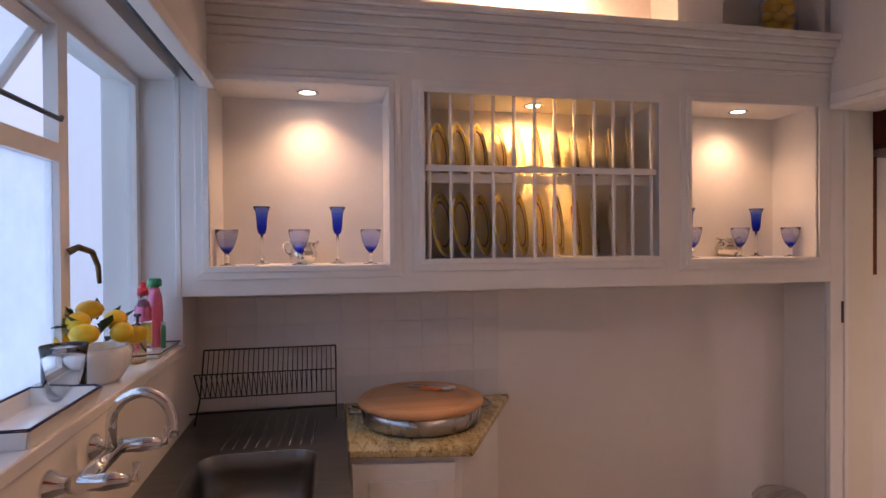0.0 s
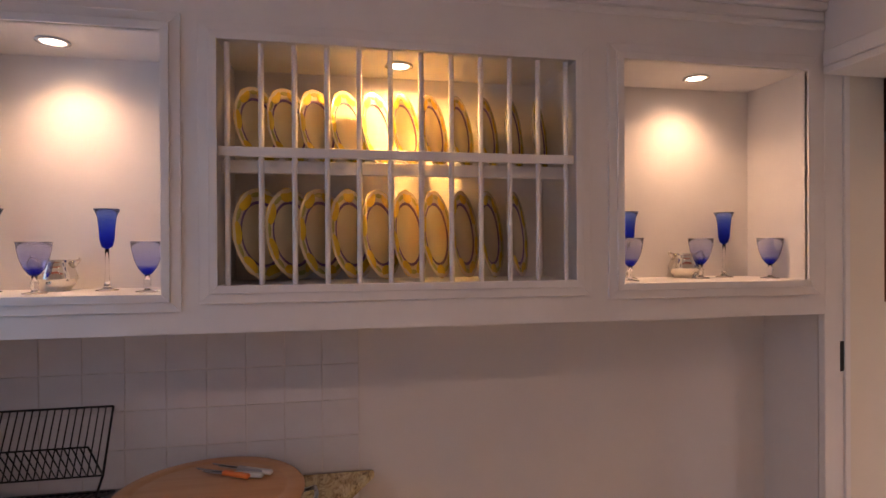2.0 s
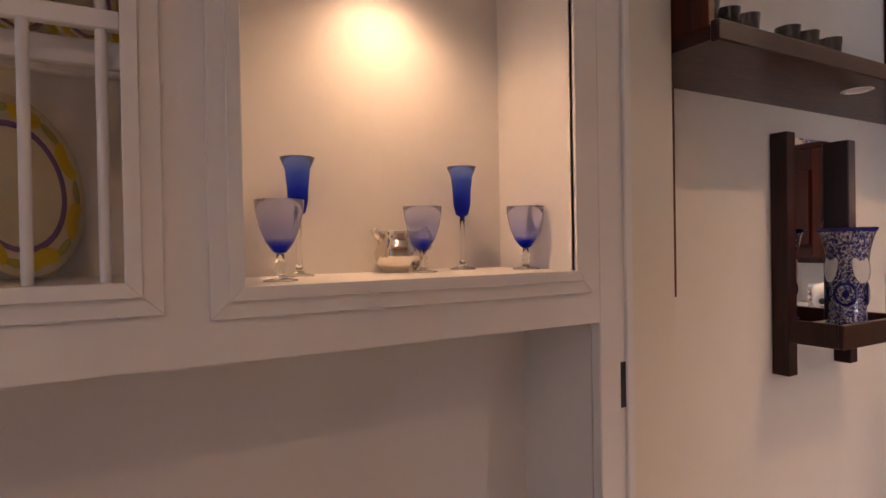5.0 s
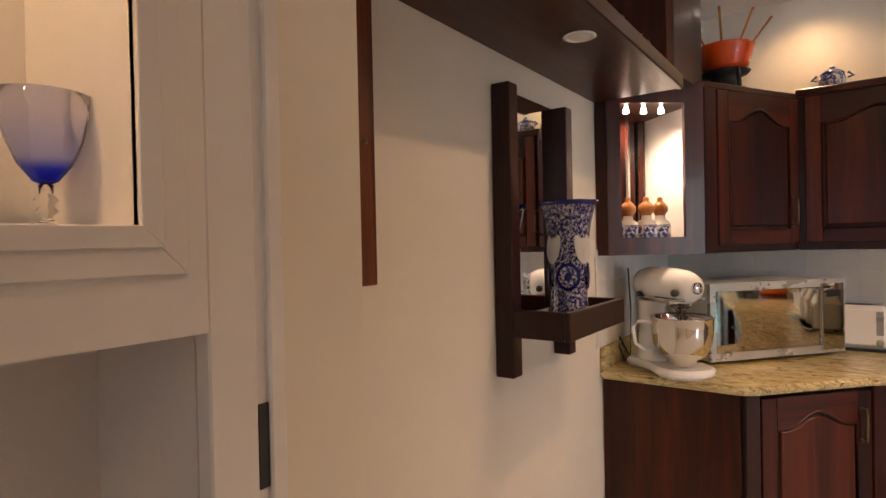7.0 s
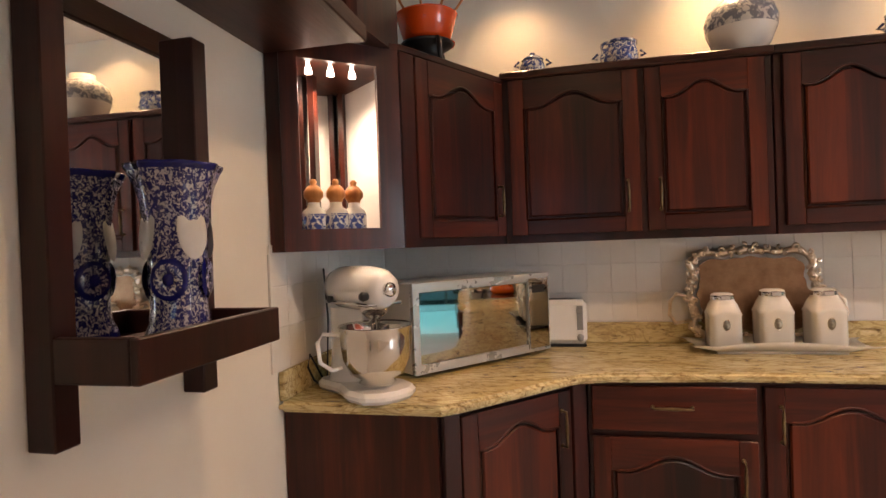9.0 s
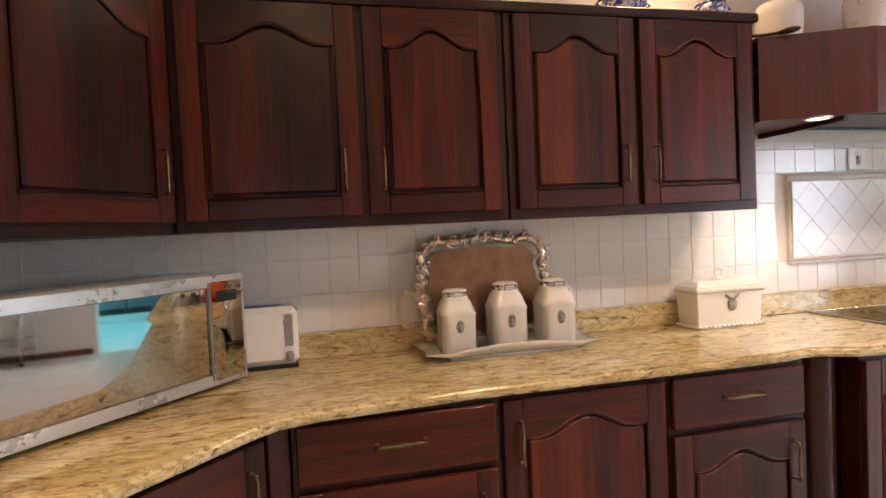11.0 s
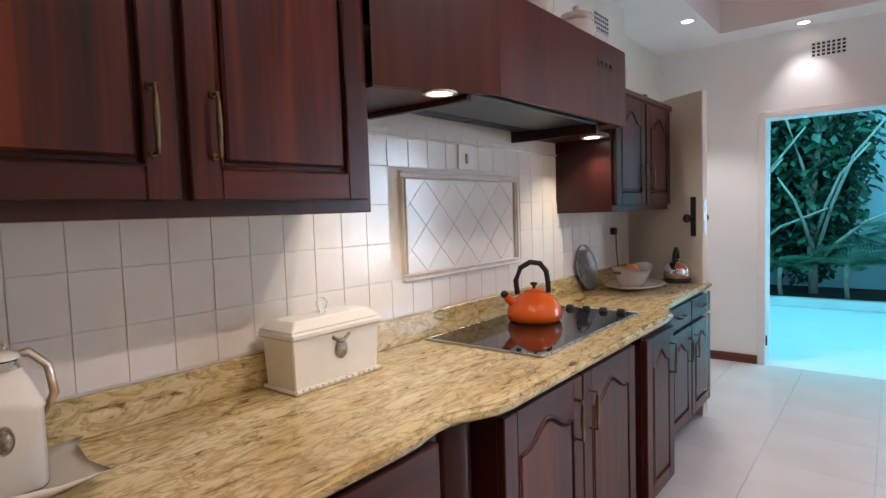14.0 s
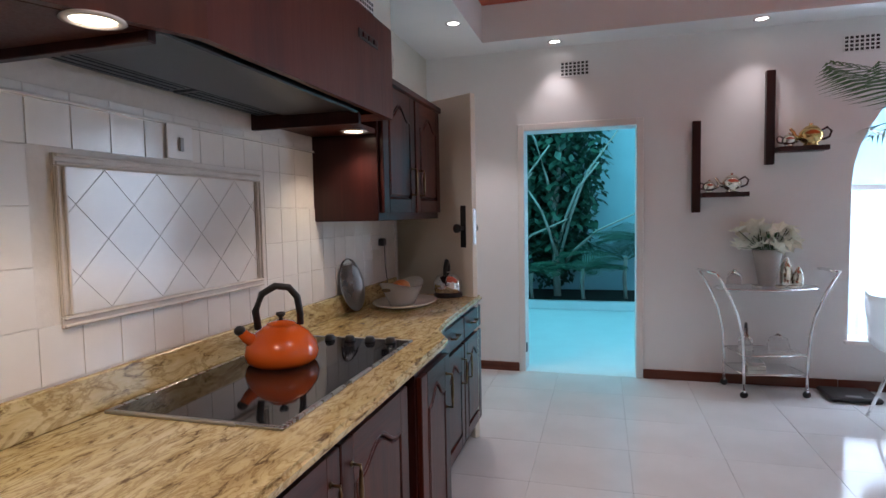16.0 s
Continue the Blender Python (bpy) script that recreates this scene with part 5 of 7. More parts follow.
part("body", lathe([(0, 0), (0.12, 0), (0.125, 0.01), (0.13, 0.22), (0, 0.22)], 36), "grey", bn)
part("lid", lathe([(0.133, 0.221), (0.133, 0.235), (0.11, 0.262), (0.06, 0.278), (0, 0.282)], 36), "steel", bn)
part("latch", bx(-0.02, 0.02, -0.15, -0.125, 0.20, 0.245, 0.005), "sign_red", bn)

# ---- mirror wall ----
mf = thing("wall_mirror", pose(0, 0, 0), "wall mirror in a deep mahogany frame", "mirror")
part("glass", bx(2.69, 2.84, YW - 0.014, YW - 0.008, 1.42, 2.03), "mirror", mf)
# frame bars in the mahogany copy that has lamplight painted in
part("stile", bx(2.838, 2.915, YW - 0.05, YW - 0.002, 1.35, 2.033, 0.003), "mahog_lit", mf)
part("stile", bx(2.68, 2.697, YW - 0.05, YW - 0.002, 1.35, 2.033, 0.003), "mahog_lit", mf)
part("bottom_rail", bx(2.697, 2.838, YW - 0.05, YW - 0.002, 1.35, 1.43, 0.003), "mahog_lit", mf)
part("stop", ball((2.88, YW - 0.052, 1.66), 0.008, 1, 0.6, 1, 1), "brass", mf)

ms = thing("mirror_shelf", pose(0, 0, 0), "dark wood wall shelf with two posts and a mirror back", "shelf")
for x in (3.495, 3.918):
    part("post", bx(x, x + 0.056, YW - 0.065, YW - 0.002, 1.022, 1.925, 0.003), "mahog_d", ms)
part("mirror", bx(3.551, 3.918, YW - 0.016, YW - 0.008, 1.20, 1.92), "mirror", ms)
part("shelf_board", bx(3.50, 3.965, 2.07, YW - 0.07, 1.15, 1.17, 0.002), "mahog_d", ms)
part("rim", bx(3.495, 3.975, 2.052, 2.072, 1.148, 1.232, 0.003), "mahog_d", ms)
for x in (3.495, 3.953):
    part("rim", bx(x, x + 0.022, 2.072, YW - 0.066, 1.148, 1.232, 0.003), "mahog_d", ms)


def crystal_vase():
    v = thing("crystal_vase", pose(3.735, 2.155, 1.1705) @ Matrix.Diagonal((0.96, 0.96, 1.13, 1)), "tall cut crystal vase overlaid in cobalt blue with scalloped rim", "vase")

    def wob(a, i):
        return 1 + (0.05 * math.cos(8 * a) if i >= 12 else 0.012 * math.cos(24 * a))

    prof = [(0, 0), (0.075, 0), (0.078, 0.01), (0.074, 0.03), (0.064, 0.05), (0.060, 0.08), (0.061, 0.12), (0.062, 0.16), (0.064, 0.20), (0.068, 0.24), (0.074, 0.28), (0.082, 0.31), (0.092, 0.335), (0.098, 0.345), (0.094, 0.345), (0.078, 0.31), (0.062, 0.24), (0.055, 0.12), (0.05, 0.04), (0, 0.03)]
    part("body", lathe(prof, 64, wob=wob), "crystal", v)
    part("rim", lathe([(0.090, 0.333), (0.099, 0.345), (0.1005, 0.351), (0.096, 0.352), (0.091, 0.345)], 64, wob=lambda a, i: 1 + 0.05 * math.cos(8 * a)), "cobaltdark", v)
    part("foot_band", lathe([(0.079, 0.0), (0.0795, 0.012), (0.075, 0.028)], 48), "cobaltdark", v)
    for k in range(4):
        a = radians(200 + 90 * k)
        m = Matrix.Translation((0.0615 * math.cos(a), 0.0615 * math.sin(a), 0.135)) @ Matrix.Rotation(a, 4, "Z") @ Matrix.Rotation(radians(90), 4, "Y")
        part("medallion", lathe([(0, 0.006), (0.010, 0.006), (0.012, 0.004), (0.034, 0.005), (0.04, 0.0)], 24, m), "cobaltdark", v)
        part("lens", lathe([(0.012, 0.0065), (0.022, 0.008), (0.030, 0.006)], 24, m), "crystal", v)
        a2 = a + radians(45)
        m2 = Matrix.Translation((0.0665 * math.cos(a2), 0.0665 * math.sin(a2), 0.225)) @ Matrix.Rotation(a2, 4, "Z") @ Matrix.Rotation(radians(82), 4, "Y") @ Matrix.Diagonal((1.6, 1, 1, 1))
        part("lens", lathe([(0, 0.005), (0.028, 0.004), (0.034, 0.0)], 24, m2), "frostcut", v)
    return v


crystal_vase()


# ---- on the worktop ----
def stand_mixer():
    s = thing("stand_mixer", pose(4.555, 2.065, ZC, 0, 0, -128) @ Matrix.Diagonal((1.1, 1.1, 1.1, 1)), "white stand mixer with a polished steel bowl", "mixer")
    foot = [(-0.15, -0.07), (-0.12, -0.095), (0.0, -0.085), (0.09, -0.11), (0.165, -0.10), (0.205, -0.055), (0.215, 0), (0.205, 0.055), (0.165, 0.10), (0.09, 0.11), (0.0, 0.085), (-0.12, 0.095), (-0.15, 0.07)]
    part("base", prism(foot, 0, 0.035, 0.012), "white", s)
    bm = bmesh.new()
    rings = []
    for z, x0, x1, w in ((0.03, -0.14, 0.02, 0.075), (0.08, -0.13, -0.02, 0.06), (0.16, -0.125, -0.035, 0.052), (0.24, -0.13, -0.025, 0.055), (0.27, -0.135, 0.0, 0.058)):
        c, hx = (x0 + x1) / 2, (x1 - x0) / 2
        rings.append([bm.verts.new((c + hx * math.cos(a), w * math.sin(a), z)) for a in [2 * math.pi * k / 20 for k in range(20)]])
    for p, q in zip(rings, rings[1:]):
        for k in range(20):
            bm.faces.new((p[k], p[(k + 1) % 20], q[(k + 1) % 20], q[k])).smooth = True
    part("column", bm, "white", s)
    head = lathe([(0, -0.175), (0.035, -0.17), (0.058, -0.15), (0.069, -0.11), (0.072, -0.03), (0.07, 0.06), (0.062, 0.12), (0.048, 0.15), (0.03, 0.158), (0, 0.16)], 32)
    head.transform(Matrix.Translation((0.02, 0, 0.335)) @ Matrix.Diagonal((1, 0.92, 1.0, 1)) @ Matrix.Rotation(radians(90), 4, "Y"))
    hd = part("head", head, "white", s)
    part("trim_band", bx(-0.11, 0.155, -0.0655, 0.0655, 0.285, 0.296, 0.004), "chrome", hd)
    part("hub", lathe([(0, 0), (0.022, 0), (0.022, 0.02), (0.015, 0.026), (0, 0.027)], 20, pose(0.17, 0, 0.335, 0, 90, 0)), "chrome", hd)
    part("hub_knob", lathe([(0, 0), (0.012, 0), (0.015, 0.016), (0.01, 0.024), (0, 0.025)], 14, pose(0.15, -0.058, 0.318, 90, 0, 0)), "black", hd)
    part("speed_knob", lathe([(0, 0), (0.010, 0), (0.012, 0.014), (0, 0.016)], 14, pose(-0.06, -0.062, 0.300, 90, 0, 0)), "black", hd)
    part("beater_collar", lathe([(0.045, 0.29), (0.043, 0.262), (0.03, 0.25), (0.018, 0.24), (0.010, 0.20), (0, 0.20)], 24, pose(0.095, 0, 0)), "chrome", hd)
    bw = part("bowl", lathe([(0, 0.045), (0.05, 0.045), (0.058, 0.055), (0.052, 0.066), (0.085, 0.085), (0.105, 0.13), (0.112, 0.19), (0.113, 0.225), (0.117, 0.229), (0.115, 0.232), (0.109, 0.226), (0.107, 0.19), (0.10, 0.13), (0.08, 0.09), (0, 0.075)], 48, pose(0.10, 0, -0.008)), "bowlsteel", s)
    part("bowl_handle", tube([(0.06, -0.105, 0.20), (0.04, -0.15, 0.205), (0.03, -0.165, 0.18), (0.035, -0.16, 0.12), (0.05, -0.13, 0.095), (0.06, -0.10, 0.10)], 0.007, 10), "white", bw)
    return s


stand_mixer()
solid("mixer_cord", tube([(4.60, 2.235, 0.90), (4.60, 2.262, 0.95), (4.57, 2.268, 0.99), (4.54, 2.262, 0.95), (4.56, 2.25, 0.90), (4.62, 2.262, 0.872), (4.70, 2.262, 0.868), (4.74, 2.268, 1.1), (4.73, 2.275, 1.30)], 0.004, 8), "black", "black appliance cord running up the wall", "cord")


def oven():
    ang = -39.5
    o = thing("microwave_oven", pose(4.72, 1.915, ZC, 0, 0, ang), "silver microwave oven with a mirrored door", "microwave")
    w, d, h = 0.765, 0.30, 0.365
    part("case", bx(0, w, 0.01, d, 0.015, h, 0.006), "grey_light", o)
    part("front_frame", wall_holes("x", 0, w, 0.015, h, -0.008, 0.010, [(0.03, w - 0.145, 0.05, h - 0.035)]), "silverplastic", o)
    dr = part("door", bx(0.031, w - 0.146, -0.004, 0.009, 0.051, h - 0.036, 0.002), "darkmirror", o)
    part("door_edge", bx(w - 0.146, w - 0.140, -0.012, -0.0085, 0.03, h - 0.02, 0.001), "steel", dr)
    cp = part("control_panel", bx(w - 0.135, w - 0.012, -0.012, -0.0085, 0.03, h - 0.02, 0.001), "darkmirror", o)
    part("display", bx(w - 0.115, w - 0.035, -0.0135, -0.0122, h - 0.085, h - 0.05), "black", cp)
    for x, y in ((0.05, 0.05), (w - 0.05, 0.05), (0.05, d - 0.05), (w - 0.05, d - 0.05)):
        part("foot", lathe([(0, 0), (0.014, 0), (0.014, 0.016), (0, 0.016)], 12, pose(x, y, 0)), "black", o)
    return o


oven()


def toaster():
    t = thing("toaster", pose(5.41, 1.488, ZC, 0, 0, FACE) @ Matrix.Diagonal((0.96, 1, 1.1, 1)), "white two-slice toaster with grey lever and dial", "toaster")
    part("body", bx(0, 0.245, 0, 0.125, 0.012, 0.205, 0.02), "white", t)
    part("base", bx(0.006, 0.239, 0.006, 0.119, 0, 0.012), "black", t)
    part("lever_slot", bx(0.196, 0.226, -0.003, 0.001, 0.075, 0.18, 0.001), "grey", t)
    part("lever", bx(0.194, 0.228, -0.016, -0.0035, 0.145, 0.165, 0.004), "grey", t)
    part("dial", lathe([(0, 0), (0.017, 0), (0.016, 0.012), (0, 0.013)], 20, pose(0.211, -0.001, 0.042, 90, 0, 0)), "grey", t)
    for y in (0.035, 0.075):
        part("slot", bx(0.03, 0.18, y, y + 0.018, 0.2035, 0.2062), "black", t)
    return t


toaster()


def canister_tray():
    t = thing("serving_tray", pose(5.325, 0.468, ZC, 0, 0, FACE), "long ivory ceramic tray with raised sides and splayed tips", "tray")
    bm = bmesh.new()
    n, ring = 28, []
    for i in range(n + 1):
        u = -1 + 2 * i / n
        x, w = 0.345 * u, 0.088 + 0.028 * u * u
        lip = 0.044 * (1 - u * u) + 0.012 * u * u
        z = 0.011 + 0.020 * max(0, abs(u) - 0.72) / 0.28
        out = 0.02 * u * abs(u)
        ring.append([bm.verts.new(v) for v in ((x + out, -w, z + lip), (x, -w * 0.86, z + lip * 0.35), (x, -w * 0.66, z), (x - out * 0.6, 0, z), (x, w * 0.66, z), (x, w * 0.86, z + lip * 0.35), (x + out, w, z + lip))])
    for p, q in zip(ring, ring[1:]):
        for k in range(6):
            bm.faces.new((p[k], q[k], q[k + 1], p[k + 1])).smooth = True
    bmesh.ops.solidify(bm, geom=bm.faces[:], thickness=0.006)
    part("dish", bm, "ceramic", t)
    part("foot", bx(-0.25, 0.25, -0.055, 0.055, 0, 0.011, 0.002), "ceramic", t)
    return t


canister_tray()


def canister(m):
    c = thing("canister", m, "ivory ceramic canister with a metal clip lid and oval badge", "canister", "canisters on the tray")
    s = 0.062
    bm = bmesh.new()
    rings = []
    for z, k, rnd_ in ((0, 0.94, 8), (0.006, 1.0, 8), (0.135, 1.0, 8), (0.142, 1.05, 8), (0.150, 1.0, 6), (0.175, 0.86, 4), (0.19, 0.74, 3), (0.20, 0.74, 2)):
        ring = []
        for j in range(32):
            a = 2 * math.pi * (j + 0.5) / 32
            ca, sa = math.cos(a), math.sin(a)
            r = s * k / (abs(ca) ** rnd_ + abs(sa) ** rnd_) ** (1 / rnd_)
            zz = z + (0.006 * math.cos(3 * a * 4 / 3) if 0.13 < z < 0.16 else 0)
            ring.append(bm.verts.new((r * ca, r * sa, zz)))
        rings.append(ring)
    for p, q in zip(rings, rings[1:]):
        for j in range(32):
            bm.faces.new((p[j], p[(j + 1) % 32], q[(j + 1) % 32], q[j])).smooth = True
    bm.faces.new(rings[0][::-1])
    bm.faces.new(rings[-1])
    part("body", bm, "ceramic", c)
    part("collar", lathe([(0.047, 0.198), (0.0475, 0.204), (0.0475, 0.212), (0.046, 0.214)], 32), "chrome", c)
    part("lid", lathe([(0, 0.225), (0.03, 0.224), (0.042, 0.219), (0.0465, 0.2125), (0.0465, 0.209)], 32), "ceramic", c)
    part("clip", bx(-0.018, 0.018, -0.053, -0.047, 0.198, 0.216, 0.002), "chrome", c)
    part("badge", lathe([(0, 0.002), (0.012, 0.0025), (0.0135, 0.001), (0.015, 0.0025), (0.0165, 0)], 24, pose(0, -s - 0.0002, 0.095, 90, 0, 0) @ Matrix.Diagonal((0.8, 1.25, 1, 1))), "medal", c)
    part("badge_rim", lathe([(0.0165, 0), (0.0175, 0.003), (0.019, 0)], 24, pose(0, -s - 0.0002, 0.095, 90, 0, 0) @ Matrix.Diagonal((0.8, 1.25, 1, 1))), "silver", c)
    return c


BIG = Matrix.Diagonal((1.04, 1.04, 1.06, 1))
cn = canister(pose(5.355, 0.672, ZC + 0.0175, 0, 0, FACE) @ BIG)
copy_thing(cn, pose(5.355, 0.472, ZC + 0.0175, 0, 0, FACE) @ BIG)
copy_thing(cn, pose(5.355, 0.272, ZC + 0.0175, 0, 0, FACE) @ BIG)


def silver_tray():
    m = pose(5.452, 0.512, ZC + 0.006, 0, 0, FACE) @ Matrix.Rotation(radians(-8), 4, "X")
    t = thing("silver_tray", m, "ornate antique silver tray leaning against the tiles", "tray")
    w, h = 0.285, 0.465

    def outline(k, n=72):
        pts = []
        for i in range(n):
            a = 2 * math.pi * i / n
            ca, sa = math.cos(a), math.sin(a)
            r = 1 / (abs(ca) ** 5 + abs(sa) ** 5) ** 0.2
            r *= 1 + 0.035 * math.cos(8 * a) + 0.02 * math.cos(20 * a)
            pts.append((k * w * r * ca, h / 2 + (h / 2 - 0.012 - (1 - k) * w * 0.95) * r * sa * (1 if k < 1 else 1)))
        return pts

    part("bed", slab_xz(outline(0.80), 0.0, 0.004), "traybed", t)
    ring = outline(0.92)
    part("rim", tube([(x, -0.004, z) for x, z in ring + ring[:1]], 0.016, 8, taper=lambda u: 0.8 + 0.5 * abs(math.sin(u * 75))), "antique", t)
    rnd2 = random.Random(3)
    for i in range(0, 72):
        x, z = ring[i]
        n = Vector((x, 0, (z - h / 2))).normalized()
        c = Vector((x, -0.016, z)) + n * (0.016 if i % 2 else -0.010)
        a0, turn, r0 = rnd2.uniform(0, 6.28), rnd2.choice((-1, 1)), rnd2.uniform(0.010, 0.018)
        pts = [(c.x + r0 * (1 - q / 11) * math.cos(a0 + turn * q * 0.62), c.y - 0.0012 * q, c.z + r0 * (1 - q / 11) * math.sin(a0 + turn * q * 0.62)) for q in range(10)]
        part("scroll", tube(pts, 0.0058, 6, taper=lambda u: 1.25 - 0.6 * u), "antique", t)
    for s in (-1, 1):
        part("handle", tube([(s * 0.27, -0.004, 0.11), (s * 0.34, -0.02, 0.10), (s * 0.365, -0.022, 0.14), (s * 0.36, -0.022, 0.20), (s * 0.33, -0.02, 0.235), (s * 0.27, -0.004, 0.22)], 0.011, 8, taper=lambda u: 0.8 + 0.3 * abs(math.sin(u * 16))), "antique", t)
    return t


silver_tray()


def bread_bin():
    b = thing("bread_bin", pose(5.365, -0.385, ZC, 0, 0, FACE) @ Matrix.Diagonal((0.92, 1.0, 1.16, 1)), "ivory ceramic lidded box with a pewter medallion", "box")
    w, d = 0.37, 0.155
    bm = prism([(0.006, 0.004), (w - 0.006, 0.004), (w - 0.006, d - 0.004), (0.006, d - 0.004)], 0.0, 0.135, 0.004)
    for v in bm.verts:
        if v.co.z < 0.02:
            v.co.x += 0.008 * (1 if v.co.x < w / 2 else -1)
            v.co.y += 0.006 * (1 if v.co.y < d / 2 else -1)
    part("body", bm, "ceramic", b)
    part("foot_moulding", bx(0.004, w - 0.004, 0.0, d, 0, 0.012, 0.004), "ceramic", b)
    part("rim", bx(-0.004, w + 0.004, -0.006, d + 0.004, 0.132, 0.152, 0.006), "ceramic", b)
    l = prism([(-0.002, -0.004), (w + 0.002, -0.004), (w + 0.002, d + 0.002), (-0.002, d + 0.002)], 0.1525, 0.176, 0.0)
    for v in l.verts:
        if v.co.z > 0.17:
            v.co.x += 0.035 * (1 if v.co.x < w / 2 else -1)
            v.co.y += 0.03 * (1 if v.co.y < d / 2 else -1)
    bevel_all(l, 0.003)
    ld = part("lid", l, "ceramic", b)
    part("knob", lathe([(0, 0), (0.012, 0), (0.008, 0.01), (0.016, 0.02), (0.018, 0.03), (0.01, 0.04), (0, 0.041)], 20, pose(w / 2, d / 2, 0.175)), "clear", ld)
    part("medallion", lathe([(0, 0.004), (0.006, 0.005), (0.02, 0.003), (0.026, 0.0)], 28, pose(w * 0.52, 0.003, 0.088, 90, 0, 0)), "medal", b)
    part("swag", tube([(w * 0.52 - 0.035, 0.002, 0.122), (w * 0.52 - 0.015, 0.001, 0.112), (w * 0.52, 0.001, 0.104), (w * 0.52 + 0.015, 0.001, 0.112), (w * 0.52 + 0.035, 0.002, 0.122)], 0.005, 6), "medal", b)
    for i in range(15):
        part("foot_bead", ball((0.012 + i * (w - 0.024) / 14, -0.001, 0.010), 0.006, 1.4, 0.6, 1, 1), "ceramic", b)
    return b


bread_bin()


def orange_kettle():
    k = thing("kettle", pose(5.32, -1.63, ZC + 0.008, 0, 0, 228), "orange enamel stove kettle with a black handle", "kettle")
    part("body", lathe([(0, 0), (0.105, 0), (0.116, 0.012), (0.122, 0.035), (0.115, 0.065), (0.09, 0.10), (0.06, 0.122), (0.045, 0.128), (0, 0.128)], 48), "orange", k)
    ld = part("lid", lathe([(0.048, 0.129), (0.045, 0.134), (0.02, 0.141), (0, 0.142)], 32), "orange", k)
    part("knob", lathe([(0, 0.142), (0.008, 0.142), (0.006, 0.15), (0.016, 0.16), (0.015, 0.168), (0, 0.17)], 20), "black", ld)
    part("spout", tube([(-0.085, 0, 0.075), (-0.115, 0, 0.10), (-0.132, 0, 0.118)], 0.024, 14, taper=lambda t: 1 - 0.4 * t), "orange", k)
    part("spout_cap", ball((-0.134, 0, 0.122), 0.019, 1, 1, 0.9, 2), "black", k)
    part("handle", tube([(-0.075, 0, 0.12), (-0.082, 0, 0.18), (-0.06, 0, 0.235), (-0.015, 0, 0.258), (0.03, 0, 0.25), (0.058, 0, 0.215), (0.066, 0, 0.16), (0.066, 0, 0.12)], 0.012, 12), "black", k)
    return k


orange_kettle()


def platter_and_bowl():
    p = thing("platter", pose(5.32, -2.86, ZC), "flat white oval platter on the worktop", "platter")
    t = lathe([(0, 0), (0.13, 0), (0.19, 0.018), (0.20, 0.026), (0.196, 0.028), (0.13, 0.008), (0, 0.007)], 48)
    t.transform(Matrix.Diagonal((0.85, 1.15, 1, 1)))
    part("dish", t, "ceramic", p)
    b = thing("handled_bowl", pose(5.33, -2.84, ZC + 0.0085, 0, 0, 80), "ivory boat-shaped bowl with cut-out handles", "bowl")
    bm = bmesh.new()
    rings = []
    for z, rx, ry in ((0.0, 0.085, 0.06), (0.03, 0.105, 0.075), (0.07, 0.135, 0.09), (0.10, 0.165, 0.10)):
        rings.append([bm.verts.new((rx * math.cos(a), ry * math.sin(a), z + (0.035 * math.cos(a) ** 2 * z / 0.1))) for a in [2 * math.pi * k / 40 for k in range(40)]])
    for u, v in zip(rings, rings[1:]):
        for k in range(40):
            bm.faces.new((u[k], u[(k + 1) % 40], v[(k + 1) % 40], v[k])).smooth = True
    bm.faces.new(rings[0][::-1])
    bmesh.ops.solidify(bm, geom=bm.faces[:], thickness=0.006)
    part("body", bm, "ceramic", b)
    for s in (-1, 1):
        part("handle_opening", lathe([(0, 0.0), (0.014, 0.001), (0.015, 0)], 20, Matrix.Translation((s * 0.163, 0, 0.095)) @ Matrix.Rotation(s * radians(62), 4, "Y") @ Matrix.Diagonal((0.7, 1.9, 1, 1))), "brass", b)
    part("bread", ball((0.03, 0.01, 0.10), 0.055, 1.2, 0.8, 0.7, 2), "copperwood", b)
    r = thing("round_tray", Matrix.Translation((5.50, -2.62, ZC + 0.002)) @ Matrix.Rotation(radians(-90), 4, "Z") @ Matrix.Rotation(radians(-12), 4, "X"), "round steel tray leaning against the wall", "tray")
    part("disc", lathe([(0, 0.0), (0.12, 0.0), (0.135, 0.008), (0.138, 0.01), (0.135, 0.012), (0.118, 0.005), (0, 0.004)], 48, pose(0, 0, 0.14, 90, 0, 0)), "steel", r)
    k = thing("electric_kettle", pose(5.17, -3.20, ZC), "steel electric kettle with a black base and handle", "kettle")
    part("base", lathe([(0, 0), (0.085, 0), (0.085, 0.02), (0.078, 0.028), (0, 0.028)], 36), "black", k)
    part("body", lathe([(0.078, 0.029), (0.088, 0.05), (0.085, 0.09), (0.065, 0.125), (0.035, 0.142), (0, 0.145)], 40), "chrome", k)
    part("handle", tube([(0.0, 0.06, 0.13), (0, 0.05, 0.18), (0, 0.02, 0.215), (0, -0.01, 0.20), (0, -0.015, 0.15)], 0.013, 10), "black", k)
    part("spout", tube([(0, -0.07, 0.09), (0, -0.095, 0.12)], 0.016, 10, taper=lambda t: 1 - 0.4 * t), "chrome", k)
    so = thing("wall_socket", pose(XW - 0.004, -2.93, 1.16, 0, 0, FACE), "white wall socket with a black plug", "socket")
    part("plate", bx(0, 0.15, -0.012, 0, 0, 0.085, 0.003), "white", so)
    part("plug", bx(0.09, 0.13, -0.05, -0.012, 0.02, 0.065, 0.006), "black", so)
    part("cord", tube([(0.11, -0.045, 0.02), (0.112, -0.045, -0.08), (0.13, -0.05, -0.2), (0.2, -0.12, -0.285), (0.26, -0.26, -0.292)], 0.0035, 6), "black", so)


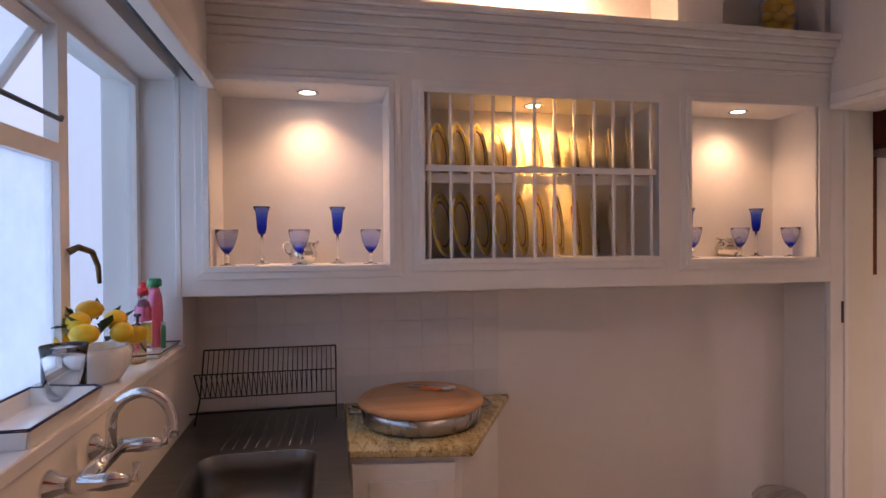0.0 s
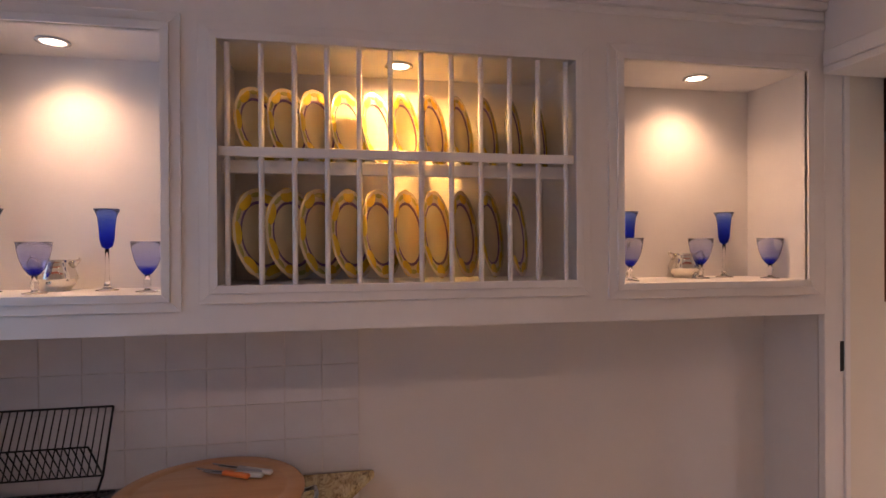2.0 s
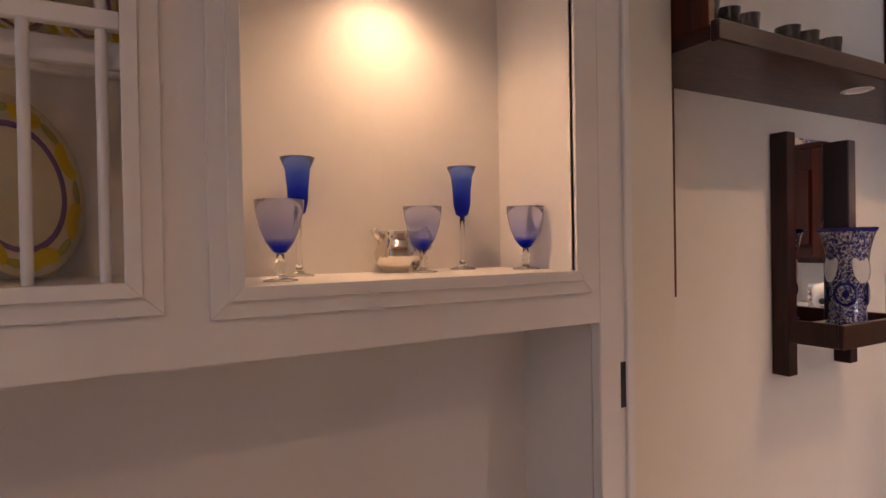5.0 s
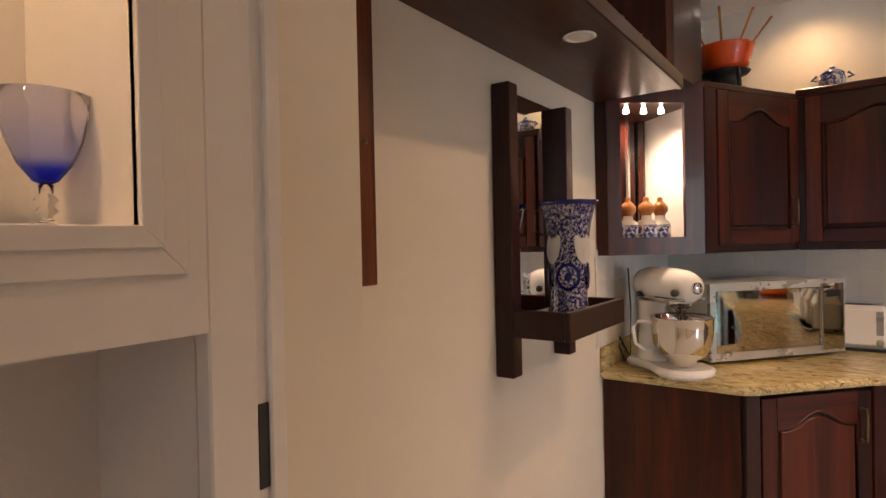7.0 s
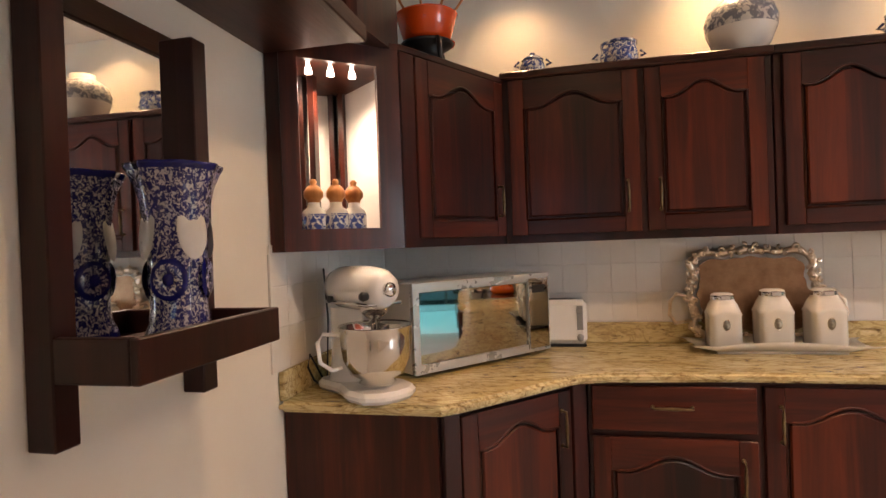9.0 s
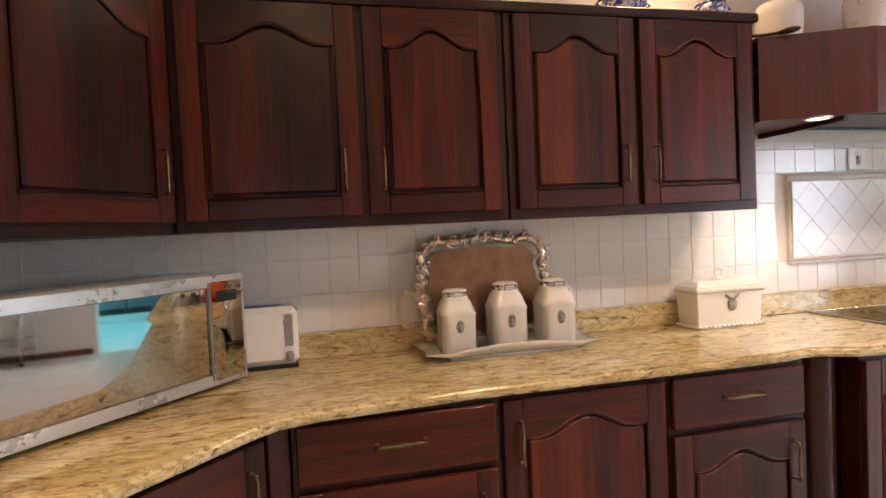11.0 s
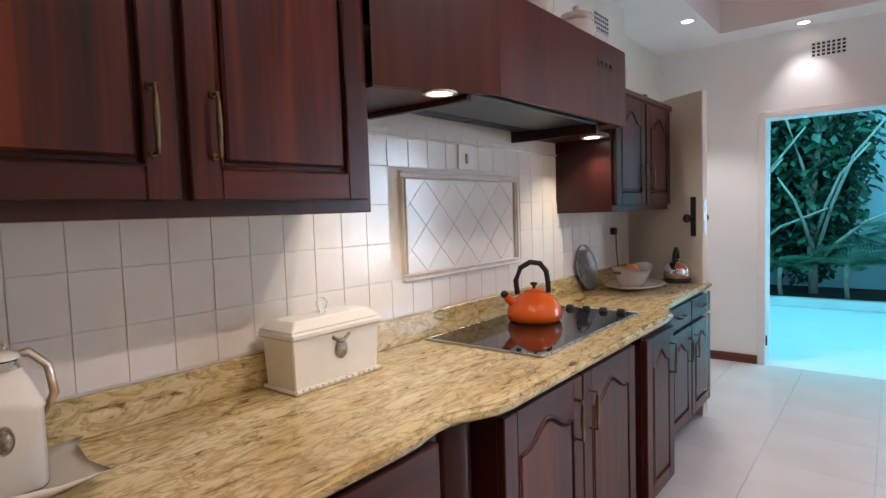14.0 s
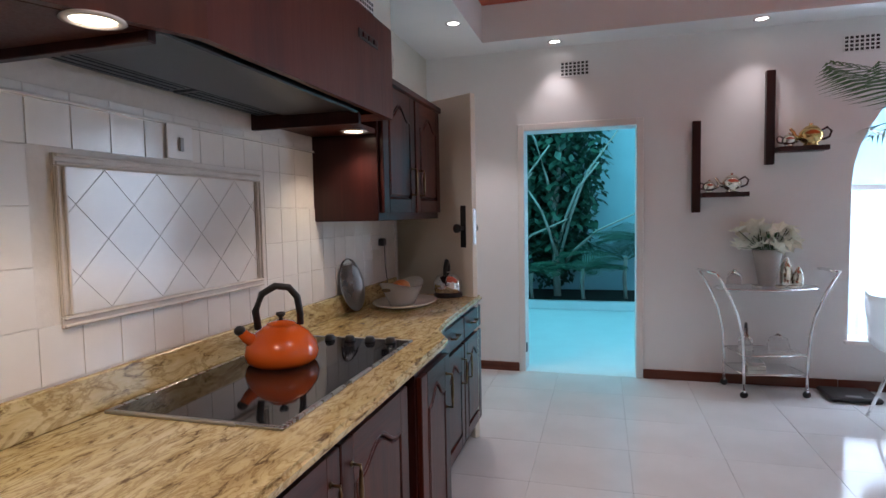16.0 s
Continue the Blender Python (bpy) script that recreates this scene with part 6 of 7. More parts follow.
platter_and_bowl()


# ---- on top of the wall cabinets ----
def pot(name, x, y, z, prof, mat, label, lid=None, lidmat=None, handles=False, group="pots on the cabinets"):
    p = thing(name, pose(x, y, z), label, "pot", group)
    part("body", lathe(prof, 36), mat, p)
    if lid:
        part("lid", lathe(lid, 32), lidmat or mat, p)
    if handles:
        for s in (-1, 1):
            part("handle", tube([(0, s * prof[2][0] * 1.15, 0.05), (0, s * (prof[2][0] * 1.15 + 0.022), 0.055), (0, s * prof[2][0] * 1.15, 0.075)], 0.006, 6), lidmat or mat, p)
    return p


ZT = UP1 + 0.0005
sm = [(0, 0), (0.040, 0), (0.054, 0.022), (0.058, 0.046), (0.049, 0.068), (0.046, 0.07), (0, 0.07)]
smlid = [(0.049, 0.0705), (0.051, 0.076), (0.030, 0.092), (0.011, 0.098), (0.013, 0.108), (0, 0.113)]
pot("sugar_pot", 5.31, 1.46, ZT, sm, "bluewhite", "small blue and white ceramic pot with a lid", smlid, "bluedark", True)
pot("sugar_pot", 5.31, -0.46, ZT, sm, "bluewhite", "small blue and white ceramic pot with a lid", smlid, "bluedark", True)
md = [(0, 0), (0.06, 0), (0.080, 0.028), (0.084, 0.058), (0.075, 0.088), (0.077, 0.098), (0, 0.098)]
mdlid = [(0.079, 0.0985), (0.081, 0.112), (0.066, 0.119), (0, 0.121)]
pot("tureen", 5.32, 1.075, ZT, md, "bluewhite", "round blue and white pot with a dark flat lid", mdlid, "bluedark", True)
pot("tureen", 5.32, -0.06, ZT, [(r * 1.05, z) for r, z in md], "bluewhite", "broad blue and white tureen with a dark lid", [(r * 1.05, z) for r, z in mdlid], "bluedark", True)
gv = pot("ginger_vase", 5.36, 0.56, ZT, [(0, 0), (0.075, 0), (0.08, 0.012), (0.116, 0.056), (0.141, 0.118), (0.145, 0.163), (0.13, 0.206), (0.093, 0.238), (0.065, 0.256), (0.067, 0.28), (0.058, 0.28), (0, 0.25)], "ceramic", "round white porcelain vase with a grey brushed band")
part("painted_band", lathe([(0.1425, 0.121), (0.1475, 0.163), (0.1325, 0.2075), (0.0965, 0.2385)], 48), "greywhite", gv)


def fondue():
    f = thing("fondue_set", pose(4.965, 1.875, ZT - 0.018, 0, 0, 75) @ Matrix.Diagonal((1.12, 1.12, 1.12, 1)), "red-orange enamel fondue pot with forks on a black stand", "fondue set")
    st_ = part("stand", lathe([(0.085, 0.0), (0.085, 0.012), (0.06, 0.016), (0.055, 0.06), (0.09, 0.075), (0.10, 0.085), (0.085, 0.088), (0, 0.085)], 32), "iron", f)
    for k in range(3):
        a = 2 * math.pi * k / 3 + 0.4
        part("leg", tube([(0.095 * math.cos(a), 0.095 * math.sin(a), 0.085), (0.105 * math.cos(a), 0.105 * math.sin(a), 0.04), (0.11 * math.cos(a), 0.11 * math.sin(a), 0.0)], 0.009, 8), "iron", st_)
    part("pot", lathe([(0, 0.089), (0.07, 0.089), (0.09, 0.105), (0.105, 0.15), (0.112, 0.185), (0.118, 0.19), (0.112, 0.193), (0.10, 0.15), (0.08, 0.11), (0, 0.10)], 40), "redenam", f)
    part("grip", tube([(0.0, -0.105, 0.155), (0.0, -0.15, 0.15), (0.0, -0.20, 0.148)], 0.017, 10, taper=lambda t: 0.75 + 0.4 * t), "redenam", f)
    for a, l in ((2.6, 0.13), (1.9, 0.15), (0.3, 0.14), (1.2, 0.16), (3.4, 0.12)):
        c, s = math.cos(a), math.sin(a)
        part("fork", tube([(0.03 * c, 0.03 * s, 0.12), (0.11 * c, 0.11 * s, 0.20), ((0.11 + l * 0.55) * c, (0.11 + l * 0.55) * s, 0.20 + l * 0.7)], 0.005, 6), "copperwood", f)
    return f


fondue()
HZ = 2.0505
jar = [(0, 0), (0.07, 0), (0.075, 0.01), (0.085, 0.08), (0.088, 0.15), (0.08, 0.18), (0.07, 0.185), (0, 0.185)]


def hood_jar(name, x, y, z, k, h, mat, label, lid=None, lidmat="ceramic"):
    p = thing(name, pose(x, y, z), label, "jar", "jars on the hood")
    part("body", lathe([(r * k, zz * h) for r, zz in jar], 36), "ceramic", p)
    part("painted_panel", lathe([(0.0765 * k, 0.03 * h), (0.0862 * k, 0.08 * h), (0.0892 * k, 0.14 * h)], 36), mat, p)
    if lid:
        part("lid", lathe([(r * k, zz + 0.185 * h) for r, zz in lid], 32), lidmat, p)
    return p


domelid = [(0.074, 0.0005), (0.085, 0.004), (0.07, 0.03), (0.03, 0.045), (0.012, 0.048), (0.016, 0.062), (0.008, 0.07), (0, 0.07)]
hood_jar("utensil_jar", 5.33, -0.80, HZ, 1.05, 1.0, "ceramic", "plain ivory ceramic jar on the hood")
hood_jar("utensil_jar", 5.24, -1.16, HZ, 0.95, 1.2, "bluesparse", "ivory ceramic jar with a blue motif")
hood_jar("storage_jar", 5.22, -1.46, HZ, 1.15, 1.1, "bluesparse", "large ivory jar with a blue painted motif")
hood_jar("lidded_jar", 5.16, -1.76, HZ, 0.92, 0.55, "bluesparse", "ivory lidded jar with a brown knob", domelid)
hood_jar("lidded_jar", 5.32, -2.0, HZ, 0.6, 0.45, "ceramic", "small ivory lidded jar", domelid)
hood_jar("storage_jar", 5.36, -2.62, 1.9855, 1.0, 1.05, "bluesparse", "ivory jar with a black lid on the far cabinet", [(0.072, 0.0005), (0.08, 0.002), (0.08, 0.016), (0.06, 0.03), (0, 0.032)], "iron")
pot("small_jar", 5.34, -3.02, 1.9855, [(0, 0), (0.045, 0), (0.05, 0.02), (0.05, 0.06), (0, 0.06)], "bluedark", "small dark blue pot on the far cabinet")
for y, a in ((-0.68, 30), (-1.02, -20)):
    k = thing("spoon_rest", pose(5.16, y, HZ, 0, 0, a), "dark carved wooden spoon on the hood", "spoon", "spoons on the hood")
    part("bowl", ball((0, 0, 0.012), 0.03, 1.5, 0.8, 0.4, 2), "mahog_d", k)
    part("handle", tube([(0.03, 0, 0.012), (0.10, 0, 0.02), (0.14, 0, 0.03)], 0.007, 6), "mahog_d", k)


# ---- far end ----
def vent(m, cols=7, rows=4):
    v = thing("wall_vent", m, "white plastered air brick with dark holes", "vent", "wall vents")
    part("plate", bx(-0.115, 0.115, -0.008, 0.0, -0.06, 0.06, 0.002), "ceil", v)
    for i in range(cols):
        for j in range(rows):
            x, z = -0.096 + i * 0.032, -0.042 + j * 0.028
            part("hole", bx(x - 0.010, x + 0.010, -0.0095, -0.0075, z - 0.009, z + 0.009), "black", v)
    return v


vn = vent(pose(4.495, YE, 2.515, 0, 0, 180))
copy_thing(vn, pose(2.50, YE, 2.52, 0, 0, 180))
copy_thing(vn, pose(XW, -2.95, 2.52, 0, 0, FACE))

dl = recessed_lamp(pose(5.29, -3.90, CEIL), "lampwhite", 0.04, "ceiling downlights")
# fittings at (5.30, -2.4) and (3.9, 1.2) belong to added fill lamps
for x, y in ((4.64, -4.57), (3.19, -4.52), (5.33, 1.55), (5.33, 0.65), (5.33, -0.3), (5.30, -2.4), (3.9, 1.2), (4.35, 0.15)):
    copy_thing(dl, pose(x, y, CEIL))
# invented fitting for the fill light in the tray
copy_thing(dl, pose(3.7, -0.9, 2.985))


def inner_door():
    a, b = Vector((5.005, -3.215)), Vector((5.71, -3.62))
    ang = math.degrees(math.atan2(b.y - a.y, b.x - a.x))
    d = tagged(new("door_2"), "cream painted door standing open with a black lock plate", "door", "", ST)
    d.matrix_world = pose(a.x, a.y, 0.008, 0, 0, ang)
    part("leaf", bx(0, 0.81, -0.02, 0.02, 0, 2.05, 0.003), "doorp", d)
    part("lock_edge", bx(-0.002, 0.001, -0.012, 0.012, 1.17, 1.38), "steel", d)
    for s in (-1, 1):
        pl = part("lock_plate", bx(0.05, 0.095, s * 0.021 - 0.002, s * 0.021 + 0.002, 1.15, 1.40, 0.002), "iron", d)
        part("knob", lathe([(0, 0), (0.012, 0), (0.010, 0.03), (0.026, 0.045), (0.027, 0.06), (0.015, 0.07), (0, 0.071)], 20, pose(0.072, s * 0.022, 1.265, 90 if s < 0 else -90, 0, 0)), "iron", pl)
    return d


inner_door()
solid("tile_edge_trim", bx(XW - 0.016, XW - 0.002, -3.345, -3.325, ZC + 0.002, 2.2, 0.002), "white", "glossy white tile edge trim", "trim", ST)
for i, (x0, x1) in enumerate(((4.967, 5.75), (2.60, 3.963), (-1.15, 2.595))):
    solid("baseboard", bx(x0, x1, YE, YE + 0.018, 0, 0.075, 0.004), "skirt", "red-brown stained timber skirting board", "skirting", ST)
dt = tagged(new("door_3"), "white doorway trim open to the garden", "doorway", "", ST)
for x0, x1 in ((3.965, 4.018), (4.912, 4.965)):
    part("architrave", bx(x0, x1, YE + 0.001, YE + 0.016, 0, 2.09, 0.004), "paint", dt)
part("architrave", bx(4.018, 4.912, YE + 0.001, YE + 0.016, 2.035, 2.09, 0.004), "paint", dt)
part("threshold", bx(4.018, 4.912, YE - 0.22, YE, -0.02, 0.002), "patiofloor", dt)
part("bolt", bx(4.902, 4.9115, YE - 0.05, YE - 0.02, 0.16, 0.24, 0.002), "iron", dt)


def arch_window():
    w = tagged(new("window_2"), "arched window with white bars and sheer curtains", "window", "", ST)
    cx, r, zs, y = 1.63, 0.905, 1.5, YE - 0.17
    bars = bmesh.new()
    tube([(cx + r * math.cos(a), y, zs + r * math.sin(a)) for a in [math.pi * i / 24 for i in range(25)]], 0.022, 8, bars)
    part("arch_bar", bars, "paint", w)
    part("arch_bar", tube([(cx + 0.45 * math.cos(a), y, zs + 0.45 * math.sin(a)) for a in [math.pi * i / 24 for i in range(25)]], 0.012, 8), "paint", w)
    for k in range(1, 6):
        a = math.pi * k / 6
        part("glazing_bar", tube([(cx + 0.45 * math.cos(a), y, zs + 0.45 * math.sin(a)), (cx + r * math.cos(a), y, zs + r * math.sin(a))], 0.011, 6), "paint", w)
    part("transom", bx(cx - r, cx + r, y - 0.02, y + 0.02, zs - 0.02, zs + 0.02, 0.003), "paint", w)
    for x in (-0.45, 0.0, 0.45):
        part("glazing_bar", bx(cx + x - 0.012, cx + x + 0.012, y - 0.015, y + 0.015, 0.38, zs - 0.02), "paint", w)
    for z in (0.76, 1.13):
        part("glazing_bar", bx(cx - r, cx + r, y - 0.012, y + 0.012, z - 0.01, z + 0.01), "paint", w)
    part("window_sill", bx(cx - r - 0.03, cx + r + 0.03, YE - 0.20, YE + 0.035, 0.345, 0.3735, 0.004), "paint", w)
    # sheer curtain in soft folds
    bm = bmesh.new()
    n, lo, hi = 160, [], []
    for i in range(n + 1):
        x = cx - r + 0.02 + (2 * r - 0.04) * i / n
        yy = YE - 0.10 + 0.014 * math.sin(i * 0.9) + 0.006 * math.sin(i * 0.37)
        lo.append(bm.verts.new((x, yy, 0.39)))
        hi.append(bm.verts.new((x, yy, zs - 0.03)))
    for i in range(n):
        bm.faces.new((lo[i], lo[i + 1], hi[i + 1], hi[i])).smooth = True
    part("curtain", bm, "sheer", w, "sheer white curtain")
    return w


arch_window()
solid("backdrop_arch", bx(-1.0, 3.2, -5.75, -5.73, -0.2, 3.6), "archglow", "bright blue daylight outside the arched window", "backdrop", ST)


def tea_shelf(x, z0, z1, zs, x1, label):
    s = thing("wall_shelf", pose(0, 0, 0), label, "shelf", "shelves on the end wall")
    part("post", bx(x - 0.03, x + 0.03, YE + 0.002, YE + 0.05, z0, z1, 0.003), "mahog_d", s)
    part("board", bx(x1, x - 0.03, YE + 0.002, YE + 0.14, zs - 0.035, zs, 0.003), "mahog_d", s)
    return s


def teapot(m, k, mat, label, lidh=0.02):
    t = thing("teapot", m, label, "teapot", "silver tea sets")
    prof = [(0, 0), (0.04, 0), (0.042, 0.006), (0.034, 0.014), (0.055, 0.03), (0.066, 0.055), (0.062, 0.08), (0.048, 0.098), (0.04, 0.104), (0, 0.104)]
    part("body", lathe([(r * k, z * k) for r, z in prof], 32), mat, t)
    part("lid", lathe([(0.042 * k, 0.1045 * k), (0.03 * k, 0.116 * k), (0.008 * k, 0.124 * k), (0.012 * k, 0.134 * k), (0, 0.138 * k)], 24), mat, t)
    part("spout", tube([(0.055 * k, 0, 0.045 * k), (0.085 * k, 0, 0.06 * k), (0.095 * k, 0, 0.09 * k), (0.112 * k, 0, 0.108 * k)], 0.013 * k, 8, taper=lambda u: 1.2 - 0.6 * u), mat, t)
    part("handle", tube([(-0.055 * k, 0, 0.09 * k), (-0.085 * k, 0, 0.108 * k), (-0.108 * k, 0, 0.085 * k), (-0.098 * k, 0, 0.05 * k), (-0.06 * k, 0, 0.035 * k)], 0.007 * k, 8), "mahog_d", t)
    return t


tea_shelf(3.585, 1.333, 2.032, 1.482, 3.235, "dark wood wall shelf with a tall post, lower one")
tea_shelf(3.083, 1.68, 2.37, 1.80, 2.725, "dark wood wall shelf with a tall post, higher one")
teapot(pose(3.50, YE + 0.08, 1.4822, 0, 0, 180), 0.72, "silver", "small silver sugar pot on a shelf")
teapot(pose(3.345, YE + 0.08, 1.4822, 0, 0, 0), 1.05, "silver", "round polished silver teapot on a shelf")
teapot(pose(2.97, YE + 0.08, 1.8002, 0, 0, 180), 0.75, "silver", "small silver sugar pot on a shelf")
teapot(pose(2.83, YE + 0.08, 1.8002, 0, 0, 0), 1.2, "gilt", "tall gilt teapot on a shelf")


def trolley():
    t = thing("tea_trolley", pose(3.13, -4.56, 0, 0, 0, 193) @ Matrix.Diagonal((1.09, 1, 1, 1)), "chrome tea trolley with curved legs and glass shelves", "trolley")
    top = 0.775
    for sx in (-1, 1):
        for sy in (-1, 1):
            y = sy * 0.16
            part("leg", tube([(sx * 0.20, y, 0.05), (sx * 0.205, y, 0.30), (sx * 0.215, y, 0.45), (sx * 0.245, y, 0.60), (sx * 0.30, y, 0.74), (sx * 0.35, y, 0.84), (sx * 0.385, y, 0.90)], 0.009, 10), "chrome", t)
            w = part("castor", lathe([(0, -0.011), (0.022, -0.011), (0.026, 0), (0.022, 0.011), (0, 0.011)], 20, pose(sx * 0.20, y, 0.026, 90, 0, 0)), "iron", t)
            part("fork", bx(sx * 0.20 - 0.008, sx * 0.20 + 0.008, y - 0.016, y + 0.016, 0.040, 0.062, 0.003), "chrome", w)
        part("handle_bar", tube([(sx * 0.385, -0.16, 0.90), (sx * 0.392, 0, 0.905), (sx * 0.385, 0.16, 0.90)], 0.011, 10), "chrome", t)
    oval = [(0.325 * math.cos(a), 0.20 * math.sin(a)) for a in [2 * math.pi * k / 40 for k in range(40)]]
    part("glass_top", prism(oval, top, top + 0.008), "clear", t)
    part("top_rim", tube([(x * 1.01, y * 1.01, top + 0.004) for x, y in oval + oval[:1]], 0.007, 8), "chrome", t)
    for z, mt in ((0.30, "clear"), (0.165, "mirror")):
        part("lower_shelf", bx(-0.20, 0.20, -0.16, 0.16, z, z + 0.006), mt, t)
        part("shelf_rail", tube([(-0.20, -0.16, z + 0.004), (0.20, -0.16, z + 0.004), (0.20, 0.16, z + 0.004), (-0.20, 0.16, z + 0.004), (-0.20, -0.16, z + 0.004)], 0.006, 8), "chrome", t)
    return t


trolley()


def lily_vase():
    v = thing("flower_vase", pose(3.115, -4.59, 0.7835) @ Matrix.Diagonal((1.15, 1.05, 1.15, 1)), "tapered frosted vase of white lilies", "vase")
    part("vase", lathe([(0, 0), (0.045, 0), (0.05, 0.01), (0.07, 0.14), (0.088, 0.235), (0.084, 0.235), (0.064, 0.14), (0, 0.02)], 32), "vasegrey", v)
    rr = random.Random(11)
    for i in range(38):
        a, rad = rr.uniform(0, 6.28), rr.uniform(0.02, 0.18)
        z = 0.255 + rr.uniform(0, 0.15) - rad * 0.25
        c = Vector((rad * math.cos(a), 0.7 * rad * math.sin(a), z))
        bm = bmesh.new()
        for k in range(6):
            b2 = 2 * math.pi * k / 6
            d = Vector((math.cos(b2), math.sin(b2), 0.55))
            s = Vector((-math.sin(b2), math.cos(b2), 0)) * 0.021
            p = [bm.verts.new(q) for q in (Vector((0, 0, 0)), d * 0.036 + s, d * 0.072 + Vector((0, 0, -0.02)), d * 0.036 - s)]
            bm.faces.new(p)
        bm.transform(Matrix.Translation(c) @ Euler((rr.uniform(-0.9, 0.9), rr.uniform(-0.9, 0.9), a)).to_matrix().to_4x4())
        part("lily", bm, "petal", v)
        part("stem", tube([(0.02 * math.cos(a), 0.02 * math.sin(a), 0.08), (0.05 * math.cos(a), 0.05 * math.sin(a), 0.238), c], 0.0025, 5), "leaf", v)
    for i in range(9):
        a = rr.uniform(0, 6.28)
        t = bmesh.new()
        p = [t.verts.new(q) for q in ((0, 0, 0), (0.05, -0.013, 0.02), (0.12, 0, 0.0), (0.05, 0.013, 0.02))]
        t.faces.new(p)
        t.transform(Matrix.Translation((0.05 * math.cos(a), 0.05 * math.sin(a), 0.24 + rr.uniform(0, 0.08))) @ Matrix.Rotation(a, 4, "Z") @ Matrix.Rotation(rr.uniform(-0.9, 0.1), 4, "Y"))
        part("leaf", t, "leaf", v)
    return v


lily_vase()


def shaker(x, y, h, r, label):
    s = thing("cocktail_shaker", pose(x, y, 0.7835), label, "shaker", "shakers on the trolley")
    part("body", lathe([(0, 0), (r * 0.8, 0), (r, h * 0.1), (r * 1.05, h * 0.45), (r * 0.9, h * 0.66), (r * 0.85, h * 0.7), (0, h * 0.7)], 28), "silver", s)
    part("cap", lathe([(r * 0.86, h * 0.701), (r * 0.5, h * 0.85), (r * 0.42, h * 0.95), (r * 0.2, h), (0, h)], 24), "silver", s)
    return s


shaker(2.985, -4.60, 0.215, 0.042, "polished silver water jug on the trolley")
shaker(2.915, -4.57, 0.15, 0.034, "small polished silver shaker on the trolley")
gc = thing("glass_cloche", pose(3.335, -4.58, 0.7835), "clear glass dome on the trolley", "dome")
part("dome", lathe([(0.05, 0), (0.052, 0.05), (0.04, 0.09), (0.015, 0.105), (0.012, 0.12), (0, 0.122)], 28), "clear", gc)
for i, (x, y, k) in enumerate(((3.20, -4.49, 1), (3.05, -4.50, 1), (2.97, -4.49, 0.8))):
    c = thing("small_dish", pose(x, y, 0.7835), "small silver dish on the trolley", "dish", "dishes on the trolley")
    part("dish", lathe([(0, 0), (0.03 * k, 0), (0.042 * k, 0.016), (0.04 * k, 0.017), (0.028 * k, 0.004), (0, 0.003)], 24), "silver", c)
dc = thing("decanter", pose(3.25, -4.58, 0.3065), "clear stoppered decanter on the lower shelf", "decanter")
part("body", lathe([(0, 0), (0.05, 0), (0.055, 0.02), (0.045, 0.08), (0.015, 0.11), (0.014, 0.16), (0, 0.16)], 24), "clear", dc)
part("stopper", lathe([(0, 0.161), (0.012, 0.161), (0.01, 0.20), (0, 0.205)], 14), "black", dc)
gp = thing("glass_teapot", pose(3.03, -4.60, 0.3065), "clear glass teapot on the lower shelf", "teapot")
part("body", lathe([(0, 0), (0.06, 0), (0.075, 0.04), (0.06, 0.09), (0.03, 0.105), (0.01, 0.12), (0, 0.125)], 28), "clear", gp)
bk = thing("book_stack", pose(3.19, -4.58, 0.1715), "two pale books lying on the bottom shelf", "books")
part("book", bx(-0.06, 0.06, -0.08, 0.08, 0, 0.03, 0.002), "ceramic", bk)
part("book", bx(-0.055, 0.05, -0.075, 0.07, 0.0305, 0.05, 0.002), "white", bk)
sc = thing("bathroom_scale", pose(2.60, -4.52, 0), "flat black bathroom scale on the floor", "scale")
part("body", bx(-0.16, 0.16, -0.14, 0.14, 0.008, 0.04, 0.01), "black", sc)
part("display", bx(-0.05, 0.05, 0.07, 0.11, 0.0395, 0.0415, 0.001), "grey", sc)
for x in (-0.12, 0.12):
    for y in (-0.1, 0.1):
        part("foot", lathe([(0, 0), (0.015, 0), (0.015, 0.009), (0, 0.009)], 12, pose(x, y, 0)), "black", sc)
solid("rug", bx(0.9, 2.30, -4.55, -3.1, 0.0005, 0.010, 0.003), "rug", "grey woven rug on the tiled floor", "rug")


def shell_chair():
    c = thing("shell_chair", pose(2.38, -4.02, 0.0005, 0, 0, -165), "white moulded shell chair with thin legs", "chair")
    bm = bmesh.new()
    rings = []
    for i in range(13):
        u = i / 12
        if u < 0.5:
            x, z = 0.22 - 0.44 * (u / 0.5), 0.45 - 0.03 * math.sin(math.pi * u / 0.5)
        else:
            v = (u - 0.5) / 0.5
            x, z = -0.22 - 0.10 * v, 0.45 + 0.36 * v
        ring = []
        for j in range(11):
            s = -1 + 2 * j / 10
            w = 0.23 * (1 - 0.25 * max(0, u - 0.8) * 5)
            ring.append(bm.verts.new((x + 0.06 * s * s * max(0, min(1, (u - 0.35) * 3)), w * s, z + 0.05 * s * s * (1 - 0.4 * u))))
        rings.append(ring)
    for p, q in zip(rings, rings[1:]):
        for j in range(10):
            bm.faces.new((p[j], p[j + 1], q[j + 1], q[j])).smooth = True
    bmesh.ops.solidify(bm, geom=bm.faces[:], thickness=0.008)
    part("seat_shell", bm, "white", c)
    for sx in (-1, 1):
        for sy in (-1, 1):
            part("leg", tube([(sx * 0.10, sy * 0.10, 0.425), (sx * 0.2, sy * 0.2, 0.0)], 0.011, 8), "chrome", c)
    return c


shell_chair()


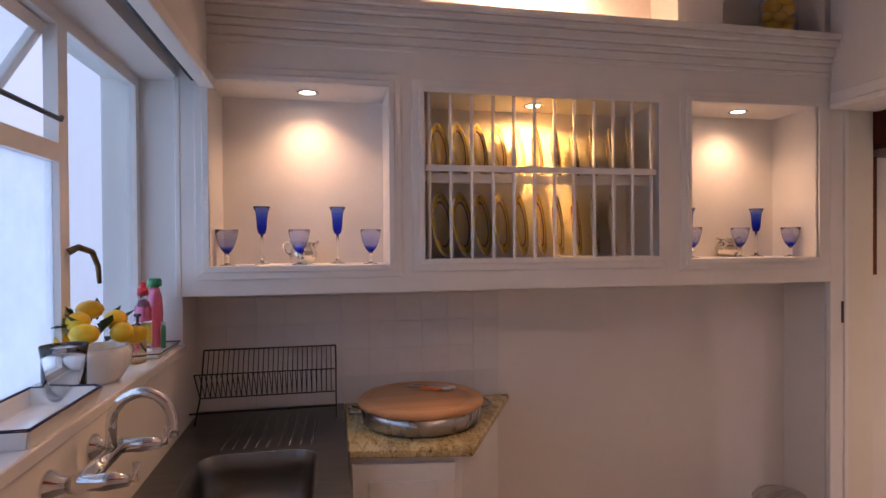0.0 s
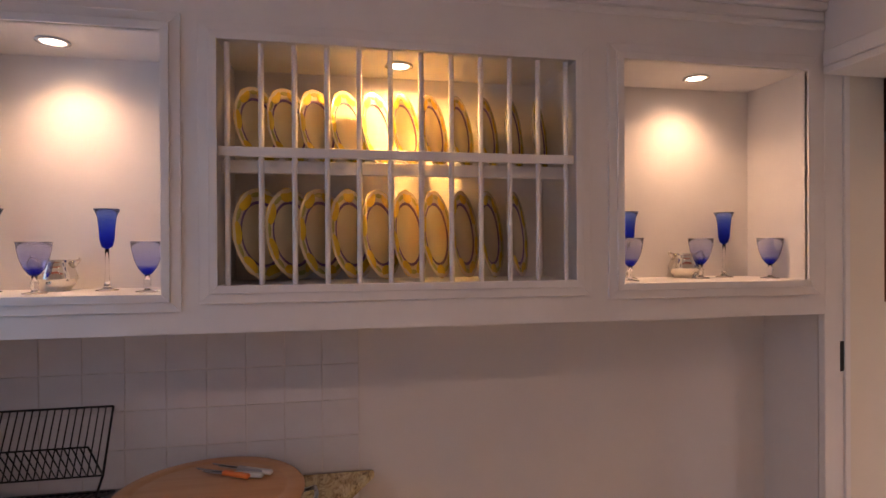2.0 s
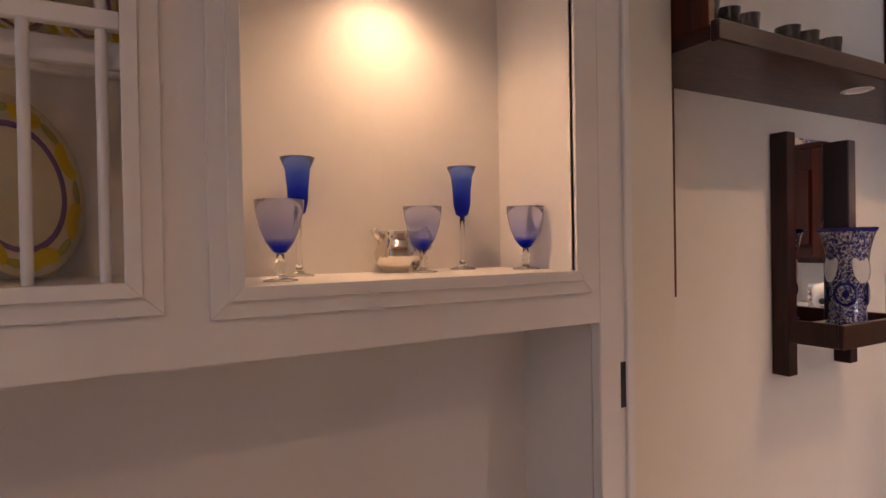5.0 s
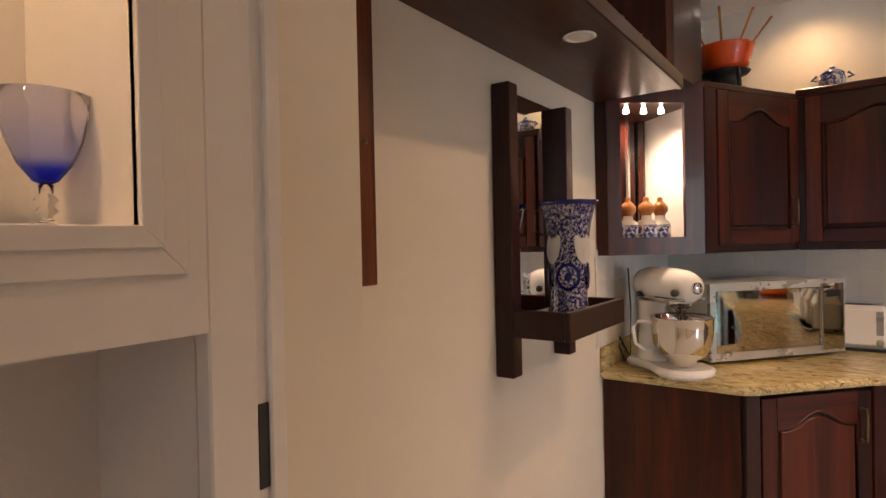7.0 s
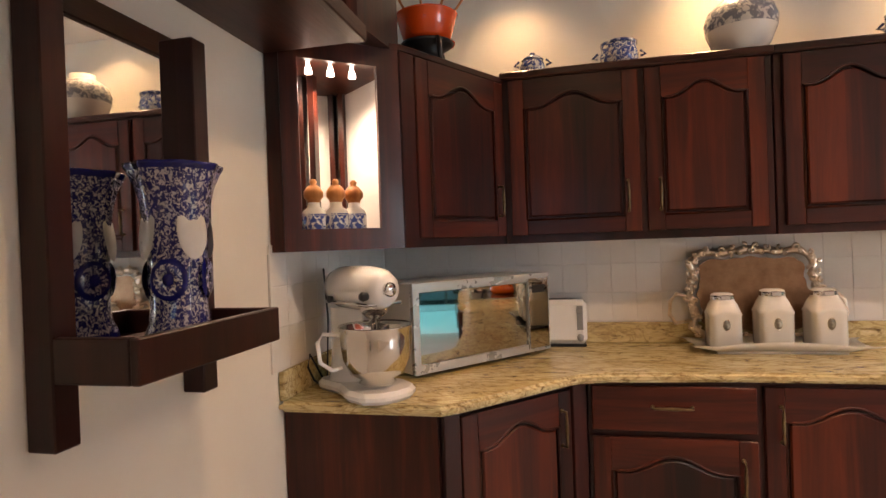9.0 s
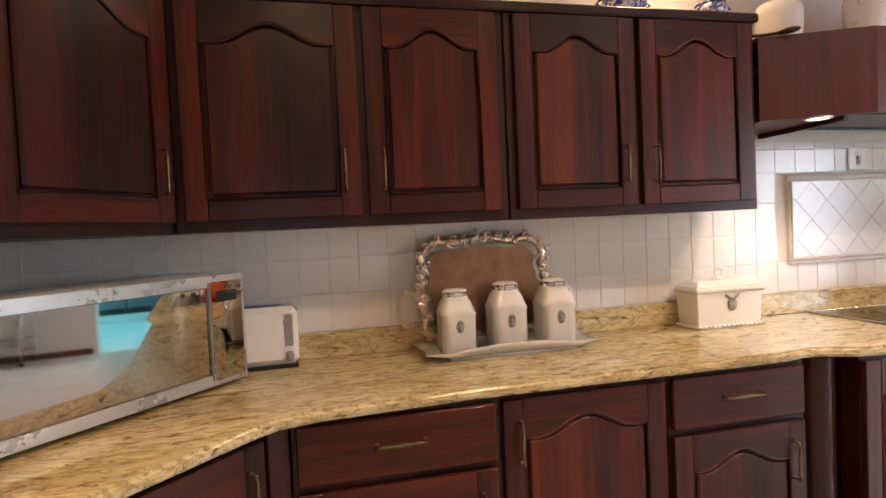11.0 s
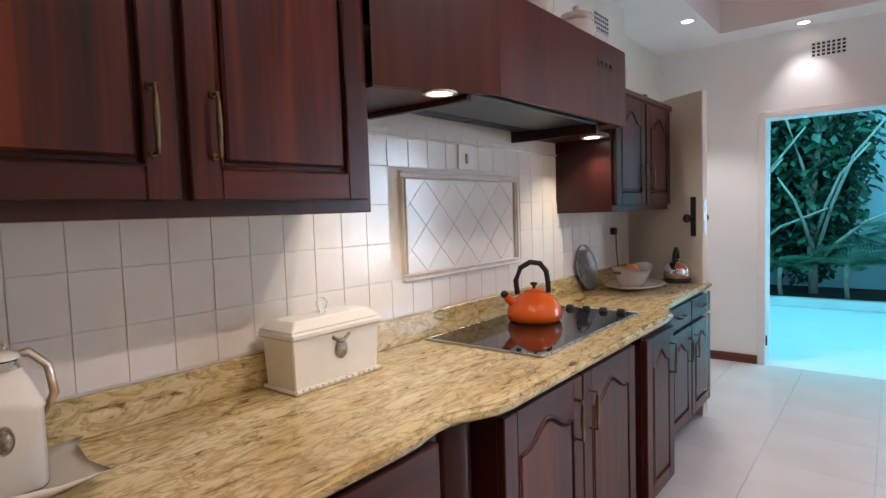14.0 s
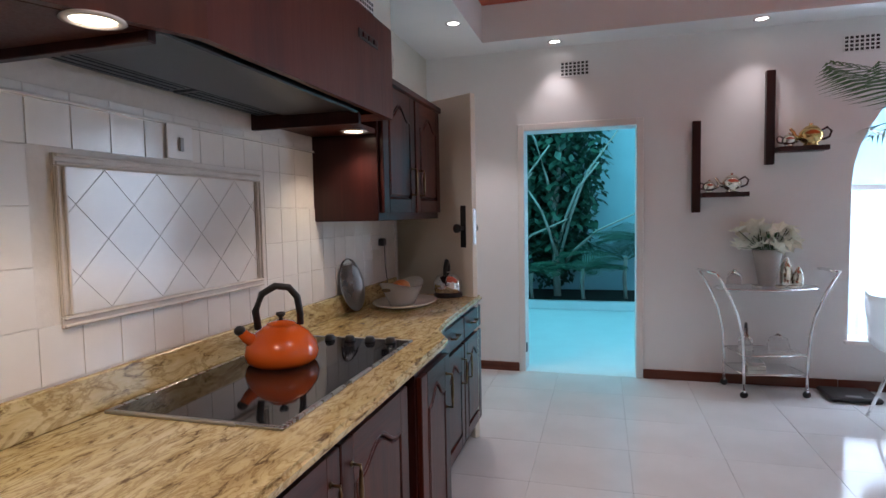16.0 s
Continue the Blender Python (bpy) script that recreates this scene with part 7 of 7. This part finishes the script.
def palm_frond(bm, base, a, l, droop, n=26, w=0.016):
    """One feather leaf: a bent rib with narrow leaflets on both sides."""
    P = []
    for i in range(n + 1):
        t = i / n
        r = l * t
        P.append(Vector(base) + Vector((math.cos(a) * r * (1 - 0.15 * t), math.sin(a) * r * (1 - 0.15 * t), l * (0.55 * t - droop * t * t))))
    tube(P, 0.006, 5, bm, taper=lambda t: 1 - 0.8 * t)
    for i in range(3, n):
        t = i / n
        d = (P[min(i + 1, n)] - P[i - 1]).normalized()
        side = d.cross(Vector((0, 0, 1))).normalized()
        ll = l * 0.36 * math.sin(math.pi * min(t * 0.9 + 0.12, 1)) + 0.03
        for s in (-1, 1):
            tip = P[i] + (side * s * 0.8 + d * 0.75 + Vector((0, 0, -0.28))) * ll
            mid = (P[i] + tip) / 2 + Vector((0, 0, 0.02))
            u = d * w * 0.5
            v = [bm.verts.new(q) for q in (P[i] - u, mid - u * 1.2, tip, mid + u * 1.2, P[i] + u)]
            bm.faces.new(v)


def potted_palm():
    p = thing("potted_palm", pose(2.22, -3.42, 0.0005), "tall potted palm with arching green fronds", "palm")
    part("pot", lathe([(0, 0), (0.13, 0), (0.14, 0.02), (0.17, 0.30), (0.18, 0.31), (0.165, 0.31), (0.15, 0.27), (0, 0.27)], 32), "ceramic", p)
    part("stem", tube([(0, 0, 0.25), (0.02, 0.02, 0.9), (0.0, 0.0, 1.75)], 0.03, 10, taper=lambda t: 1 - 0.5 * t), "bark", p)
    for k, (a, l, d) in enumerate(((0.02, 1.1, 0.20), (-0.25, 1.05, 0.16), (0.35, 1.0, 0.24), (0.9, 0.95, 0.5), (1.9, 1.0, 0.5), (2.9, 1.0, 0.5), (4.0, 0.95, 0.45), (-1.0, 1.0, 0.5))):
        bm = bmesh.new()
        palm_frond(bm, (0, 0, 1.72), a, l, d, 20, 0.015)
        part("frond", bm, "leaf", p)
    return p


potted_palm()


# ---- garden seen through the doorway ----
solid("ground", bx(-30, 40, -60, -4.95, -0.20, -0.03), "patiofloor", "pale paved patio and ground outside", "ground", ST)
solid("wall_garden", bx(0.0, 9.0, -9.7, -9.5, -0.03, 4.2), "patiowall", "turquoise painted garden wall", "wall", ST)
solid("wall_garden_side", bx(6.6, 6.8, -9.5, -4.95, -0.03, 4.2), "patiowall", "turquoise painted garden side wall", "wall", ST)
solid("planter_kerb", bx(1.5, 6.6, -8.15, -8.03, -0.03, 0.09, 0.008), "patiofloor", "low pale kerb of the planting bed", "kerb")
solid("planting_bed", bx(1.5, 6.6, -9.5, -8.15, -0.03, 0.06), "soil", "dark soil of the planting bed", "soil")


def leaf_mass(bm, c, r, n, seed, size):
    rr = random.Random(seed)
    for i in range(n):
        while True:
            v = Vector((rr.uniform(-1, 1), rr.uniform(-1, 1), rr.uniform(-1, 1)))
            if 0.1 < v.length < 1:
                break
        p = Vector(c) + Vector((v.x * r[0], v.y * r[1], v.z * r[2]))
        s = size * rr.uniform(0.6, 1.3)
        m = Matrix.Translation(p) @ Euler((rr.uniform(0.5, 1.3), rr.uniform(-0.5, 0.5), rr.uniform(0, 6.28))).to_matrix().to_4x4()
        q = [bm.verts.new(m @ Vector(t)) for t in ((0, 0, 0), (s * 0.28, 0.02 * s, -s * 0.45), (0, 0, -s), (-s * 0.28, 0.02 * s, -s * 0.45))]
        bm.faces.new(q)


def garden_tree(x, y, h, label, seed, r, n):
    t = thing("tree", pose(x, y, 0.06), label, "tree", "trees in the garden")
    tr = bmesh.new()
    tube([(0, 0, 0), (0.05, 0.02, h * 0.3), (-0.05, 0.05, h * 0.6), (0.03, 0, h * 0.85)], 0.06, 10, tr, taper=lambda u: 1 - 0.55 * u)
    part("trunk", tr, "bark", t)
    for k, (dx, dy, dz, s) in enumerate(((-0.7, 0.5, 0.55, 0.12), (-0.5, 0.6, 0.35, 0.2), (0.45, 0.4, 0.5, 0.3), (-0.9, 0.45, 0.25, 0.1), (0.3, 0.5, 0.3, 0.15))):
        z0 = h * s
        part("limb", tube([(0, 0, z0), (dx * 0.3, dy * 0.4, z0 + dz * h * 0.4), (dx * 0.65, dy * 0.8, z0 + dz * h * 0.72), (dx * 1.25, dy, z0 + dz * h)], 0.028, 8, taper=lambda u: 1 - 0.6 * u), "bark", t)
    bm = bmesh.new()
    leaf_mass(bm, (0, -0.1, h * 0.62), r, n, seed, 0.16)
    leaf_mass(bm, (0.15, -0.15, h * 0.28), (r[0] * 0.8, r[1] * 0.8, r[2] * 0.5), n // 3, seed + 1, 0.15)
    tagged(part("crown", bm, "gardenleaf", t), kind="stuff")
    return t


garden_tree(4.95, -8.75, 3.6, "leafy green garden tree with pale limbs", 21, (0.75, 0.35, 1.8), 3600)
garden_tree(5.9, -8.9, 3.4, "dense leafy shrub against the garden wall", 31, (0.7, 0.35, 1.7), 1800)


def garden_palm(x, y, s, seed, label):
    p = thing("garden_palm", pose(x, y, 0.06), label, "palm", "palms in the garden")
    part("stem", tube([(0, 0, 0), (0.02, 0, 0.25 * s), (0, 0.02, 0.5 * s)], 0.03, 8), "bark", p)
    rr = random.Random(seed)
    for k in range(11):
        bm = bmesh.new()
        palm_frond(bm, (0, 0, 0.45 * s), 2 * math.pi * k / 11 + rr.uniform(-0.2, 0.2), s * rr.uniform(0.75, 1.05), rr.uniform(0.25, 0.6), 22, 0.018)
        part("frond", bm, "gardenleaf", p)
    return p


garden_palm(3.95, -8.6, 1.25, 5, "feathery palm in the planting bed")
garden_palm(4.55, -8.45, 0.9, 6, "small feathery palm beside the kerb")
garden_palm(3.3, -8.7, 1.6, 7, "taller feathery palm in the planting bed")
garden_palm(5.3, -8.4, 0.8, 9, "low feathery palm beside the kerb")


# ---- tiles ----
def piece_mesh(name, sx, sy, sz, mat, bev=0.0015):
    """A tile with softened edges, lying in the xy plane, top at z = sz."""
    me = bpy.data.meshes.new(name)
    t = bx(-sx / 2, sx / 2, -sy / 2, sy / 2, 0, sz)
    top = [e for e in t.edges if min(v.co.z for v in e.verts) > sz * 0.9]
    bmesh.ops.bevel(t, geom=top, offset=bev, segments=1, affect="EDGES")
    t.to_mesh(me)
    t.free()
    me.materials.append(M[mat])
    return me


def lay(me, m, parent, name="tile"):
    ob = new(name, me)
    ob.parent = parent
    ob.matrix_basis = parent.matrix_basis.inverted() @ m if parent.type == "EMPTY" else m
    return ob


rt = random.Random(2)


def jitter(a=0.14):
    return Matrix.Rotation(radians(rt.uniform(-a, a)), 4, "X") @ Matrix.Rotation(radians(rt.uniform(-a, a)), 4, "Y")


# scullery splashback
spa = tagged(new("splashback_1"), "white square wall tiles above the sink", "tiles", "", ST)
part("grout_bed", bx(-0.798, 0.665, YA - 0.006, YA - 0.0005, 0.767, 1.333), "grout", spa)
P = 0.133
me = piece_mesh("tile_square", P - 0.003, P - 0.003, 0.0025, "tile_a", 0.001)
cut = piece_mesh("tile_cut", P - 0.003, 0.031, 0.0025, "tile_a", 0.001)
for i in range(11):
    for j in range(5):
        z = 0.7675 + P * (j + 0.5) if j < 4 else 1.316
        lay(me if j < 4 else cut, Matrix.Translation((0.662 - P * (i + 0.5), YA - 0.0065, z)) @ Matrix.Rotation(radians(90), 4, "X") @ jitter(), spa)
# counter wall
spb = tagged(new("splashback_2"), "white glazed tiles above the granite worktop", "tiles", "", ST)
part("grout_bed", bx(XW - 0.006, XW - 0.0005, -3.32, YW - 0.002, ZC + 0.1, 1.364), "grout", spb)
part("grout_bed", bx(XW - 0.006, XW - 0.0005, -2.298, -0.582, 1.3645, 1.735), "grout", spb)
part("grout_bed", bx(4.35, XW - 0.008, YW - 0.006, YW - 0.0005, ZC + 0.1, 1.364), "grout", spb)
TW, TH = 0.1165, 0.142
me = piece_mesh("tile_glazed", TW - 0.0022, TH - 0.0022, 0.0025, "tile", 0.001)
RY = Matrix.Rotation(radians(-90), 4, "Y") @ Matrix.Rotation(radians(90), 4, "Z")
PY0, PY1, PZ0, PZ1 = -1.866, -1.028, 1.099, 1.526
rows_lo = [ZC + 0.105 + TH * (j + 0.5) for j in range(6)]
for j, z in enumerate(rows_lo):
    n = 0
    y = YW - 0.008 - TW / 2
    while y - TW / 2 > -3.32:
        under = z + TH / 2 < 1.40 or (-2.30 < y < -0.582 and z + TH / 2 < 1.75)
        inside = PY0 - 0.02 < y < PY1 + 0.02 and PZ0 - 0.03 < z < PZ1 + 0.03
        if under and not inside:
            lay(me, Matrix.Translation((XW - 0.0065, y, z)) @ RY @ jitter(), spb)
        y -= TW
for j in range(3):
    for i in range(10):
        lay(me, Matrix.Translation((4.35 + TW * (i + 0.5), YW - 0.0065, rows_lo[j])) @ Matrix.Rotation(radians(90), 4, "X") @ jitter(), spb)


def decor_panel():
    """Diamond-laid tiles inside a moulded border over the hob."""
    d = tagged(new("splashback_3"), "diamond-laid tile panel in a stone border over the hob", "tiles", "", ST)
    part("grout_bed", bx(XW - 0.008, XW - 0.0062, PY0, PY1, PZ0, PZ1), "grout", d)
    b = 0.030
    for y0, y1, z0, z1 in ((PY0, PY1, PZ0, PZ0 + b), (PY0, PY1, PZ1 - b, PZ1), (PY0, PY0 + b, PZ0 + b, PZ1 - b), (PY1 - b, PY1, PZ0 + b, PZ1 - b)):
        q = 0.009
        part("border", bx(XW - 0.015, XW - 0.0085, y0, y1, z0, z1, 0.002), "moulding", d)
        if z1 - z0 < 0.05:
            for u in (z0 + 0.001, z1 - q - 0.001):
                part("border_bead", bx(XW - 0.023, XW - 0.0148, y0 + 0.002, y1 - 0.002, u, u + q, 0.003), "moulding", d)
        else:
            for u in (y0 + 0.001, y1 - q - 0.001):
                part("border_bead", bx(XW - 0.023, XW - 0.0148, u, u + q, z0, z1, 0.003), "moulding", d)
    s = 0.128
    a0, a1, c0, c1 = PY0 + b + 0.002, PY1 - b - 0.002, PZ0 + b + 0.002, PZ1 - b - 0.002
    for i in range(-5, 6):
        for j in range(-5, 6):
            y, z = (a0 + a1) / 2 + (i - j) * s / math.sqrt(2), (c0 + c1) / 2 + (i + j) * s / math.sqrt(2)
            if not (a0 - s < y < a1 + s and c0 - s < z < c1 + s):
                continue
            h = (s - 0.002) / math.sqrt(2)
            poly = [Vector((y - h, z)), Vector((y, z - h)), Vector((y + h, z)), Vector((y, z + h))]
            for ax, lim, sign in ((0, a0, 1), (0, a1, -1), (1, c0, 1), (1, c1, -1)):
                out = []
                for k, p in enumerate(poly):
                    q = poly[(k + 1) % len(poly)]
                    dp, dq = sign * (p[ax] - lim), sign * (q[ax] - lim)
                    if dp >= 0:
                        out.append(p)
                    if dp * dq < 0:
                        out.append(p + (q - p) * (dp / (dp - dq)))
                poly = out
                if len(poly) < 3:
                    break
            if len(poly) >= 3:
                t = prism([(p[0], p[1]) for p in poly], 0, 0.003)
                t.transform(Matrix(((0, 0, -1, XW - 0.0085), (1, 0, 0, 0), (0, 1, 0, 0), (0, 0, 0, 1))))
                bmesh.ops.recalc_face_normals(t, faces=t.faces[:])
                part("tile", t, "tile", d)


decor_panel()
spd = tagged(new("splashback_4"), "thin white ledge of tile trim above the panel", "trim", "", ST)
part("ledge", bx(XW - 0.020, XW - 0.0068, -2.295, -0.585, 1.648, 1.656, 0.002), "tile", spd)
gs = thing("socket_cover", pose(XW - 0.013, -1.45, 1.60, 0, 0, FACE), "clear plastic wall plate with a small switch", "switch")
part("plate", bx(-0.055, 0.055, -0.006, 0, -0.055, 0.055, 0.002), "white", gs)
part("switch", bx(-0.008, 0.008, -0.014, -0.006, -0.03, 0.012, 0.002), "grey", gs)
# floor tiles, half a metre square
fl = bpy.data.objects["floor"]
FT = 0.50
me = piece_mesh("floor_tile", FT - 0.0022, FT - 0.0022, 0.004, "floor", 0.001)
rows_f = [(ix, iy) for ix in range(-2, 12) for iy in range(-10, 6)]
for ix, iy in rows_f:
    x, y = 4.638 - FT * 4.5 + FT * (ix - 4), -3.25 + FT / 2 + FT * iy
    if -1.2 + FT / 2 < x < 6.0 - FT / 2 + 0.1 and YE - 0.1 < y - FT / 2 + 0.35 and y + FT / 2 < 2.6:
        lay(me, Matrix.Translation((x, y, -0.004)), fl)
